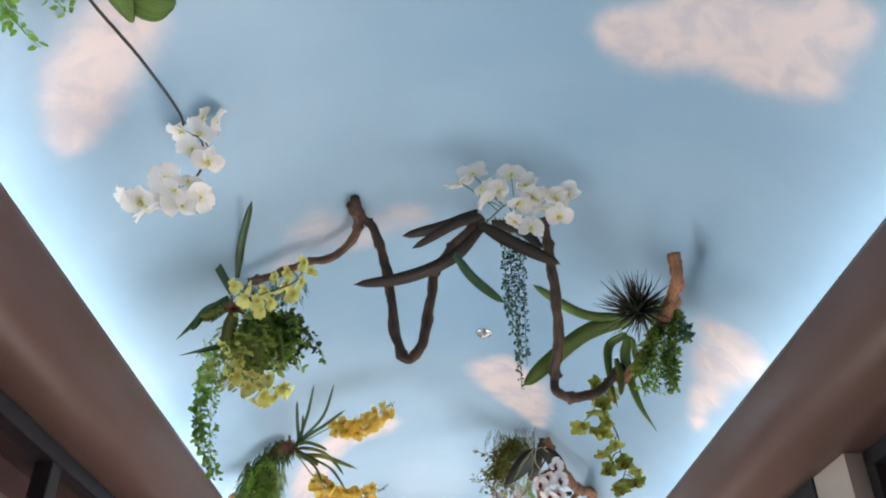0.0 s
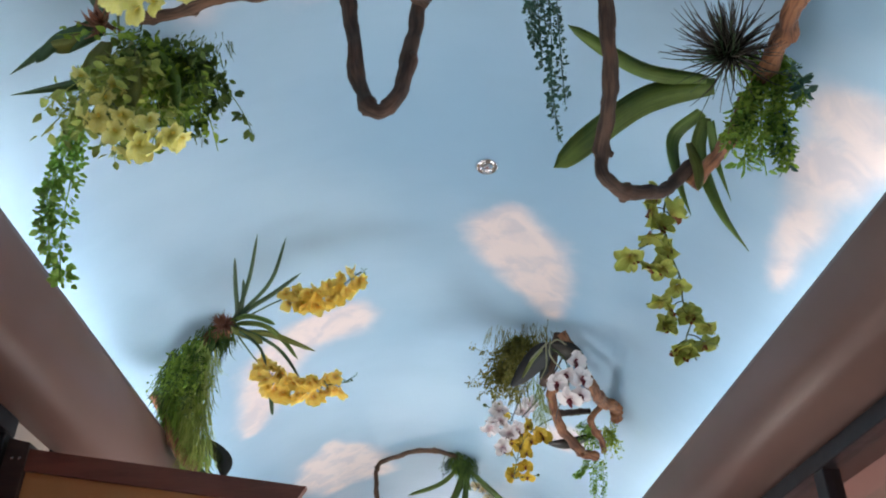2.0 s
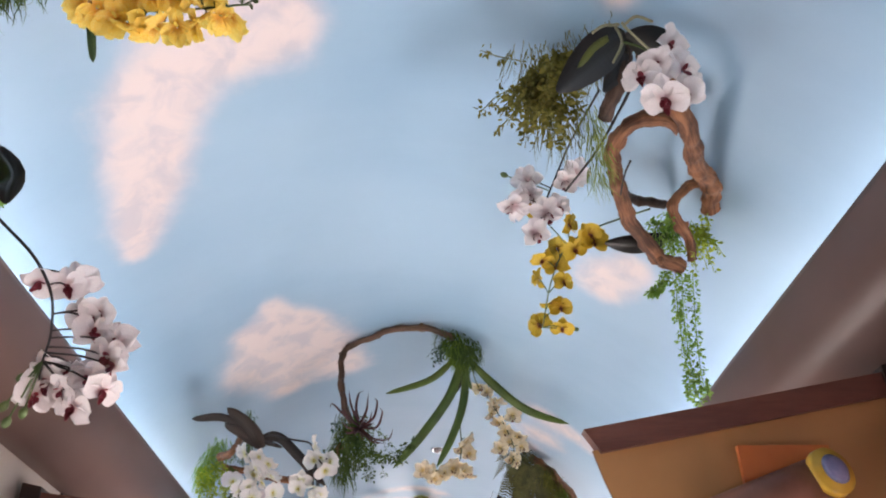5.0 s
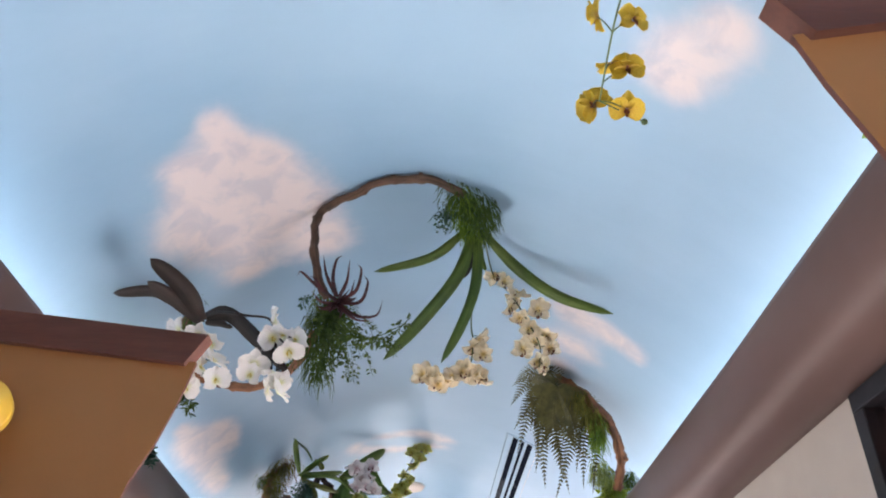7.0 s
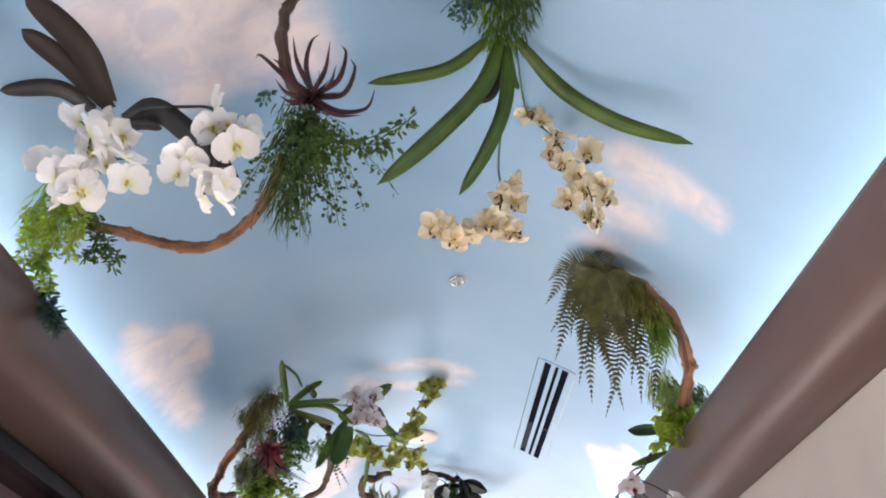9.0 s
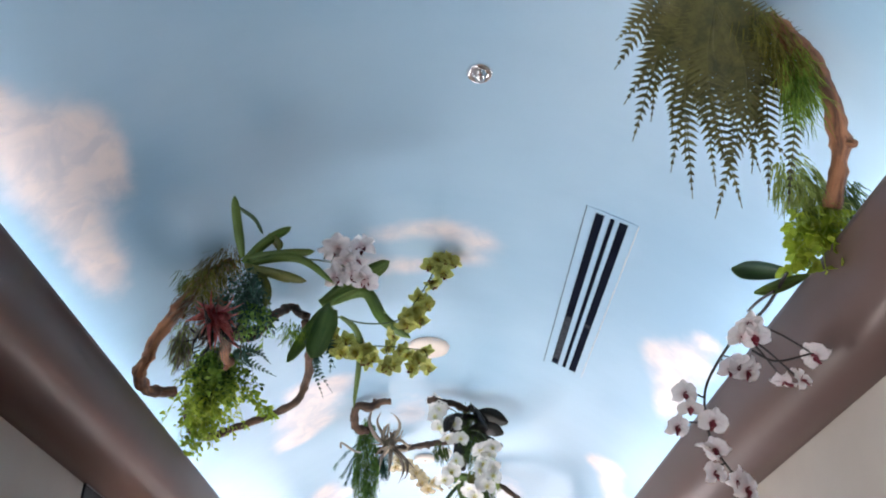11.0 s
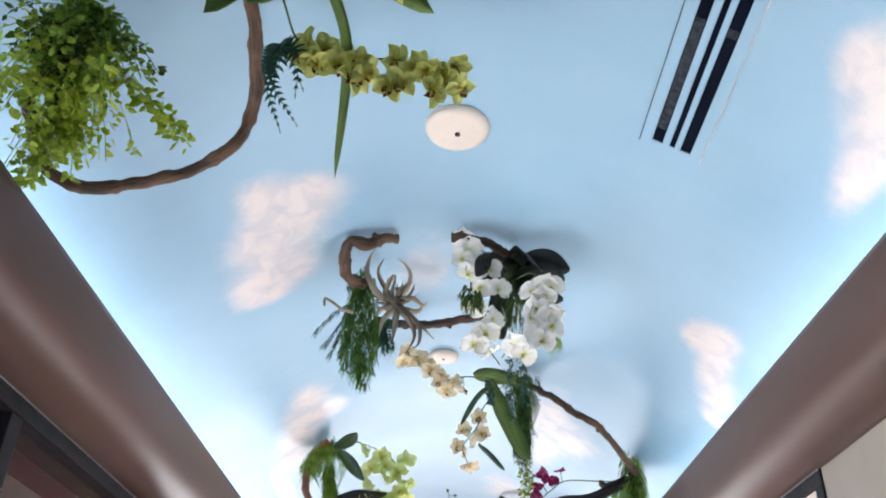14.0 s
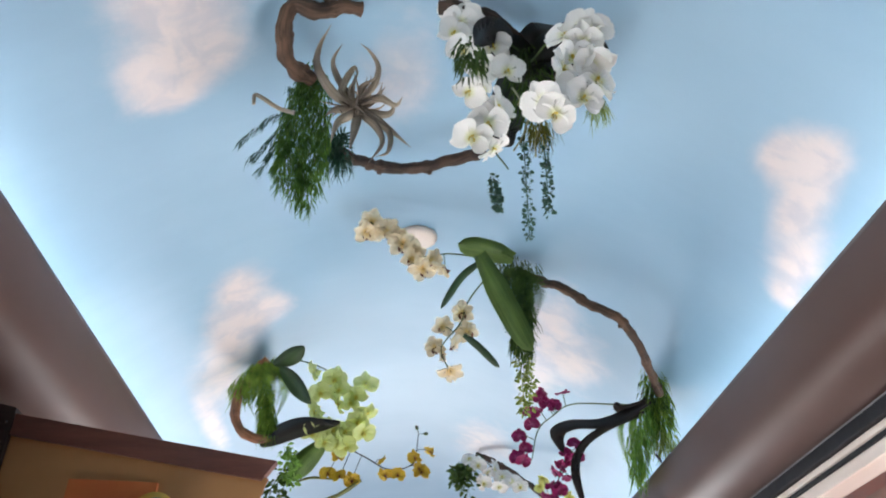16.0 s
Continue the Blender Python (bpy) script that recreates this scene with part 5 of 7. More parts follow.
# white wine-lipped moth orchid spray with a black leaf and fresh greenery
a = arrangement("white wine-lipped moth orchid spray with a black leaf and fresh greenery", (-0.785, 3.7, 2.426))
branch(a, [(-0.955, 3.733, 2.63), (-0.858, 3.72, 2.506), (-0.804, 3.78, 2.423)], 0.018, 0.014, BARK_RED)
leaf(a, [(-0.783, 3.75, 2.472), (-0.72, 3.72, 2.44), (-0.676, 3.7, 2.395), (-0.67, 3.7, 2.338)], 0.075, LEAF_BLACK, shape=oval)
leaf(a, [(-0.799, 3.75, 2.405), (-0.728, 3.72, 2.337), (-0.702, 3.72, 2.294)], 0.05, LEAF_DARK, shape=oval)
bush(a, (-0.833, 3.76, 2.478), 30, 0.17, 520, 0.02, 0.016, VINE_GREEN, 21, wide=0.8)
tuft(a, [(-0.891, 3.7, 2.533), (-0.839, 3.75, 2.472), (-0.801, 3.78, 2.41)], 380, 0.09, 0.004, MOSS, 22, r=0.05)
spike(a, "white_red", [(-0.777, 3.77, 2.417), (-0.741, 3.82, 2.387), (-0.664, 3.82, 2.311), (-0.618, 3.82, 2.238), (-0.601, 3.82, 2.164), (-0.603, 3.82, 2.113)], [(-0.658, 3.85, 2.279), (-0.607, 3.85, 2.268), (-0.607, 3.9, 2.306), (-0.543, 3.85, 2.216), (-0.568, 3.85, 2.209), (-0.545, 3.85, 2.177), (-0.513, 3.85, 2.135), (-0.498, 3.85, 2.16), (-0.499, 3.85, 2.117), (-0.574, 3.85, 2.077), (-0.6, 3.85, 2.089), (-0.569, 3.85, 2.119), (-0.511, 3.85, 2.077), (-0.616, 3.85, 2.066), (-0.549, 3.85, 2.046), (-0.537, 3.85, 2.095), (-0.595, 3.85, 2.112)], 0.076, STEM_DARK, buds=[(-0.644, 3.85, 2.098), (-0.659, 3.85, 2.049), (-0.626, 3.85, 2.038), (-0.648, 3.85, 2.022)], r=0.003, jitter=0.55)

# gnarled driftwood ring with moth orchids
a = arrangement("gnarled driftwood ring with moth orchids, black leaves and trailing ivy", (0.543, 3.948, 2.947))
branch(a, [(0.492, 3.892, 2.961), (0.549, 3.92, 2.866), (0.616, 4, 2.786), (0.688, 4.15, 2.791), (0.762, 4.278, 2.819), (0.785, 4.35, 2.798)], 0.019, 0.024, BARK_RED, knobby=0.45)
branch(a, [(0.623, 4.05, 2.821), (0.574, 4.05, 2.85), (0.506, 4.08, 2.846), (0.482, 4.15, 2.815), (0.504, 4.22, 2.756), (0.551, 4.3, 2.708), (0.617, 4.36, 2.662), (0.692, 4.4, 2.646)], 0.02, 0.019, BARK_RED, knobby=0.4)
branch(a, [(0.751, 4.264, 2.826), (0.711, 4.3, 2.835), (0.661, 4.3, 2.762), (0.703, 4.35, 2.708), (0.726, 4.4, 2.67)], 0.014, 0.013, BARK_RED, knobby=0.4)
branch(a, [(0.506, 4.25, 2.778), (0.594, 4.35, 2.824), (0.68, 4.4, 2.848)], 0.013, 0.011, BARK_DARK)
branch(a, [(0.484, 3.913, 2.964), (0.441, 3.9, 2.81), (0.429, 4, 2.801)], 0.018, 0.016, BARK_DARK)
leaf(a, [(0.447, 3.82, 2.879), (0.378, 3.82, 2.822), (0.283, 3.82, 2.713)], 0.095, LEAF_BLACK, shape=oval)
leaf(a, [(0.447, 3.82, 2.879), (0.509, 3.82, 2.848), (0.562, 3.82, 2.781)], 0.075, LEAF_BLACK, shape=oval)
leaf(a, [(0.462, 3.88, 2.917), (0.436, 3.88, 2.844), (0.398, 3.88, 2.769)], 0.05, LEAF_BLACK, shape=oval)
branch(a, [(0.42, 3.78, 2.866), (0.369, 3.72, 2.796), (0.339, 3.7, 2.755)], 0.0035, 0.0025, ROOT, name="root", knobby=0.2)
branch(a, [(0.431, 3.78, 2.87), (0.416, 3.72, 2.788), (0.45, 3.72, 2.733)], 0.0035, 0.0025, ROOT, name="root", knobby=0.2)
branch(a, [(0.414, 3.78, 2.866), (0.4, 3.72, 2.75), (0.376, 3.72, 2.695)], 0.0035, 0.0025, ROOT, name="root", knobby=0.2)
branch(a, [(0.434, 3.78, 2.866), (0.455, 3.76, 2.869), (0.483, 3.75, 2.843)], 0.0035, 0.0025, ROOT, name="root", knobby=0.2)
leaf(a, [(0.685, 4.4, 2.741), (0.578, 4.36, 2.696), (0.484, 4.34, 2.683)], 0.055, LEAF_BLACK, shape=oval)
leaf(a, [(0.421, 3.82, 2.879), (0.361, 3.78, 2.797), (0.314, 3.75, 2.71)], 0.018, LEAF_OLIVE)
spike(a, "white_red", [(0.434, 3.83, 2.87), (0.476, 3.81, 2.828), (0.49, 3.79, 2.758), (0.477, 3.77, 2.673)], [(0.508, 3.76, 2.783), (0.524, 3.76, 2.714), (0.441, 3.76, 2.695), (0.48, 3.76, 2.642), (0.52, 3.76, 2.654), (0.472, 3.76, 2.735)], 0.094, STEM, jitter=0.4)
tuft(a, [(0.45, 3.927, 2.979), (0.357, 4.005, 2.983), (0.269, 4.05, 3.008)], 260, 0.15, 0.003, MOSS_OLIVE, 23, r=0.07, hang=0.9)
bush(a, (0.359, 4.014, 2.992), 50, 0.17, 1000, 0.014, 0.013, MOSS_OLIVE, 223, aim=(-0.5, 0, -0.8), wide=0.6)
bush(a, (0.284, 3.95, 2.855), 34, 0.16, 700, 0.013, 0.013, MOSS_OLIVE, 224, aim=(-0.3, 0, -0.8), wide=0.6)
tuft(a, [(0.294, 3.98, 2.92), (0.315, 4.02, 2.869), (0.332, 4.05, 2.791)], 220, 0.12, 0.0028, MOSS_OLIVE, 24, r=0.06, hang=0.9)
vine(a, [[(0.241, 3.9, 2.875), (0.179, 3.9, 2.891), (0.142, 3.9, 2.908)], [(0.233, 3.95, 2.855), (0.18, 3.95, 2.819), (0.139, 3.95, 2.769)], [(0.243, 3.95, 2.82), (0.201, 3.95, 2.753), (0.174, 3.95, 2.721)]], 60, 0.01, 0.012, MOSS_OLIVE, 25)
spike(a, "blush", [(0.411, 3.95, 2.84), (0.395, 4.2, 2.9), (0.348, 4.2, 2.791), (0.313, 4.2, 2.705), (0.285, 4.2, 2.607)], [(0.276, 4.2, 2.77), (0.393, 4.2, 2.8), (0.249, 4.2, 2.718), (0.339, 4.2, 2.692), (0.279, 4.2, 2.615), (0.311, 4.2, 2.672), (0.234, 4.2, 2.701), (0.368, 4.2, 2.774), (0.28, 4.2, 2.73)], 0.08, STEM_DARK, buds=[(0.218, 4.2, 2.79)], jitter=0.45)
spike(a, "ochre", [(0.638, 4.4, 2.832), (0.57, 4.5, 2.863), (0.485, 4.5, 2.824), (0.416, 4.5, 2.767), (0.387, 4.6, 2.717), (0.387, 4.8, 2.676)], [(0.308, 4.4, 2.839), (0.408, 4.4, 2.779), (0.467, 4.4, 2.748), (0.403, 4.55, 2.799), (0.359, 4.55, 2.761), (0.429, 4.45, 2.732), (0.364, 4.65, 2.755), (0.398, 4.55, 2.743), (0.431, 4.65, 2.746), (0.41, 4.75, 2.735), (0.438, 4.75, 2.716), (0.388, 4.85, 2.711), (0.457, 4.85, 2.701), (0.475, 4.42, 2.734)], 0.08, STEM, buds=[(0.519, 4.93, 2.736)], jitter=0.6)
branch(a, [(0.505, 4.1, 2.758), (0.502, 4.15, 2.755), (0.5, 4.2, 2.732)], 0.003, 0.002, STEM_DARK)
branch(a, [(0.51, 4, 2.907), (0.436, 4.1, 2.8), (0.365, 4.2, 2.74)], 0.0035, 0.0025, STEM_DARK)
bush(a, (0.671, 4.38, 2.782), 26, 0.12, 520, 0.009, 0.010, VINE_GREEN, 26, wide=0.5)
bush(a, (0.752, 4.38, 2.764), 20, 0.12, 420, 0.009, 0.010, VINE_LIME, 27, wide=0.4)
vine(a, [[(0.693, 4.4, 2.653), (0.685, 4.43, 2.519), (0.686, 4.45, 2.372), (0.696, 4.46, 2.294)], [(0.675, 4.4, 2.635), (0.671, 4.43, 2.519), (0.675, 4.45, 2.387), (0.679, 4.46, 2.316)], [(0.72, 4.4, 2.636), (0.712, 4.43, 2.503), (0.708, 4.45, 2.372), (0.714, 4.46, 2.316)], [(0.653, 4.4, 2.635), (0.622, 4.4, 2.585), (0.598, 4.4, 2.568)]], 1100, 0.008, 0.012, VINE_GREEN, 28)
tuft(a, [(0.392, 4, 2.817), (0.421, 4.05, 2.759), (0.424, 4.1, 2.699)], 160, 0.1, 0.0025, MOSS_PALE, 29, r=0.03, hang=1)

# white moth orchids and red air plant on an S-shaped branch
a = arrangement("white moth orchids and red air plant on an S-shaped branch", (-0.626, 5.75, 2.676))
branch(a, [(-0.709, 6.001, 2.824), (-0.701, 5.8, 2.647), (-0.786, 5.95, 2.665), (-0.799, 6.1, 2.673), (-0.716, 6.13, 2.664), (-0.612, 6.15, 2.644), (-0.5, 6.13, 2.628), (-0.411, 6.05, 2.625), (-0.333, 5.95, 2.648), (-0.288, 5.85, 2.682)], 0.014, 0.013, BARK_RED)
branch(a, [(-0.237, 5.69, 2.713), (-0.264, 5.66, 2.771), (-0.285, 5.68, 2.893), (-0.284, 5.72, 3.025), (-0.226, 5.683, 3.057), (-0.153, 5.647, 3.069), (-0.095, 5.607, 3.076), (-0.012, 5.597, 3.08), (0.084, 5.588, 3.067), (0.169, 5.642, 3.057)], 0.013, 0.013, BARK)
leaf(a, [(-0.551, 5.55, 2.572), (-0.564, 5.45, 2.593), (-0.601, 5.41, 2.623), (-0.653, 5.37, 2.651)], 0.055, LEAF_BROWN)
leaf(a, [(-0.556, 5.57, 2.573), (-0.586, 5.49, 2.582), (-0.626, 5.45, 2.6), (-0.663, 5.41, 2.608)], 0.045, LEAF_BROWN)
leaf(a, [(-0.661, 5.72, 2.702), (-0.74, 5.7, 2.744), (-0.86, 5.7, 2.736)], 0.04, LEAF_BROWN)
leaf(a, [(-0.583, 5.7, 2.655), (-0.509, 5.66, 2.649), (-0.43, 5.63, 2.573), (-0.309, 5.6, 2.436)], 0.055, LEAF_BROWN)
leaf(a, [(-0.58, 5.7, 2.639), (-0.535, 5.68, 2.628), (-0.493, 5.67, 2.61)], 0.022, LEAF_BROWN)
spike(a, "white", [(-0.612, 5.72, 2.646), (-0.616, 5.66, 2.595), (-0.597, 5.62, 2.494), (-0.626, 5.62, 2.438), (-0.651, 5.63, 2.431)], [(-0.616, 5.59, 2.559), (-0.561, 5.59, 2.548), (-0.575, 5.59, 2.486), (-0.525, 5.59, 2.522), (-0.518, 5.59, 2.468), (-0.502, 5.59, 2.412), (-0.647, 5.59, 2.452), (-0.623, 5.59, 2.419), (-0.592, 5.59, 2.436), (-0.611, 5.59, 2.383), (-0.578, 5.59, 2.395), (-0.548, 5.59, 2.452), (-0.565, 5.54, 2.482)], 0.088, STEM, jitter=0.8)
spike(a, "white", [(-0.609, 5.72, 2.662), (-0.534, 5.66, 2.652), (-0.447, 5.62, 2.621), (-0.38, 5.6, 2.599), (-0.359, 5.59, 2.544)], [(-0.358, 5.58, 2.587), (-0.332, 5.58, 2.54), (-0.299, 5.58, 2.524), (-0.363, 5.58, 2.529), (-0.403, 5.58, 2.456), (-0.409, 5.58, 2.423), (-0.358, 5.58, 2.428), (-0.361, 5.58, 2.384), (-0.333, 5.58, 2.404), (-0.317, 5.58, 2.494), (-0.336, 5.58, 2.372)], 0.084, STEM_DARK, r=0.004, jitter=0.8)
tuft(a, [(-0.784, 5.97, 2.73), (-0.821, 5.98, 2.685), (-0.844, 6, 2.63), (-0.861, 6.02, 2.608)], 420, 0.09, 0.004, VINE_GREEN, 31, r=0.05, hang=0.7)
vine(a, [[(-0.845, 5.95, 2.632), (-0.796, 5.95, 2.535), (-0.81, 5.95, 2.451)], [(-0.808, 5.95, 2.632), (-0.762, 5.95, 2.55), (-0.753, 5.95, 2.478)], [(-0.865, 5.95, 2.616), (-0.853, 5.95, 2.535), (-0.842, 5.95, 2.464)], [(-0.825, 5.95, 2.624), (-0.809, 5.95, 2.492), (-0.805, 5.95, 2.424)], [(-0.869, 5.95, 2.609), (-0.796, 5.95, 2.464), (-0.771, 5.95, 2.397)], [(-0.786, 5.95, 2.639), (-0.748, 5.95, 2.579), (-0.749, 5.95, 2.514)]], 900, 0.009, 0.012, VINE_LIME, 131, long=1.9)
vine(a, [[(-0.763, 6, 2.646), (-0.712, 6, 2.555), (-0.665, 6, 2.48)], [(-0.753, 6, 2.631), (-0.721, 6, 2.54), (-0.74, 6, 2.508)], [(-0.743, 6, 2.639), (-0.687, 6, 2.54), (-0.664, 6, 2.511)]], 260, 0.009, 0.009, MOSS_DARK, 132, long=2.2)
vine(a, [[(-0.82, 6, 2.455), (-0.779, 6, 2.386), (-0.756, 6, 2.327)], [(-0.799, 6, 2.441), (-0.787, 6, 2.373), (-0.769, 6, 2.347)]], 200, 0.010, 0.009, VINE_DARK, 133, long=2.2)
tuft(a, [(-0.681, 5.938, 2.851), (-0.632, 5.74, 2.653), (-0.676, 5.78, 2.618)], 200, 0.05, 0.004, MOSS_DARK, 32, r=0.03)
rosette(a, (-0.205, 5.67, 2.684), 16, 0.06, 0.02, BROM_RED, 7, aim=(0.1, -0.35, 0.15), wide=0.85, curl=0.5)
leaf(a, [(-0.204, 5.66, 2.687), (-0.259, 5.645, 2.727), (-0.308, 5.63, 2.769), (-0.316, 5.615, 2.746)], 0.013, BROM_RED, fold=0.4, shape=taper_off)
leaf(a, [(-0.204, 5.66, 2.692), (-0.244, 5.645, 2.717), (-0.269, 5.63, 2.747), (-0.282, 5.615, 2.746)], 0.013, BROM_RED, fold=0.4, shape=taper_off)
leaf(a, [(-0.206, 5.66, 2.702), (-0.237, 5.645, 2.767), (-0.249, 5.63, 2.828)], 0.013, BROM_RED, fold=0.4, shape=taper_off)
leaf(a, [(-0.204, 5.66, 2.702), (-0.218, 5.645, 2.757), (-0.21, 5.63, 2.808), (-0.191, 5.615, 2.815)], 0.013, BROM_RED, fold=0.4, shape=taper_off)
leaf(a, [(-0.2, 5.66, 2.702), (-0.178, 5.645, 2.747), (-0.171, 5.63, 2.813)], 0.013, BROM_RED, fold=0.4, shape=taper_off)
leaf(a, [(-0.194, 5.66, 2.692), (-0.15, 5.645, 2.717), (-0.136, 5.63, 2.774), (-0.147, 5.615, 2.786)], 0.013, BROM_RED, fold=0.4, shape=taper_off)
leaf(a, [(-0.193, 5.66, 2.682), (-0.137, 5.645, 2.68), (-0.116, 5.63, 2.73), (-0.125, 5.615, 2.747)], 0.013, BROM_RED, fold=0.4, shape=taper_off)
leaf(a, [(-0.193, 5.66, 2.676), (-0.142, 5.645, 2.633), (-0.089, 5.63, 2.628), (-0.072, 5.615, 2.666)], 0.013, BROM_RED, fold=0.4, shape=taper_off)
leaf(a, [(-0.198, 5.66, 2.673), (-0.149, 5.645, 2.624), (-0.099, 5.63, 2.609)], 0.013, BROM_RED, fold=0.4, shape=taper_off)
leaf(a, [(-0.205, 5.66, 2.682), (-0.248, 5.645, 2.68), (-0.275, 5.63, 2.705)], 0.013, BROM_RED, fold=0.4, shape=taper_off)
leaf(a, [(-0.2, 5.66, 2.692), (-0.168, 5.645, 2.7), (-0.154, 5.63, 2.744)], 0.013, BROM_RED, fold=0.4, shape=taper_off)
leaf(a, [(-0.209, 5.66, 2.682), (-0.239, 5.645, 2.658), (-0.26, 5.63, 2.659)], 0.013, BROM_RED, fold=0.4, shape=taper_off)
tuft(a, [(-0.265, 5.82, 2.797), (-0.275, 5.84, 2.709), (-0.277, 5.86, 2.623), (-0.268, 5.88, 2.556)], 420, 0.09, 0.004, MOSS_DARK, 33, r=0.05, hang=0.9)
bush(a, (-0.231, 5.84, 2.778), 56, 0.25, 1900, 0.01, 0.012, MOSS_DARK, 34, aim=(0.15, 0, -1), wide=0.5)
vine(a, [[(-0.185, 5.68, 2.61), (-0.107, 5.66, 2.557), (-0.034, 5.65, 2.588), (0.009, 5.65, 2.634)], [(-0.184, 5.68, 2.594), (-0.107, 5.66, 2.565), (-0.045, 5.65, 2.55)], [(-0.198, 5.68, 2.625), (-0.107, 5.66, 2.572), (-0.009, 5.65, 2.611)]], 170, 0.012, 0.018, MOSS_DARK, 35)
vine(a, [[(-0.291, 5.68, 2.688), (-0.299, 5.67, 2.713), (-0.3, 5.66, 2.673)]], 14, 0.012, 0.012, VINE_DARK, 36)

# cream cymbidium sprays with broad green strap leaves below a moss ball
a = arrangement("cream cymbidium sprays with broad green strap leaves below a moss ball", (0.201, 5.695, 3.062))
leaf(a, [(0.212, 5.859, 3.06), (0.161, 5.86, 2.903), (0.042, 5.83, 2.719), (-0.074, 5.8, 2.568)], 0.046, LEAF)
leaf(a, [(0.229, 5.878, 3.056), (0.22, 5.9, 2.898), (0.17, 5.88, 2.737), (0.1, 5.87, 2.592)], 0.038, LEAF)
leaf(a, [(0.182, 5.865, 3.065), (0.074, 5.88, 2.978), (-0.11, 5.85, 2.902)], 0.034, LEAF)
leaf(a, [(0.249, 5.851, 3.052), (0.368, 5.94, 2.97), (0.495, 5.94, 2.864), (0.673, 5.95, 2.802)], 0.042, LEAF)
leaf(a, [(0.238, 5.899, 3.055), (0.244, 5.92, 2.992), (0.257, 5.92, 2.949)], 0.02, LEAF)
leaf(a, [(0.214, 5.927, 3.059), (0.196, 5.95, 2.968), (0.148, 5.95, 2.934)], 0.025, LEAF_BROWN)
tuft(a, [(0.141, 5.637, 3.061), (0.197, 5.666, 3.032), (0.242, 5.696, 3.024), (0.226, 5.834, 3.057)], 620, 0.07, 0.004, MOSS_DARK, 37, r=0.055, hang=0.6)
tuft(a, [(0.168, 5.633, 3.037), (0.192, 5.777, 3.063), (0.212, 5.859, 3.06)], 420, 0.07, 0.004, MOSS, 38, r=0.05, hang=0.7)
bush(a, (0.146, 5.743, 3.07), 12, 0.09, 120, 0.012, 0.012, VINE_DARK, 39, aim=(-0.6, -0.3, -0.6))
spike(a, "cream", [(0.251, 5.873, 3.052), (0.302, 6.11, 3.047), (0.36, 6.11, 2.965), (0.415, 6.11, 2.853), (0.447, 6.11, 2.765), (0.438, 6.11, 2.68)], [(0.306, 6.12, 3.046), (0.337, 6.12, 3.023), (0.385, 6.12, 2.984), (0.351, 6.12, 2.921), (0.387, 6.12, 2.88), (0.45, 6.12, 2.908), (0.414, 6.12, 2.834), (0.475, 6.12, 2.808), (0.386, 6.12, 2.759), (0.483, 6.12, 2.759), (0.429, 6.12, 2.707), (0.455, 6.12, 2.696), (0.368, 6.12, 2.955), (0.431, 6.12, 2.79)], 0.086, STEM, jitter=0.6)
spike(a, "cream", [(0.238, 5.899, 3.055), (0.215, 6.08, 2.864), (0.217, 6.08, 2.758), (0.199, 6.08, 2.675), (0.139, 6.08, 2.65), (0.06, 6.08, 2.642)], [(0.232, 6.08, 2.784), (0.213, 6.08, 2.745), (0.251, 6.08, 2.721), (0.199, 6.08, 2.662), (0.224, 6.08, 2.639), (0.073, 6.08, 2.639), (0.05, 6.08, 2.645), (0.122, 6.08, 2.626), (0.145, 6.08, 2.639), (0.241, 6.08, 2.633), (0.176, 6.08, 2.655), (0.099, 6.08, 2.614)], 0.086, STEM, jitter=0.6)

# olive fern with moss and greenery on a curved reddish branch
a = arrangement("olive fern with moss and greenery on a curved reddish branch", (0.606, 6.6, 2.796))
branch(a, [(0.611, 6.715, 2.912), (0.67, 6.698, 2.858), (0.727, 6.65, 2.779), (0.796, 6.7, 2.72), (0.836, 6.75, 2.649), (0.85, 6.8, 2.579), (0.838, 6.86, 2.492)], 0.021, 0.017, BARK_RED)
fern(a, (0.589, 6.62, 2.834), [(0.487, 6.82, 2.981), (0.438, 6.82, 2.923), (0.424, 6.82, 2.834), (0.433, 6.82, 2.732), (0.439, 6.82, 2.631), (0.507, 6.82, 2.55), (0.541, 6.82, 2.486), (0.578, 6.82, 2.439), (0.636, 6.82, 2.464), (0.694, 6.82, 2.485), (0.728, 6.82, 2.463), (0.525, 6.82, 2.654), (0.624, 6.82, 2.577), (0.672, 6.82, 2.549), (0.759, 6.82, 2.577), (0.495, 6.82, 2.897)], 0.058, FERN_M, gap=0.0115, sag=0.05)
fern(a, (0.589, 6.62, 2.834), [(0.541, 6.9, 2.956), (0.494, 6.9, 2.858), (0.512, 6.9, 2.753), (0.574, 6.9, 2.653), (0.627, 6.9, 2.575), (0.7, 6.9, 2.652), (0.73, 6.9, 2.613), (0.606, 6.9, 2.774), (0.674, 6.9, 2.733), (0.769, 6.9, 2.692)], 0.050, FERN_M, gap=0.0105, sag=0.07)
tuft(a, [(0.67, 6.64, 2.795), (0.73, 6.68, 2.752), (0.755, 6.7, 2.699)], 420, 0.1, 0.004, MOSS_OLIVE, 42, r=0.045, hang=0.9)
tuft(a, [(0.746, 6.68, 2.731), (0.747, 6.7, 2.638)], 200, 0.12, 0.004, MOSS, 43, r=0.035, hang=1)
tuft(a, [(0.765, 6.86, 2.583), (0.803, 6.88, 2.55), (0.839, 6.9, 2.497)], 480, 0.08, 0.004, MOSS_PALE, 44, r=0.05, hang=0.6)
bush(a, (0.825, 6.92, 2.504), 26, 0.13, 420, 0.022, 0.016, VINE_LIME, 45, aim=(0, -0.3, -1), wide=0.6)
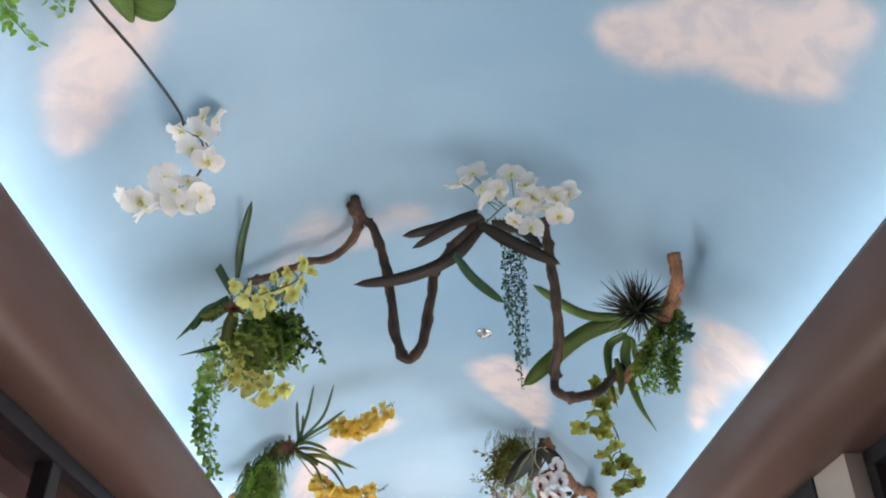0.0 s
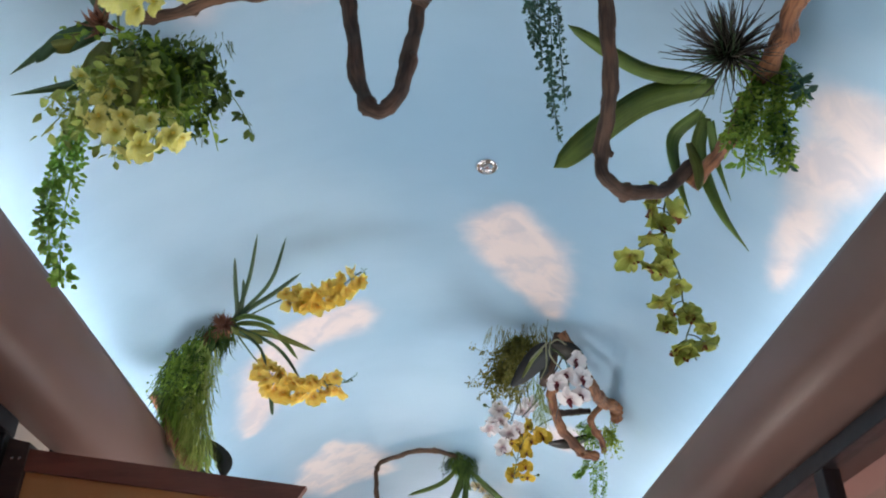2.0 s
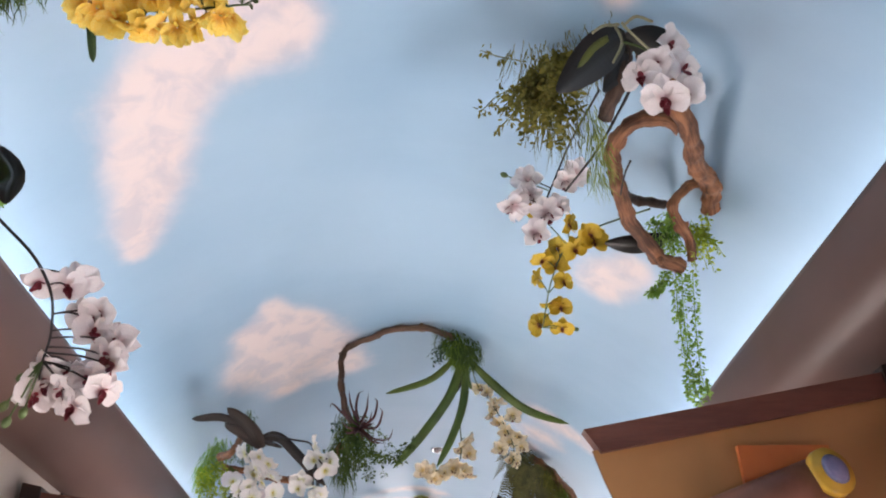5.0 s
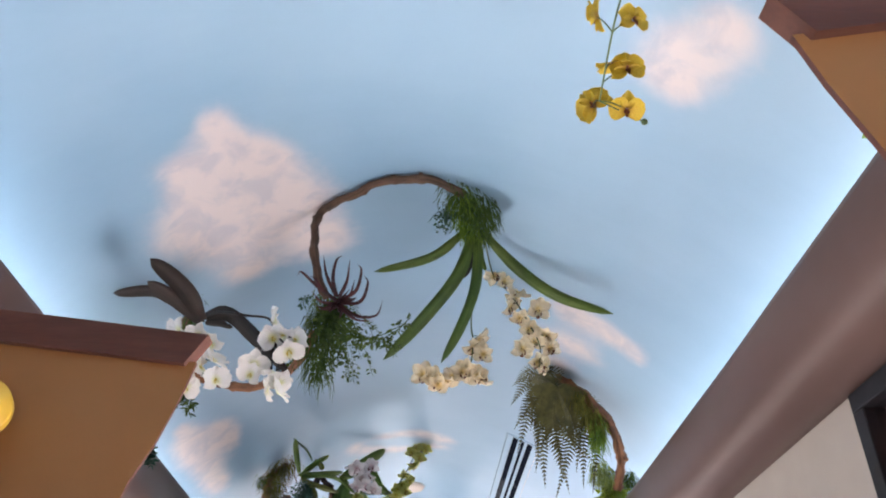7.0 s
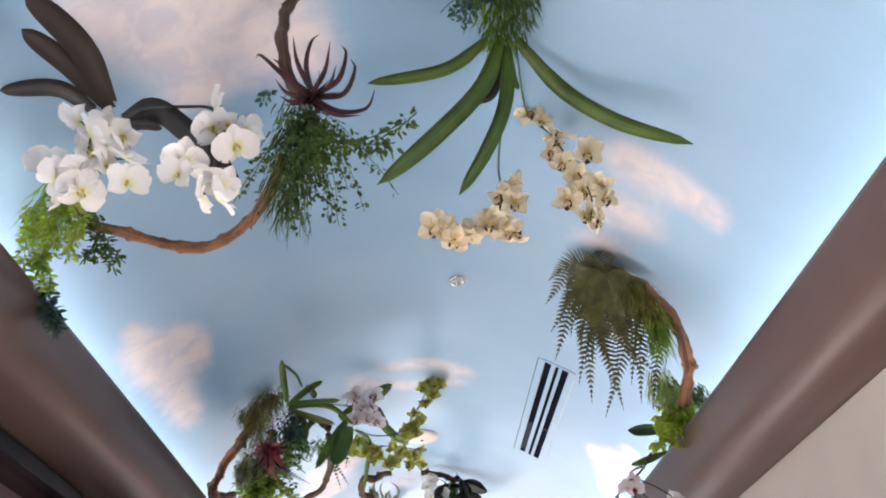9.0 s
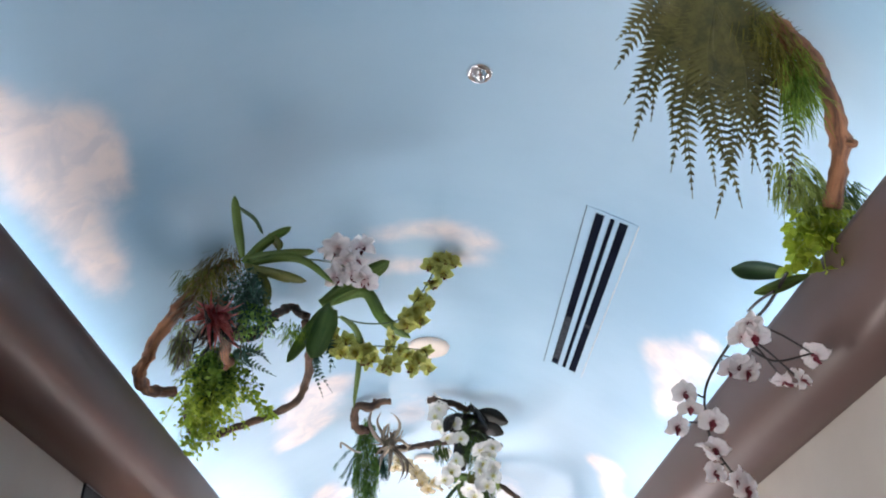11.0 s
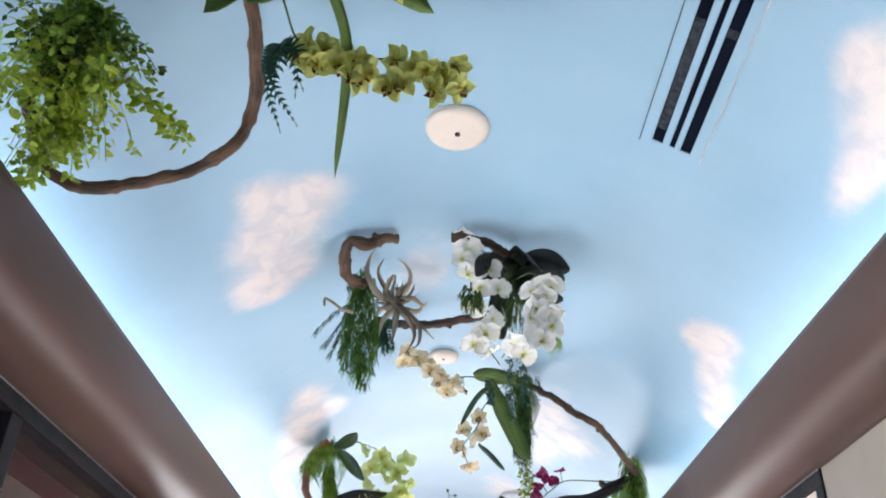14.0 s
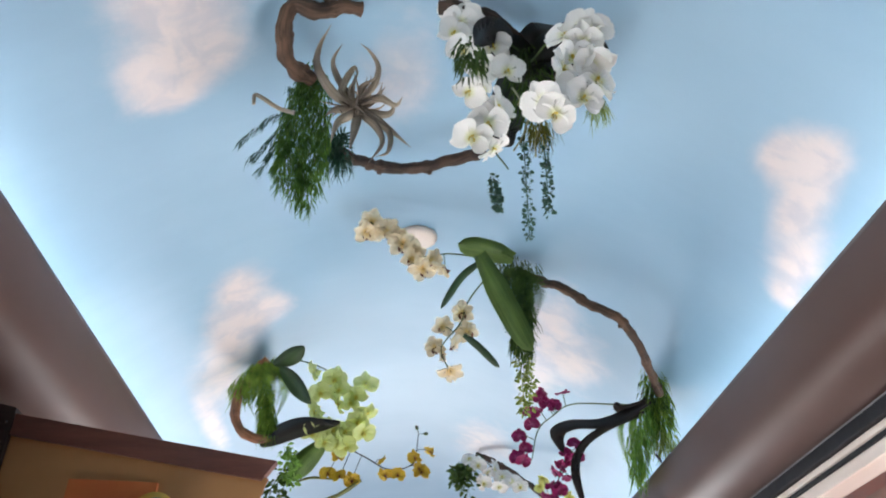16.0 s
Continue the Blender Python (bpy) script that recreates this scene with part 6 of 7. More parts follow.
tuft(a, [(0.888, 6.9, 2.557), (0.904, 6.9, 2.537)], 160, 0.06, 0.004, MOSS_DARK, 46, r=0.04)
leaf(a, [(0.9, 7.21, 2.542), (0.783, 7.17, 2.529), (0.726, 7.15, 2.519)], 0.05, LEAF_DARK, shape=oval)
leaf(a, [(0.657, 6.9, 2.318), (0.71, 6.9, 2.335), (0.775, 6.9, 2.359)], 0.03, LEAF, shape=oval)
spike(a, "white_red", [(0.712, 6.861, 2.34), (0.702, 6.969, 2.319), (0.667, 7.077, 2.301), (0.619, 7.131, 2.234), (0.605, 7.149, 2.178), (0.611, 7.158, 2.099), (0.654, 7.176, 2.031)], [(0.677, 7.005, 2.306), (0.664, 7.023, 2.281), (0.689, 7.014, 2.277), (0.674, 7.059, 2.221), (0.668, 7.077, 2.235), (0.648, 7.077, 2.235), (0.749, 7.059, 2.198), (0.79, 7.077, 2.207), (0.559, 7.131, 2.199), (0.569, 7.131, 2.17), (0.537, 7.149, 2.133), (0.61, 7.131, 2.137), (0.599, 7.149, 2.079), (0.612, 7.14, 2.081), (0.599, 7.149, 2.032), (0.646, 7.158, 2.025), (0.666, 7.167, 2.007), (0.826, 7.059, 2.256)], 0.062, STEM_DARK, r=0.0035, jitter=0.55)
branch(a, [(0.677, 6.861, 2.299), (0.668, 6.915, 2.307), (0.666, 6.969, 2.313)], 0.003, 0.0025, STEM_DARK, name="stem", knobby=0)
branch(a, [(0.694, 7.059, 2.267), (0.74, 7.059, 2.243), (0.822, 7.059, 2.261)], 0.0025, 0.002, STEM_DARK, name="stem", knobby=0)

# looping branch with air plants
a = arrangement("looping branch with air plants, maidenhair fern and yellow-green cymbidiums", (-0.615, 7.6, 2.706))
branch(a, [(-0.613, 7.752, 2.891), (-0.689, 7.742, 2.827), (-0.689, 7.6, 2.672), (-0.735, 7.62, 2.605), (-0.778, 7.65, 2.545), (-0.817, 7.7, 2.497), (-0.831, 7.75, 2.479), (-0.827, 7.85, 2.493), (-0.784, 7.92, 2.521)], 0.019, 0.016, BARK_RED)
branch(a, [(-0.59, 7.62, 2.687), (-0.594, 7.72, 2.639), (-0.622, 7.85, 2.618), (-0.619, 7.9, 2.612)], 0.018, 0.014, BARK_RED)
branch(a, [(-0.632, 7.91, 2.724), (-0.589, 7.96, 2.728), (-0.555, 7.99, 2.774), (-0.522, 8.03, 2.838), (-0.493, 8.179, 2.951), (-0.423, 8.11, 2.88)], 0.02, 0.013, BARK_DARK, knobby=0.45)
branch(a, [(-0.416, 8.04, 2.826), (-0.412, 8.16, 2.781), (-0.439, 8.34, 2.74), (-0.481, 8.4, 2.68), (-0.578, 8.46, 2.647), (-0.681, 8.46, 2.607), (-0.754, 8.42, 2.56), (-0.813, 8.34, 2.526), (-0.836, 8.29, 2.559), (-0.8, 8.14, 2.562)], 0.014, 0.013, BARK)
leaf(a, [(-0.529, 7.55, 2.787), (-0.543, 7.5, 2.867), (-0.54, 7.41, 2.909)], 0.03, LEAF)
leaf(a, [(-0.526, 7.55, 2.77), (-0.449, 7.5, 2.816), (-0.383, 7.48, 2.848)], 0.03, LEAF)
leaf(a, [(-0.521, 7.55, 2.779), (-0.429, 7.5, 2.765), (-0.308, 7.48, 2.767)], 0.034, LEAF)
leaf(a, [(-0.518, 7.55, 2.762), (-0.415, 7.5, 2.757), (-0.331, 7.48, 2.733), (-0.248, 7.48, 2.662)], 0.026, LEAF)
leaf(a, [(-0.517, 7.55, 2.753), (-0.422, 7.5, 2.707), (-0.324, 7.48, 2.669)], 0.035, LEAF_OLIVE)
leaf(a, [(-0.518, 7.55, 2.762), (-0.408, 7.5, 2.699), (-0.367, 7.5, 2.684)], 0.03, LEAF_OLIVE)
leaf(a, [(-0.561, 7.499, 2.938), (-0.493, 7.48, 2.877), (-0.459, 7.47, 2.816)], 0.014, LEAF_DARK)
leaf(a, [(-0.451, 7.5, 2.833), (-0.421, 7.5, 2.808), (-0.412, 7.5, 2.782)], 0.03, LEAF_OLIVE)
leaf(a, [(-0.475, 7.55, 2.737), (-0.448, 7.55, 2.688), (-0.444, 7.55, 2.624)], 0.03, LEAF_OLIVE)
spike(a, "blush", [(-0.52, 7.55, 2.77), (-0.38, 7.52, 2.764), (-0.292, 7.52, 2.759), (-0.225, 7.52, 2.738), (-0.168, 7.52, 2.701)], [(-0.276, 7.52, 2.819), (-0.25, 7.52, 2.801), (-0.189, 7.52, 2.764), (-0.256, 7.52, 2.705), (-0.2, 7.52, 2.714), (-0.181, 7.52, 2.801), (-0.22, 7.52, 2.753), (-0.167, 7.52, 2.701)], 0.088, STEM, jitter=0.45)
tuft(a, [(-0.608, 7.731, 2.893), (-0.673, 7.73, 2.836), (-0.644, 7.58, 2.674)], 460, 0.08, 0.004, MOSS_OLIVE, 51, r=0.05, hang=0.4)
bush(a, (-0.508, 7.6, 2.707), 26, 0.15, 380, 0.013, 0.013, VINE_DARK, 52, wide=0.5)
bush(a, (-0.481, 7.6, 2.658), 16, 0.13, 220, 0.013, 0.013, VINE_GREEN, 53, wide=0.4)
rosette(a, (-0.579, 7.53, 2.609), 26, 0.125, 0.026, BROM_PINK, 8, aim=(0, -0.3, -0.9), wide=0.7, curl=0.5)
rosette(a, (-0.584, 7.56, 2.59), 12, 0.15, 0.018, LEAF_BLACK, 9, aim=(0, -0.1, -0.9), wide=0.7, curl=1.0)
tuft(a, [(-0.609, 7.741, 2.883), (-0.678, 7.761, 2.823), (-0.632, 7.58, 2.611), (-0.557, 7.6, 2.593)], 1100, 0.07, 0.003, TILL_MOSS, 251, r=0.075, hang=0.2)
bush(a, (-0.502, 7.58, 2.743), 40, 0.17, 900, 0.009, 0.012, VINE_DARK, 252, wide=0.45)
tuft(a, [(-0.687, 7.6, 2.561), (-0.676, 7.62, 2.497)], 160, 0.06, 0.003, TILL_MOSS, 253, r=0.03, hang=0.8)
tuft(a, [(-0.68, 7.6, 2.592), (-0.683, 7.62, 2.543), (-0.693, 7.65, 2.515)], 150, 0.07, 0.004, MOSS_PALE, 54, r=0.03, hang=0.8)
tuft(a, [(-0.742, 7.696, 2.792), (-0.705, 7.753, 2.817)], 120, 0.06, 0.004, MOSS_DARK, 55, r=0.04)
bush(a, (-0.76, 8.2, 2.628), 30, 0.2, 700, 0.015, 0.015, VINE_LIME, 256, wide=0.3)
bush(a, (-0.735, 8.11, 2.711), 60, 0.25, 1700, 0.015, 0.016, VINE_LIME, 56, wide=0.5)
bush(a, (-0.725, 8.10, 2.725), 50, 0.17, 1200, 0.013, 0.015, MOSS_DARK, 258, wide=0.6)
bush(a, (-0.695, 8.08, 2.714), 40, 0.16, 1100, 0.015, 0.016, MOSS, 57, wide=0.7)
vine(a, [[(-0.67, 8.16, 2.645), (-0.594, 8.21, 2.616), (-0.52, 8.26, 2.548)], [(-0.657, 8.16, 2.664), (-0.575, 8.21, 2.597), (-0.548, 8.26, 2.566)]], 160, 0.015, 0.016, VINE_LIME, 58)
fern(a, (-0.607, 7.9, 2.63), [(-0.464, 7.9, 2.563), (-0.484, 7.9, 2.605), (-0.503, 7.9, 2.631), (-0.54, 7.9, 2.579)], 0.028, VINE_DARK, gap=0.011)
leaf(a, [(-0.375, 8.1, 2.925), (-0.24, 8.07, 3.011), (-0.131, 8.043, 3.072)], 0.066, LEAF)
leaf(a, [(-0.358, 8.1, 2.926), (-0.223, 8.1, 2.979), (-0.151, 8.12, 2.88), (-0.052, 8.14, 2.811)], 0.05, LEAF)
leaf(a, [(-0.335, 8.07, 2.906), (-0.389, 8.04, 2.807), (-0.46, 8.02, 2.664)], 0.05, LEAF)
leaf(a, [(-0.331, 8.05, 2.883), (-0.351, 8.02, 2.776), (-0.379, 8, 2.671)], 0.085, LEAF)
leaf(a, [(-0.296, 8.05, 2.853), (-0.256, 8.16, 2.863), (-0.249, 8.34, 2.865), (-0.284, 8.56, 2.705)], 0.026, LEAF)
spike(a, "lime", [(-0.332, 8.07, 2.866), (-0.204, 8.05, 2.824), (-0.091, 8.05, 2.841), (-0.021, 8.05, 2.936), (0.03, 8.05, 3.035), (0.075, 8.05, 3.085)], [(0.075, 8.05, 3.085), (0.037, 8.05, 3.087), (0.01, 8.05, 3.054), (0.06, 8.05, 3.025), (0.091, 8.05, 3.06), (0.025, 8.05, 2.995), (-0.021, 8.05, 2.936), (0.001, 8.05, 2.899), (-0.034, 8.05, 2.883), (-0.057, 8.05, 2.853), (-0.011, 8.05, 2.843), (-0.069, 8.05, 2.827), (-0.108, 8.05, 2.78), (0.044, 8.05, 3.051), (0.037, 8.05, 2.96)], 0.08, STEM, jitter=0.75)
spike(a, "lime", [(-0.377, 8.2, 2.907), (-0.359, 8.33, 2.912), (-0.26, 8.33, 2.875), (-0.131, 8.33, 2.868), (-0.003, 8.33, 2.852)], [(-0.339, 8.33, 2.908), (-0.346, 8.33, 2.863), (-0.3, 8.33, 2.897), (-0.26, 8.33, 2.886), (-0.273, 8.33, 2.845), (-0.217, 8.33, 2.856), (-0.239, 8.33, 2.808), (-0.193, 8.33, 2.828), (-0.147, 8.33, 2.868), (-0.124, 8.33, 2.792), (-0.152, 8.33, 2.782), (-0.066, 8.33, 2.841), (-0.058, 8.33, 2.784), (-0.012, 8.33, 2.861), (0.014, 8.33, 2.786), (-0.034, 8.33, 2.818), (-0.313, 8.33, 2.85), (-0.204, 8.33, 2.809), (-0.099, 8.33, 2.855)], 0.078, STEM, jitter=0.75)
fern(a, (-0.398, 8.31, 2.889), [(-0.376, 8.36, 2.671), (-0.342, 8.36, 2.691), (-0.408, 8.34, 2.76), (-0.358, 8.36, 2.771), (-0.341, 8.36, 2.792)], 0.03, VINE_DARK, gap=0.012)
tuft(a, [(-0.45, 7.95, 2.75), (-0.423, 7.98, 2.751)], 140, 0.05, 0.004, MOSS, 59, r=0.04)

# silvery air plant and feathery green moss on a hooked branch
a = arrangement("silvery air plant and feathery green moss on a hooked branch", (-0.317, 9.5, 2.915))
branch(a, [(-0.185, 9.36, 3.054), (-0.231, 9.345, 3.044), (-0.278, 9.335, 3.017), (-0.331, 9.33, 3.019), (-0.354, 9.35, 2.996), (-0.361, 9.4, 2.961), (-0.343, 9.45, 2.939), (-0.305, 9.5, 2.95)], 0.019, 0.019, BARK, knobby=0.35)
branch(a, [(-0.267, 9.7, 2.911), (-0.193, 9.82, 2.959), (-0.109, 9.88, 2.993), (-0.003, 9.89, 3.01), (0.151, 9.8, 3.003)], 0.016, 0.016, BARK_DARK)
rosette(a, (-0.191, 9.54, 2.907), 34, 0.1, 0.02, TILL, 10, aim=(0.1, -0.5, -0.2), wide=0.9, curl=1.0)
leaf(a, [(-0.194, 9.52, 2.892), (-0.242, 9.5, 2.908), (-0.288, 9.48, 2.973), (-0.287, 9.46, 3.028), (-0.259, 9.412, 3.05)], 0.029, TILL, fold=0.5, shape=taper_off)
leaf(a, [(-0.195, 9.52, 2.903), (-0.237, 9.5, 2.957), (-0.253, 9.48, 2.999), (-0.233, 9.46, 3.038)], 0.021, TILL, fold=0.5, shape=taper_off)
leaf(a, [(-0.186, 9.52, 2.904), (-0.151, 9.5, 2.939), (-0.14, 9.48, 2.982), (-0.16, 9.46, 3.012), (-0.188, 9.44, 3.023)], 0.020, TILL, fold=0.5, shape=taper_off)
leaf(a, [(-0.177, 9.52, 2.904), (-0.13, 9.5, 2.903), (-0.092, 9.48, 2.865), (-0.076, 9.46, 2.873)], 0.024, TILL, fold=0.5, shape=taper_off)
leaf(a, [(-0.175, 9.52, 2.881), (-0.116, 9.5, 2.819), (-0.05, 9.48, 2.738)], 0.027, TILL, fold=0.5, shape=taper_off)
leaf(a, [(-0.179, 9.52, 2.87), (-0.134, 9.5, 2.813), (-0.116, 9.48, 2.745), (-0.141, 9.46, 2.671)], 0.024, TILL, fold=0.5, shape=taper_off)
leaf(a, [(-0.182, 9.52, 2.858), (-0.185, 9.5, 2.788), (-0.189, 9.48, 2.718)], 0.027, TILL, fold=0.5, shape=taper_off)
leaf(a, [(-0.192, 9.52, 2.869), (-0.225, 9.5, 2.818), (-0.234, 9.48, 2.738)], 0.027, TILL, fold=0.5, shape=taper_off)
leaf(a, [(-0.199, 9.52, 2.88), (-0.237, 9.5, 2.857), (-0.255, 9.48, 2.818)], 0.024, TILL, fold=0.5, shape=taper_off)
leaf(a, [(-0.182, 9.52, 2.916), (-0.177, 9.5, 2.937), (-0.144, 9.48, 2.947)], 0.021, TILL, fold=0.5, shape=taper_off)
leaf(a, [(-0.184, 9.52, 2.875), (-0.109, 9.5, 2.853), (-0.093, 9.48, 2.879)], 0.024, TILL, fold=0.5, shape=taper_off)
leaf(a, [(-0.19, 9.52, 2.898), (-0.225, 9.5, 2.921), (-0.199, 9.48, 2.979), (-0.186, 9.46, 2.928)], 0.024, TILL, fold=0.5, shape=taper_off)
leaf(a, [(-0.178, 9.52, 2.864), (-0.106, 9.5, 2.803), (-0.101, 9.48, 2.723), (-0.129, 9.46, 2.687)], 0.020, TILL, fold=0.5, shape=taper_off)
# dense hanging sprigs, then the looser blue-green ones beside them
for k, strand in enumerate([[(-0.315, 9.52, 2.999), (-0.334, 9.52, 2.843), (-0.341, 9.52, 2.744), (-0.337, 9.52, 2.64)], [(-0.307, 9.52, 3.011), (-0.317, 9.52, 2.843), (-0.315, 9.52, 2.707), (-0.301, 9.52, 2.593)], [(-0.297, 9.52, 3), (-0.295, 9.52, 2.844), (-0.292, 9.52, 2.708), (-0.276, 9.52, 2.583)], [(-0.288, 9.52, 2.99), (-0.277, 9.52, 2.866), (-0.274, 9.52, 2.747), (-0.264, 9.52, 2.631)], [(-0.283, 9.52, 2.98), (-0.263, 9.52, 2.866), (-0.256, 9.52, 2.767), (-0.256, 9.52, 2.675)], [(-0.321, 9.52, 2.967), (-0.344, 9.52, 2.883), (-0.35, 9.52, 2.782), (-0.349, 9.52, 2.682)], [(-0.301, 9.52, 2.947), (-0.303, 9.52, 2.824), (-0.302, 9.52, 2.707), (-0.292, 9.52, 2.633)]]):
    tuft(a, strand, 360, 0.05, 0.0036, SPRIG, 161 + k, r=0.020, hang=1.1, outward=0.5, name="moss_sprig")
for k, strand in enumerate([[(-0.34, 9.56, 2.913), (-0.409, 9.56, 2.858), (-0.46, 9.56, 2.789)], [(-0.341, 9.56, 2.892), (-0.386, 9.56, 2.808), (-0.424, 9.56, 2.739)], [(-0.342, 9.56, 2.871), (-0.375, 9.56, 2.785), (-0.399, 9.56, 2.706)], [(-0.335, 9.56, 2.847), (-0.352, 9.56, 2.766), (-0.37, 9.56, 2.711)], [(-0.256, 9.56, 2.84), (-0.223, 9.56, 2.778), (-0.203, 9.56, 2.738)], [(-0.305, 9.56, 2.952), (-0.341, 9.56, 2.967), (-0.369, 9.56, 2.975)]]):
    tuft(a, strand, 80, 0.045, 0.0032, VINE_DARK, 181 + k, r=0.008, hang=0.8, outward=0.25, aim=(-0.6 if k < 4 else 0.4, 0, -0.5), name="moss_sprig")
fern(a, (-0.253, 9.6, 2.821), [(-0.215, 9.6, 2.74), (-0.202, 9.6, 2.768), (-0.226, 9.6, 2.73), (-0.189, 9.6, 2.797)], 0.025, VINE_DARK, gap=0.008)
branch(a, [(-0.331, 9.5, 2.838), (-0.369, 9.5, 2.85), (-0.411, 9.5, 2.88), (-0.431, 9.5, 2.888), (-0.43, 9.5, 2.86)], 0.006, 0.004, TILL)
tuft(a, [(-0.253, 9.6, 2.821), (-0.219, 9.6, 2.786)], 120, 0.08, 0.005, VINE_DARK, 64, r=0.03)

# white moth orchids over broad black leaves with moss and hanging strands
a = arrangement("white moth orchids over broad black leaves with moss and hanging strands", (0.179, 9.3, 2.876))
branch(a, [(-0, 9.337, 3.05), (0.067, 9.33, 3.038), (0.128, 9.351, 3.033), (0.193, 9.402, 3.023)], 0.016, 0.016, BARK_DARK)
leaf(a, [(0.193, 9.42, 2.921), (0.269, 9.33, 2.907), (0.317, 9.28, 2.886), (0.36, 9.26, 2.854)], 0.095, LEAF_BLACK, shape=oval)
leaf(a, [(0.193, 9.42, 2.902), (0.272, 9.36, 2.859), (0.358, 9.3, 2.807)], 0.09, LEAF_BLACK, shape=oval)
leaf(a, [(0.194, 9.48, 3.031), (0.175, 9.46, 2.895), (0.165, 9.45, 2.776), (0.179, 9.45, 2.733)], 0.085, LEAF_BLACK, shape=oval)
leaf(a, [(0.172, 9.35, 2.975), (0.109, 9.3, 2.936), (0.079, 9.28, 2.87)], 0.07, LEAF_BLACK, shape=oval)
leaf(a, [(0.225, 9.42, 2.998), (0.314, 9.36, 2.98), (0.39, 9.33, 2.933)], 0.105, LEAF_BLACK, shape=oval)
leaf(a, [(0.234, 9.42, 2.988), (0.162, 9.38, 2.957), (0.107, 9.36, 2.899)], 0.09, LEAF_BLACK, shape=oval)
leaf(a, [(0.243, 9.42, 3.013), (0.26, 9.38, 2.94), (0.265, 9.36, 2.864)], 0.09, LEAF_BLACK, shape=oval)
tuft(a, [(0.183, 9.45, 3.045), (0.217, 9.38, 2.89), (0.229, 9.38, 2.782)], 420, 0.09, 0.004, MOSS_DARK, 65, r=0.06)
leaf(a, [(0.194, 9.413, 3.033), (0.248, 9.363, 3.012), (0.281, 9.2, 2.849)], 0.07, LEAF_BLACK, shape=oval)
branch(a, [(0.205, 9.3, 2.788), (0.213, 9.28, 2.755), (0.208, 9.28, 2.721)], 0.0022, 0.0018, ROOT, name="root", knobby=0)
branch(a, [(0.164, 9.3, 2.768), (0.174, 9.28, 2.719), (0.171, 9.28, 2.702)], 0.0022, 0.0018, ROOT, name="root", knobby=0)
branch(a, [(0.196, 9.3, 2.686), (0.182, 9.3, 2.636), (0.162, 9.3, 2.595)], 0.0022, 0.0018, ROOT, name="root", knobby=0)
branch(a, [(0.223, 9.3, 2.679), (0.208, 9.3, 2.622), (0.207, 9.3, 2.582)], 0.0022, 0.0018, ROOT, name="root", knobby=0)
spike(a, "white", [(0.186, 9.35, 2.938)] + [(0.125, 9.37, 3.011), (0.061, 9.37, 3.007), (0.079, 9.37, 2.906), (0.11, 9.37, 2.79), (0.118, 9.37, 2.679), (0.16, 9.37, 2.602)], [(0.039, 9.34, 3.047), (0.076, 9.34, 3.023), (0.034, 9.34, 2.967), (0.058, 9.34, 2.912), (0.127, 9.34, 2.928), (0.094, 9.34, 2.863), (0.07, 9.34, 2.788), (0.133, 9.34, 2.745), (0.078, 9.34, 2.66), (0.124, 9.34, 2.634), (0.159, 9.34, 2.854), (0.105, 9.34, 2.8), (0.113, 9.34, 2.698), (0.05, 9.34, 3.001)], 0.092, STEM, jitter=0.45, seed=11)
spike(a, "white", [(0.214, 9.35, 2.902), (0.247, 9.2, 2.838), (0.277, 9.12, 2.754), (0.298, 9.12, 2.674), (0.256, 9.12, 2.586), (0.2, 9.12, 2.546)], [(0.267, 9.1, 2.746), (0.239, 9.1, 2.718), (0.293, 9.1, 2.731), (0.297, 9.1, 2.683), (0.25, 9.1, 2.658), (0.228, 9.1, 2.629), (0.28, 9.1, 2.642), (0.306, 9.1, 2.656), (0.246, 9.1, 2.571), (0.191, 9.1, 2.546), (0.261, 9.1, 2.559), (0.208, 9.1, 2.518), (0.29, 9.1, 2.604), (0.271, 9.1, 2.704)], 0.086, STEM, jitter=0.5, seed=12)
vine(a, [[(0.12, 9.3, 2.523), (0.125, 9.3, 2.479), (0.13, 9.3, 2.443)], [(0.182, 9.3, 2.636), (0.189, 9.32, 2.525), (0.195, 9.34, 2.405)], [(0.225, 9.3, 2.639), (0.227, 9.3, 2.53), (0.228, 9.3, 2.444)]], 480, 0.0095, 0.009, VINE_DARK, 66, long=1.0)
tuft(a, [(0.202, 9.3, 2.653), (0.229, 9.3, 2.655)], 120, 0.07, 0.003, MOSS_OLIVE, 67, r=0.03, hang=1.2)
tuft(a, [(0.061, 9.2, 2.765), (0.068, 9.2, 2.732)], 90, 0.06, 0.007, MOSS_DARK, 68, r=0.04)
tuft(a, [(0.299, 9.15, 2.612), (0.303, 9.15, 2.582)], 60, 0.08, 0.003, MOSS_PALE, 69, r=0.02, hang=1)

# cream cymbidium sprays with strap leaves on a long arching branch
a = arrangement("cream cymbidium sprays with strap leaves on a long arching branch", (0.281, 10.2, 2.877))
branch(a, [(0.314, 10.471, 3.026), (0.372, 10.43, 2.978), (0.456, 10.326, 2.886), (0.545, 10.29, 2.806), (0.634, 10.274, 2.739), (0.711, 10.371, 2.702), (0.795, 10.552, 2.696), (0.861, 10.691, 2.687)], 0.014, 0.014, BARK)
tuft(a, [(0.27, 10.452, 3.037), (0.33, 10.424, 3.001), (0.371, 10.418, 2.988)], 360, 0.07, 0.004, MOSS_DARK, 71, r=0.05)
tuft(a, [(0.316, 10.25, 2.861), (0.319, 10.25, 2.733), (0.311, 10.25, 2.631)], 620, 0.09, 0.006, MOSS_DARK, 72, r=0.035, hang=1.3)
leaf(a, [(0.171, 10.12, 2.866), (0.233, 10.12, 2.728), (0.279, 10.12, 2.631), (0.32, 10.12, 2.548)], 0.075, LEAF)
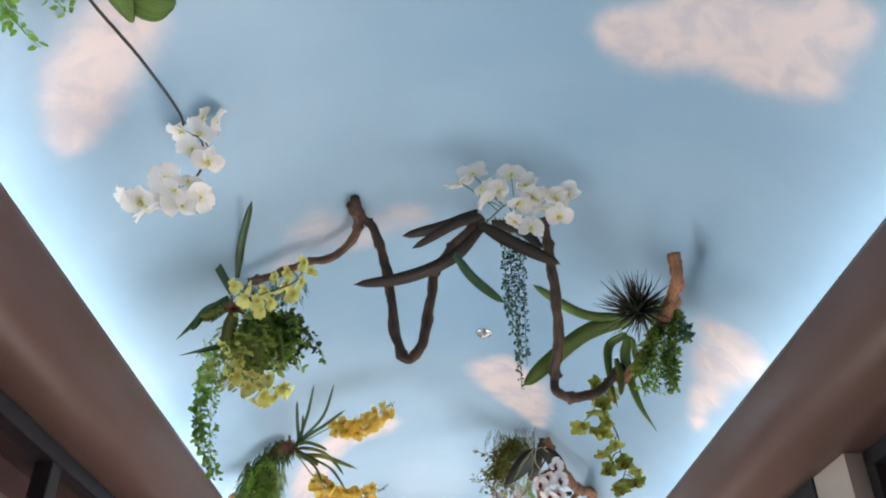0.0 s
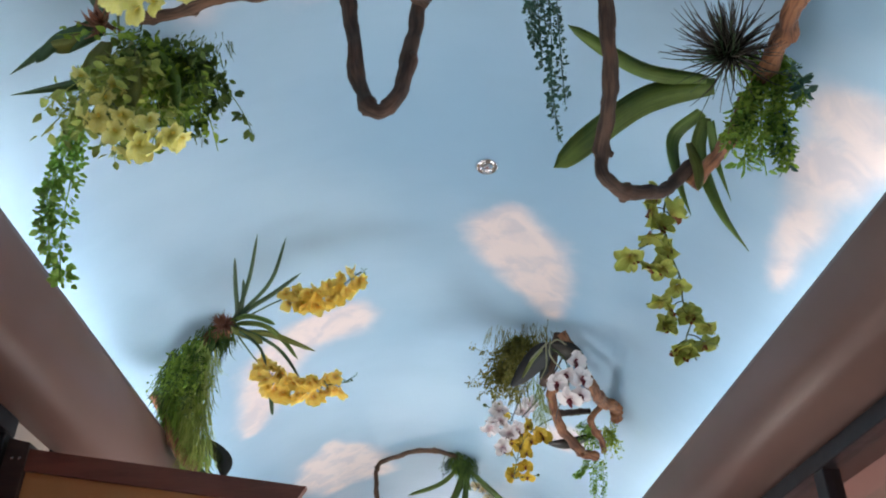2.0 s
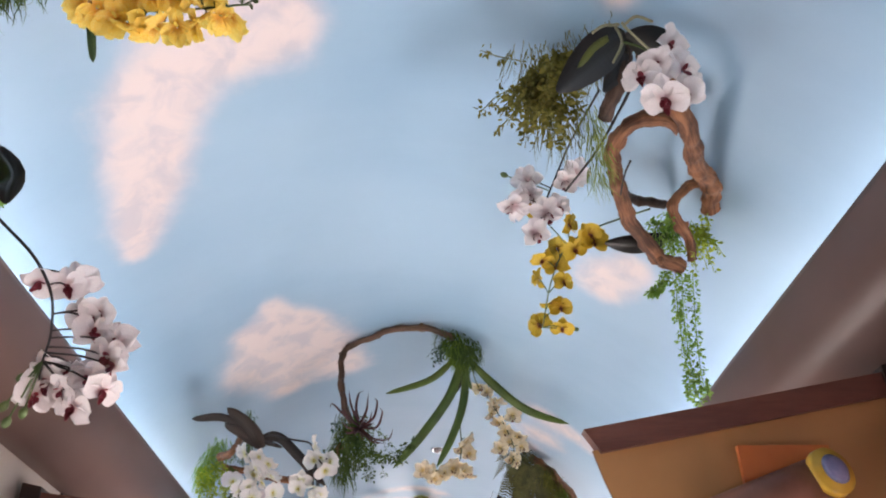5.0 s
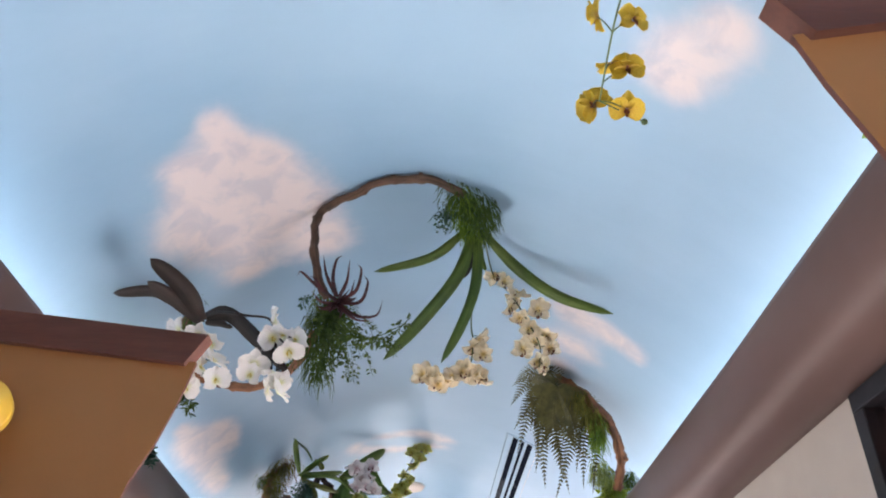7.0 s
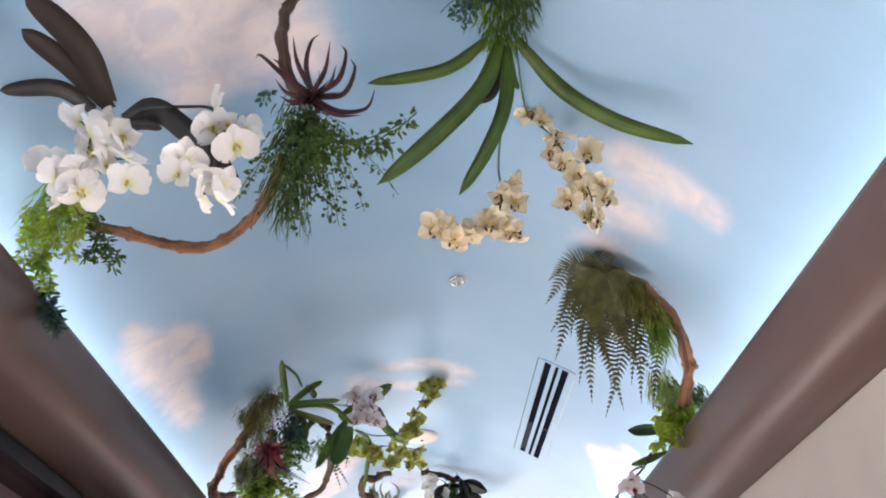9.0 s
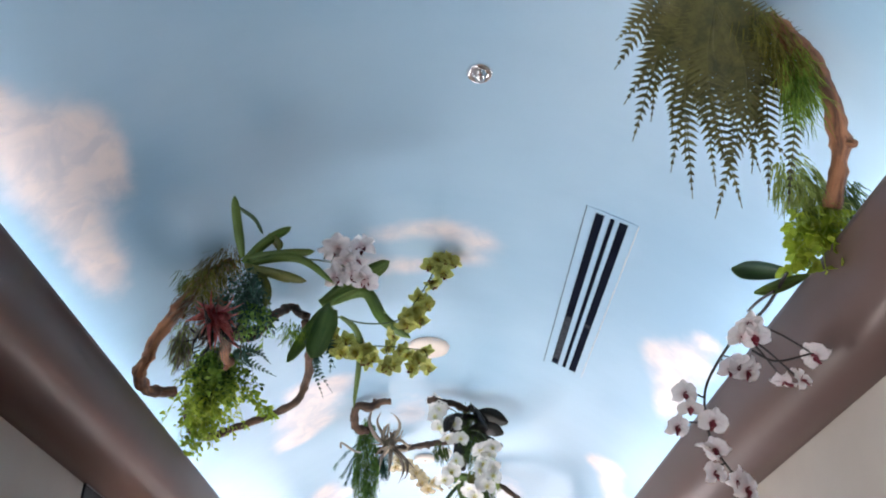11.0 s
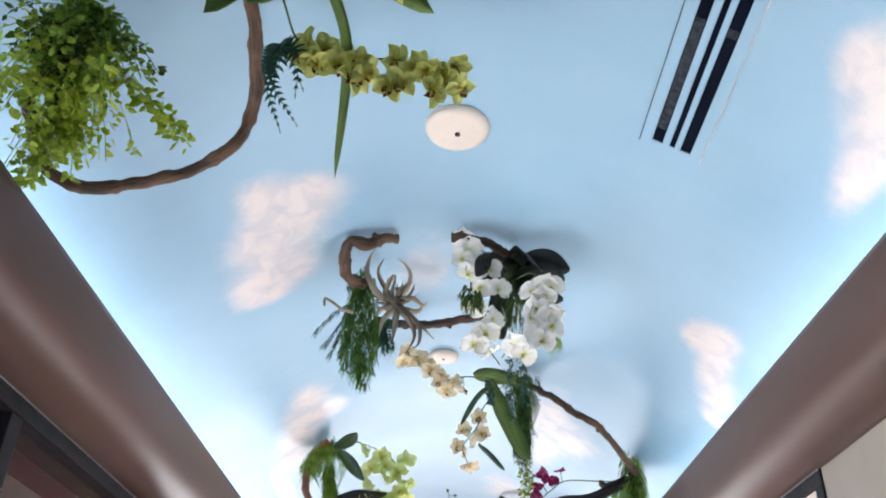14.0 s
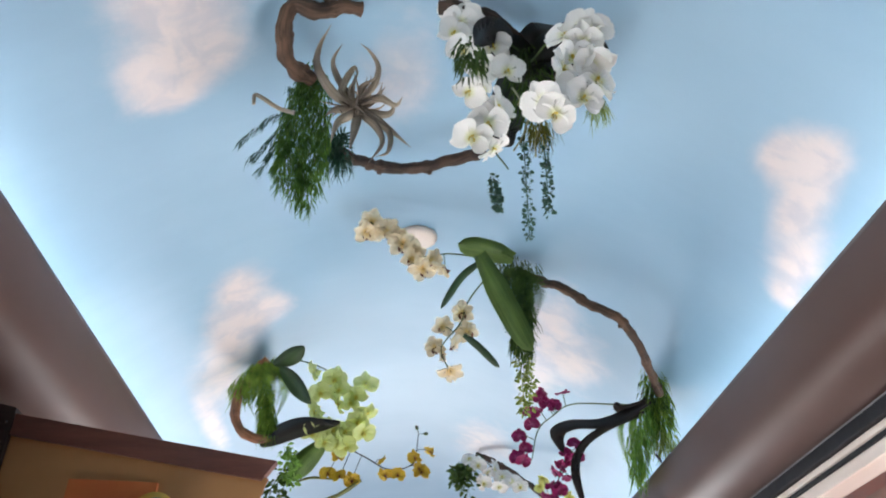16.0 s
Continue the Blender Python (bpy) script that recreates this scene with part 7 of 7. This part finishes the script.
leaf(a, [(0.282, 10.2, 2.91), (0.181, 10.15, 2.909), (0.103, 10.12, 2.899)], 0.075, LEAF)
leaf(a, [(0.183, 10.18, 2.882), (0.116, 10.16, 2.804), (0.057, 10.15, 2.687)], 0.026, LEAF_DARK)
leaf(a, [(0.131, 10.2, 2.63), (0.175, 10.18, 2.584), (0.234, 10.18, 2.52)], 0.025, LEAF_DARK)
leaf(a, [(0.282, 10.2, 2.899), (0.222, 10.18, 2.906), (0.164, 10.18, 2.871)], 0.04, LEAF)
spike(a, "cream", [(0.243, 10.2, 2.897), (0.089, 10.22, 2.926), (0.001, 10.22, 2.91), (-0.08, 10.22, 2.951), (-0.185, 10.22, 3.038)], [(-0.17, 10.22, 3.032), (-0.116, 10.22, 2.988), (-0.188, 10.22, 2.994), (-0.066, 10.22, 2.952), (-0.026, 10.22, 2.931), (0.003, 10.22, 2.866), (0.07, 10.22, 2.881), (-0.088, 10.22, 2.985), (-0.038, 10.22, 2.897), (-0.149, 10.22, 3.01), (0.021, 10.22, 2.9)], 0.09, STEM, jitter=0.55)
spike(a, "cream", [(0.243, 10.2, 2.897), (0.162, 10.4, 2.865), (0.133, 10.4, 2.774), (0.074, 10.4, 2.684), (0.096, 10.4, 2.612)], [(0.143, 10.42, 2.824), (0.075, 10.42, 2.769), (0.055, 10.42, 2.692), (0.099, 10.42, 2.62), (0.156, 10.42, 2.751), (0.07, 10.42, 2.667), (0.104, 10.42, 2.72)], 0.086, STEM, jitter=0.55)
fern(a, (0.296, 10.24, 2.888), [(0.285, 10.26, 2.695), (0.312, 10.26, 2.595), (0.34, 10.26, 2.616), (0.323, 10.26, 2.676), (0.352, 10.26, 2.698), (0.304, 10.25, 2.754), (0.266, 10.25, 2.773)], 0.03, MOSS_DARK, gap=0.0065, sag=0.02)
vine(a, [[(0.295, 10.27, 2.659), (0.315, 10.3, 2.552), (0.322, 10.3, 2.419)], [(0.314, 10.27, 2.66), (0.334, 10.3, 2.534), (0.313, 10.3, 2.437)], [(0.327, 10.27, 2.66), (0.344, 10.3, 2.554), (0.332, 10.3, 2.457)]], 260, 0.012, 0.016, MOSS_PALE, 73)
vine(a, [[(0.223, 10.2, 2.788), (0.241, 10.2, 2.706), (0.268, 10.2, 2.637)]], 4, 0.008, 0.006, VINE_DARK, 74)

# magenta orchid sprays with a curling brown leaf below moss
a = arrangement("magenta orchid sprays with a curling brown leaf below moss", (0.865, 10.75, 2.687))
tuft(a, [(0.848, 10.697, 2.757), (0.87, 10.74, 2.661), (0.878, 10.76, 2.579)], 620, 0.07, 0.005, MOSS, 75, r=0.05, hang=0.8)
tuft(a, [(0.814, 10.74, 2.636), (0.787, 10.76, 2.532), (0.782, 10.78, 2.431)], 300, 0.1, 0.006, VINE_GREEN, 76, r=0.04, hang=1.3)
fern(a, (0.84, 10.75, 2.663), [(0.759, 10.78, 2.409), (0.789, 10.78, 2.39), (0.814, 10.78, 2.432), (0.773, 10.77, 2.47), (0.837, 10.77, 2.472), (0.751, 10.76, 2.487)], 0.02, VINE_GREEN, gap=0.0065, sag=0.02)
tuft(a, [(0.875, 10.76, 2.557), (0.892, 10.76, 2.514)], 160, 0.08, 0.004, MOSS_PALE, 77, r=0.05)
tuft(a, [(0.839, 10.72, 2.72), (0.879, 10.74, 2.639)], 260, 0.06, 0.005, MOSS_DARK, 78, r=0.055)
leaf(a, [(0.834, 10.72, 2.674), (0.666, 10.68, 2.564), (0.535, 10.66, 2.541), (0.482, 10.66, 2.507), (0.502, 10.67, 2.449)], 0.06, LEAF_BROWN, face=(0.1, -0.7, 0.5))
leaf(a, [(0.808, 10.72, 2.628), (0.643, 10.68, 2.542), (0.564, 10.67, 2.472), (0.539, 10.67, 2.389), (0.565, 10.68, 2.275)], 0.035, LEAF_BROWN)
leaf(a, [(0.834, 10.72, 2.674), (0.728, 10.7, 2.629), (0.698, 10.7, 2.649)], 0.035, LEAF_BROWN)
spike(a, "magenta", [(0.832, 10.72, 2.652), (0.681, 10.72, 2.652), (0.559, 10.76, 2.661), (0.499, 10.8, 2.632), (0.447, 10.83, 2.584), (0.424, 10.85, 2.48)], [(0.457, 10.8, 2.699), (0.477, 10.79, 2.673), (0.534, 10.79, 2.722), (0.446, 10.81, 2.656), (0.413, 10.81, 2.643), (0.5, 10.8, 2.666), (0.38, 10.83, 2.559), (0.402, 10.84, 2.519), (0.369, 10.84, 2.485), (0.391, 10.84, 2.475), (0.469, 10.8, 2.716), (0.424, 10.82, 2.602)], 0.06, STEM, jitter=0.7)
spike(a, "magenta", [(0.79, 10.74, 2.612), (0.638, 10.75, 2.565), (0.534, 10.8, 2.469), (0.506, 10.85, 2.377)], [(0.562, 10.76, 2.511), (0.53, 10.77, 2.481), (0.519, 10.78, 2.441), (0.572, 10.77, 2.472), (0.501, 10.8, 2.425), (0.542, 10.8, 2.417), (0.512, 10.82, 2.369), (0.546, 10.75, 2.455), (0.492, 10.82, 2.389)], 0.06, STEM, jitter=0.7)
branch(a, [(0.80, 10.62, 2.44), (0.815, 10.63, 2.428), (0.824, 10.64, 2.418)], 0.004, 0.003, STEM_DARK)

# pale lime and ochre orchids with leaves on a mossy ring
a = arrangement("pale lime and ochre orchids with leaves on a mossy ring", (-0.609, 10.95, 2.817))
branch(a, [(-0.588, 11.058, 2.914), (-0.651, 11.069, 2.839), (-0.671, 10.98, 2.705), (-0.656, 11, 2.618), (-0.585, 11.02, 2.577), (-0.5, 11.05, 2.595)], 0.019, 0.016, BARK_RED)
tuft(a, [(-0.594, 11.113, 2.911), (-0.645, 11.102, 2.853), (-0.66, 10.98, 2.742)], 560, 0.08, 0.005, MOSS, 81, r=0.05, hang=0.8)
tuft(a, [(-0.574, 11, 2.765), (-0.553, 11.02, 2.677), (-0.547, 11.04, 2.613)], 420, 0.09, 0.006, MOSS, 82, r=0.035, hang=1.2)
fern(a, (-0.595, 10.98, 2.855), [(-0.662, 11, 2.737), (-0.61, 11, 2.691), (-0.631, 10.98, 2.779), (-0.544, 11.02, 2.606), (-0.562, 11.02, 2.571), (-0.524, 11.02, 2.631), (-0.592, 11, 2.644), (-0.519, 11, 2.695)], 0.03, MOSS, gap=0.0065, sag=0.02)
tuft(a, [(-0.591, 11.093, 2.903), (-0.525, 11, 2.842)], 200, 0.06, 0.005, MOSS_DARK, 83, r=0.04)
leaf(a, [(-0.544, 10.95, 2.845), (-0.474, 10.92, 2.873), (-0.43, 10.9, 2.904)], 0.07, LEAF_DARK, shape=oval)
leaf(a, [(-0.519, 10.95, 2.834), (-0.45, 10.92, 2.764), (-0.379, 10.9, 2.676)], 0.08, LEAF_DARK, shape=oval)
leaf(a, [(-0.564, 11.05, 2.557), (-0.43, 11, 2.616), (-0.272, 10.98, 2.639)], 0.075, LEAF_BLACK, shape=oval)
leaf(a, [(-0.549, 11.05, 2.616), (-0.41, 11, 2.641), (-0.293, 10.98, 2.627)], 0.05, LEAF_BLACK, shape=oval)
leaf(a, [(-0.455, 11.2, 2.479), (-0.411, 11.15, 2.537), (-0.322, 11.1, 2.619)], 0.09, LEAF, shape=oval)
spike(a, "pale", [(-0.458, 11.05, 2.914), (-0.378, 11.05, 2.89), (-0.269, 11.05, 2.832), (-0.217, 11.05, 2.754), (-0.217, 11.05, 2.638), (-0.275, 11.05, 2.58)], [(-0.391, 11.02, 2.856), (-0.314, 11.02, 2.827), (-0.36, 11.02, 2.765), (-0.373, 11.02, 2.694), (-0.286, 11.02, 2.728), (-0.222, 11.02, 2.757), (-0.21, 11.02, 2.659), (-0.252, 11.02, 2.615), (-0.19, 11.02, 2.816), (-0.274, 11.02, 2.576), (-0.302, 11.02, 2.625), (-0.353, 11.02, 2.634), (-0.248, 11.02, 2.73), (-0.177, 11.02, 2.701), (-0.376, 11.02, 2.61), (-0.242, 11.02, 2.558), (-0.29, 11.02, 2.78), (-0.187, 11.02, 2.617), (-0.323, 11.02, 2.57)], 0.105, STEM, jitter=0.55)
spike(a, "ochre", [(-0.322, 11.1, 2.619), (-0.183, 11.2, 2.585), (-0.086, 11.25, 2.556), (0.009, 11.28, 2.593), (0.029, 11.3, 2.725)], [(-0.285, 11.15, 2.565), (-0.269, 11.18, 2.493), (-0.123, 11.2, 2.575), (-0.096, 11.22, 2.523), (-0.048, 11.22, 2.525), (0.034, 11.26, 2.564), (0.02, 11.27, 2.615), (0.047, 11.27, 2.555), (-0.316, 11.18, 2.502), (-0.223, 11.2, 2.489), (0.081, 11.3, 2.652)], 0.07, STEM_DARK, buds=[(0.02, 11.3, 2.751), (0.059, 11.3, 2.727)], jitter=0.5)
vine(a, [[(-0.485, 11.1, 2.577), (-0.473, 11.1, 2.519), (-0.461, 11.1, 2.451)], [(-0.456, 11.1, 2.566), (-0.443, 11.1, 2.497), (-0.44, 11.1, 2.429)]], 120, 0.018, 0.016, VINE_GREEN, 84)
vine(a, [[(-0.488, 11.15, 2.506), (-0.503, 11.15, 2.461), (-0.536, 11.15, 2.396)], [(-0.463, 11.15, 2.485), (-0.476, 11.15, 2.42), (-0.489, 11.15, 2.356)]], 90, 0.02, 0.02, MOSS_DARK, 85)
leaf(a, [(-0.295, 11.2, 2.491), (-0.382, 11.2, 2.493), (-0.445, 11.2, 2.469)], 0.012, LEAF_OLIVE)
leaf(a, [(-0.186, 11.2, 2.491), (-0.268, 11.2, 2.433), (-0.35, 11.2, 2.397)], 0.02, LEAF_OLIVE)

# white and yellow orchids on a dark sloping branch
a = arrangement("white and yellow orchids on a dark sloping branch", (0.34, 11.7, 2.761))
branch(a, [(0.369, 12.371, 3.019), (0.482, 12.231, 2.916), (0.617, 12.111, 2.779), (0.748, 12.038, 2.648)], 0.014, 0.014, BARK_DARK)
spike(a, "white", [(0.304, 11.6, 2.756), (0.357, 11.6, 2.704), (0.439, 11.62, 2.66), (0.521, 11.64, 2.616)], [(0.261, 11.56, 2.715), (0.301, 11.56, 2.69), (0.341, 11.57, 2.668), (0.369, 11.58, 2.685), (0.408, 11.58, 2.647), (0.45, 11.6, 2.641), (0.394, 11.58, 2.607), (0.489, 11.6, 2.617), (0.328, 11.57, 2.615)], 0.085, STEM, jitter=0.55)
spike(a, "lemon", [(0.55, 11.7, 2.551), (0.603, 11.7, 2.604), (0.706, 11.7, 2.634)], [(0.589, 11.68, 2.648), (0.612, 11.68, 2.599), (0.69, 11.68, 2.64), (0.714, 11.68, 2.603), (0.573, 11.68, 2.584), (0.605, 11.69, 2.691)], 0.07, STEM, jitter=0.5)
bush(a, (0.239, 11.62, 2.705), 24, 0.12, 300, 0.02, 0.02, MOSS_DARK, 86, wide=0.7)
spike(a, "magenta", [(0.604, 11.3, 2.511), (0.579, 11.3, 2.465), (0.554, 11.3, 2.397)], [(0.567, 11.28, 2.526), (0.589, 11.28, 2.504), (0.543, 11.28, 2.48), (0.576, 11.28, 2.47)], 0.055, STEM, jitter=0.7)
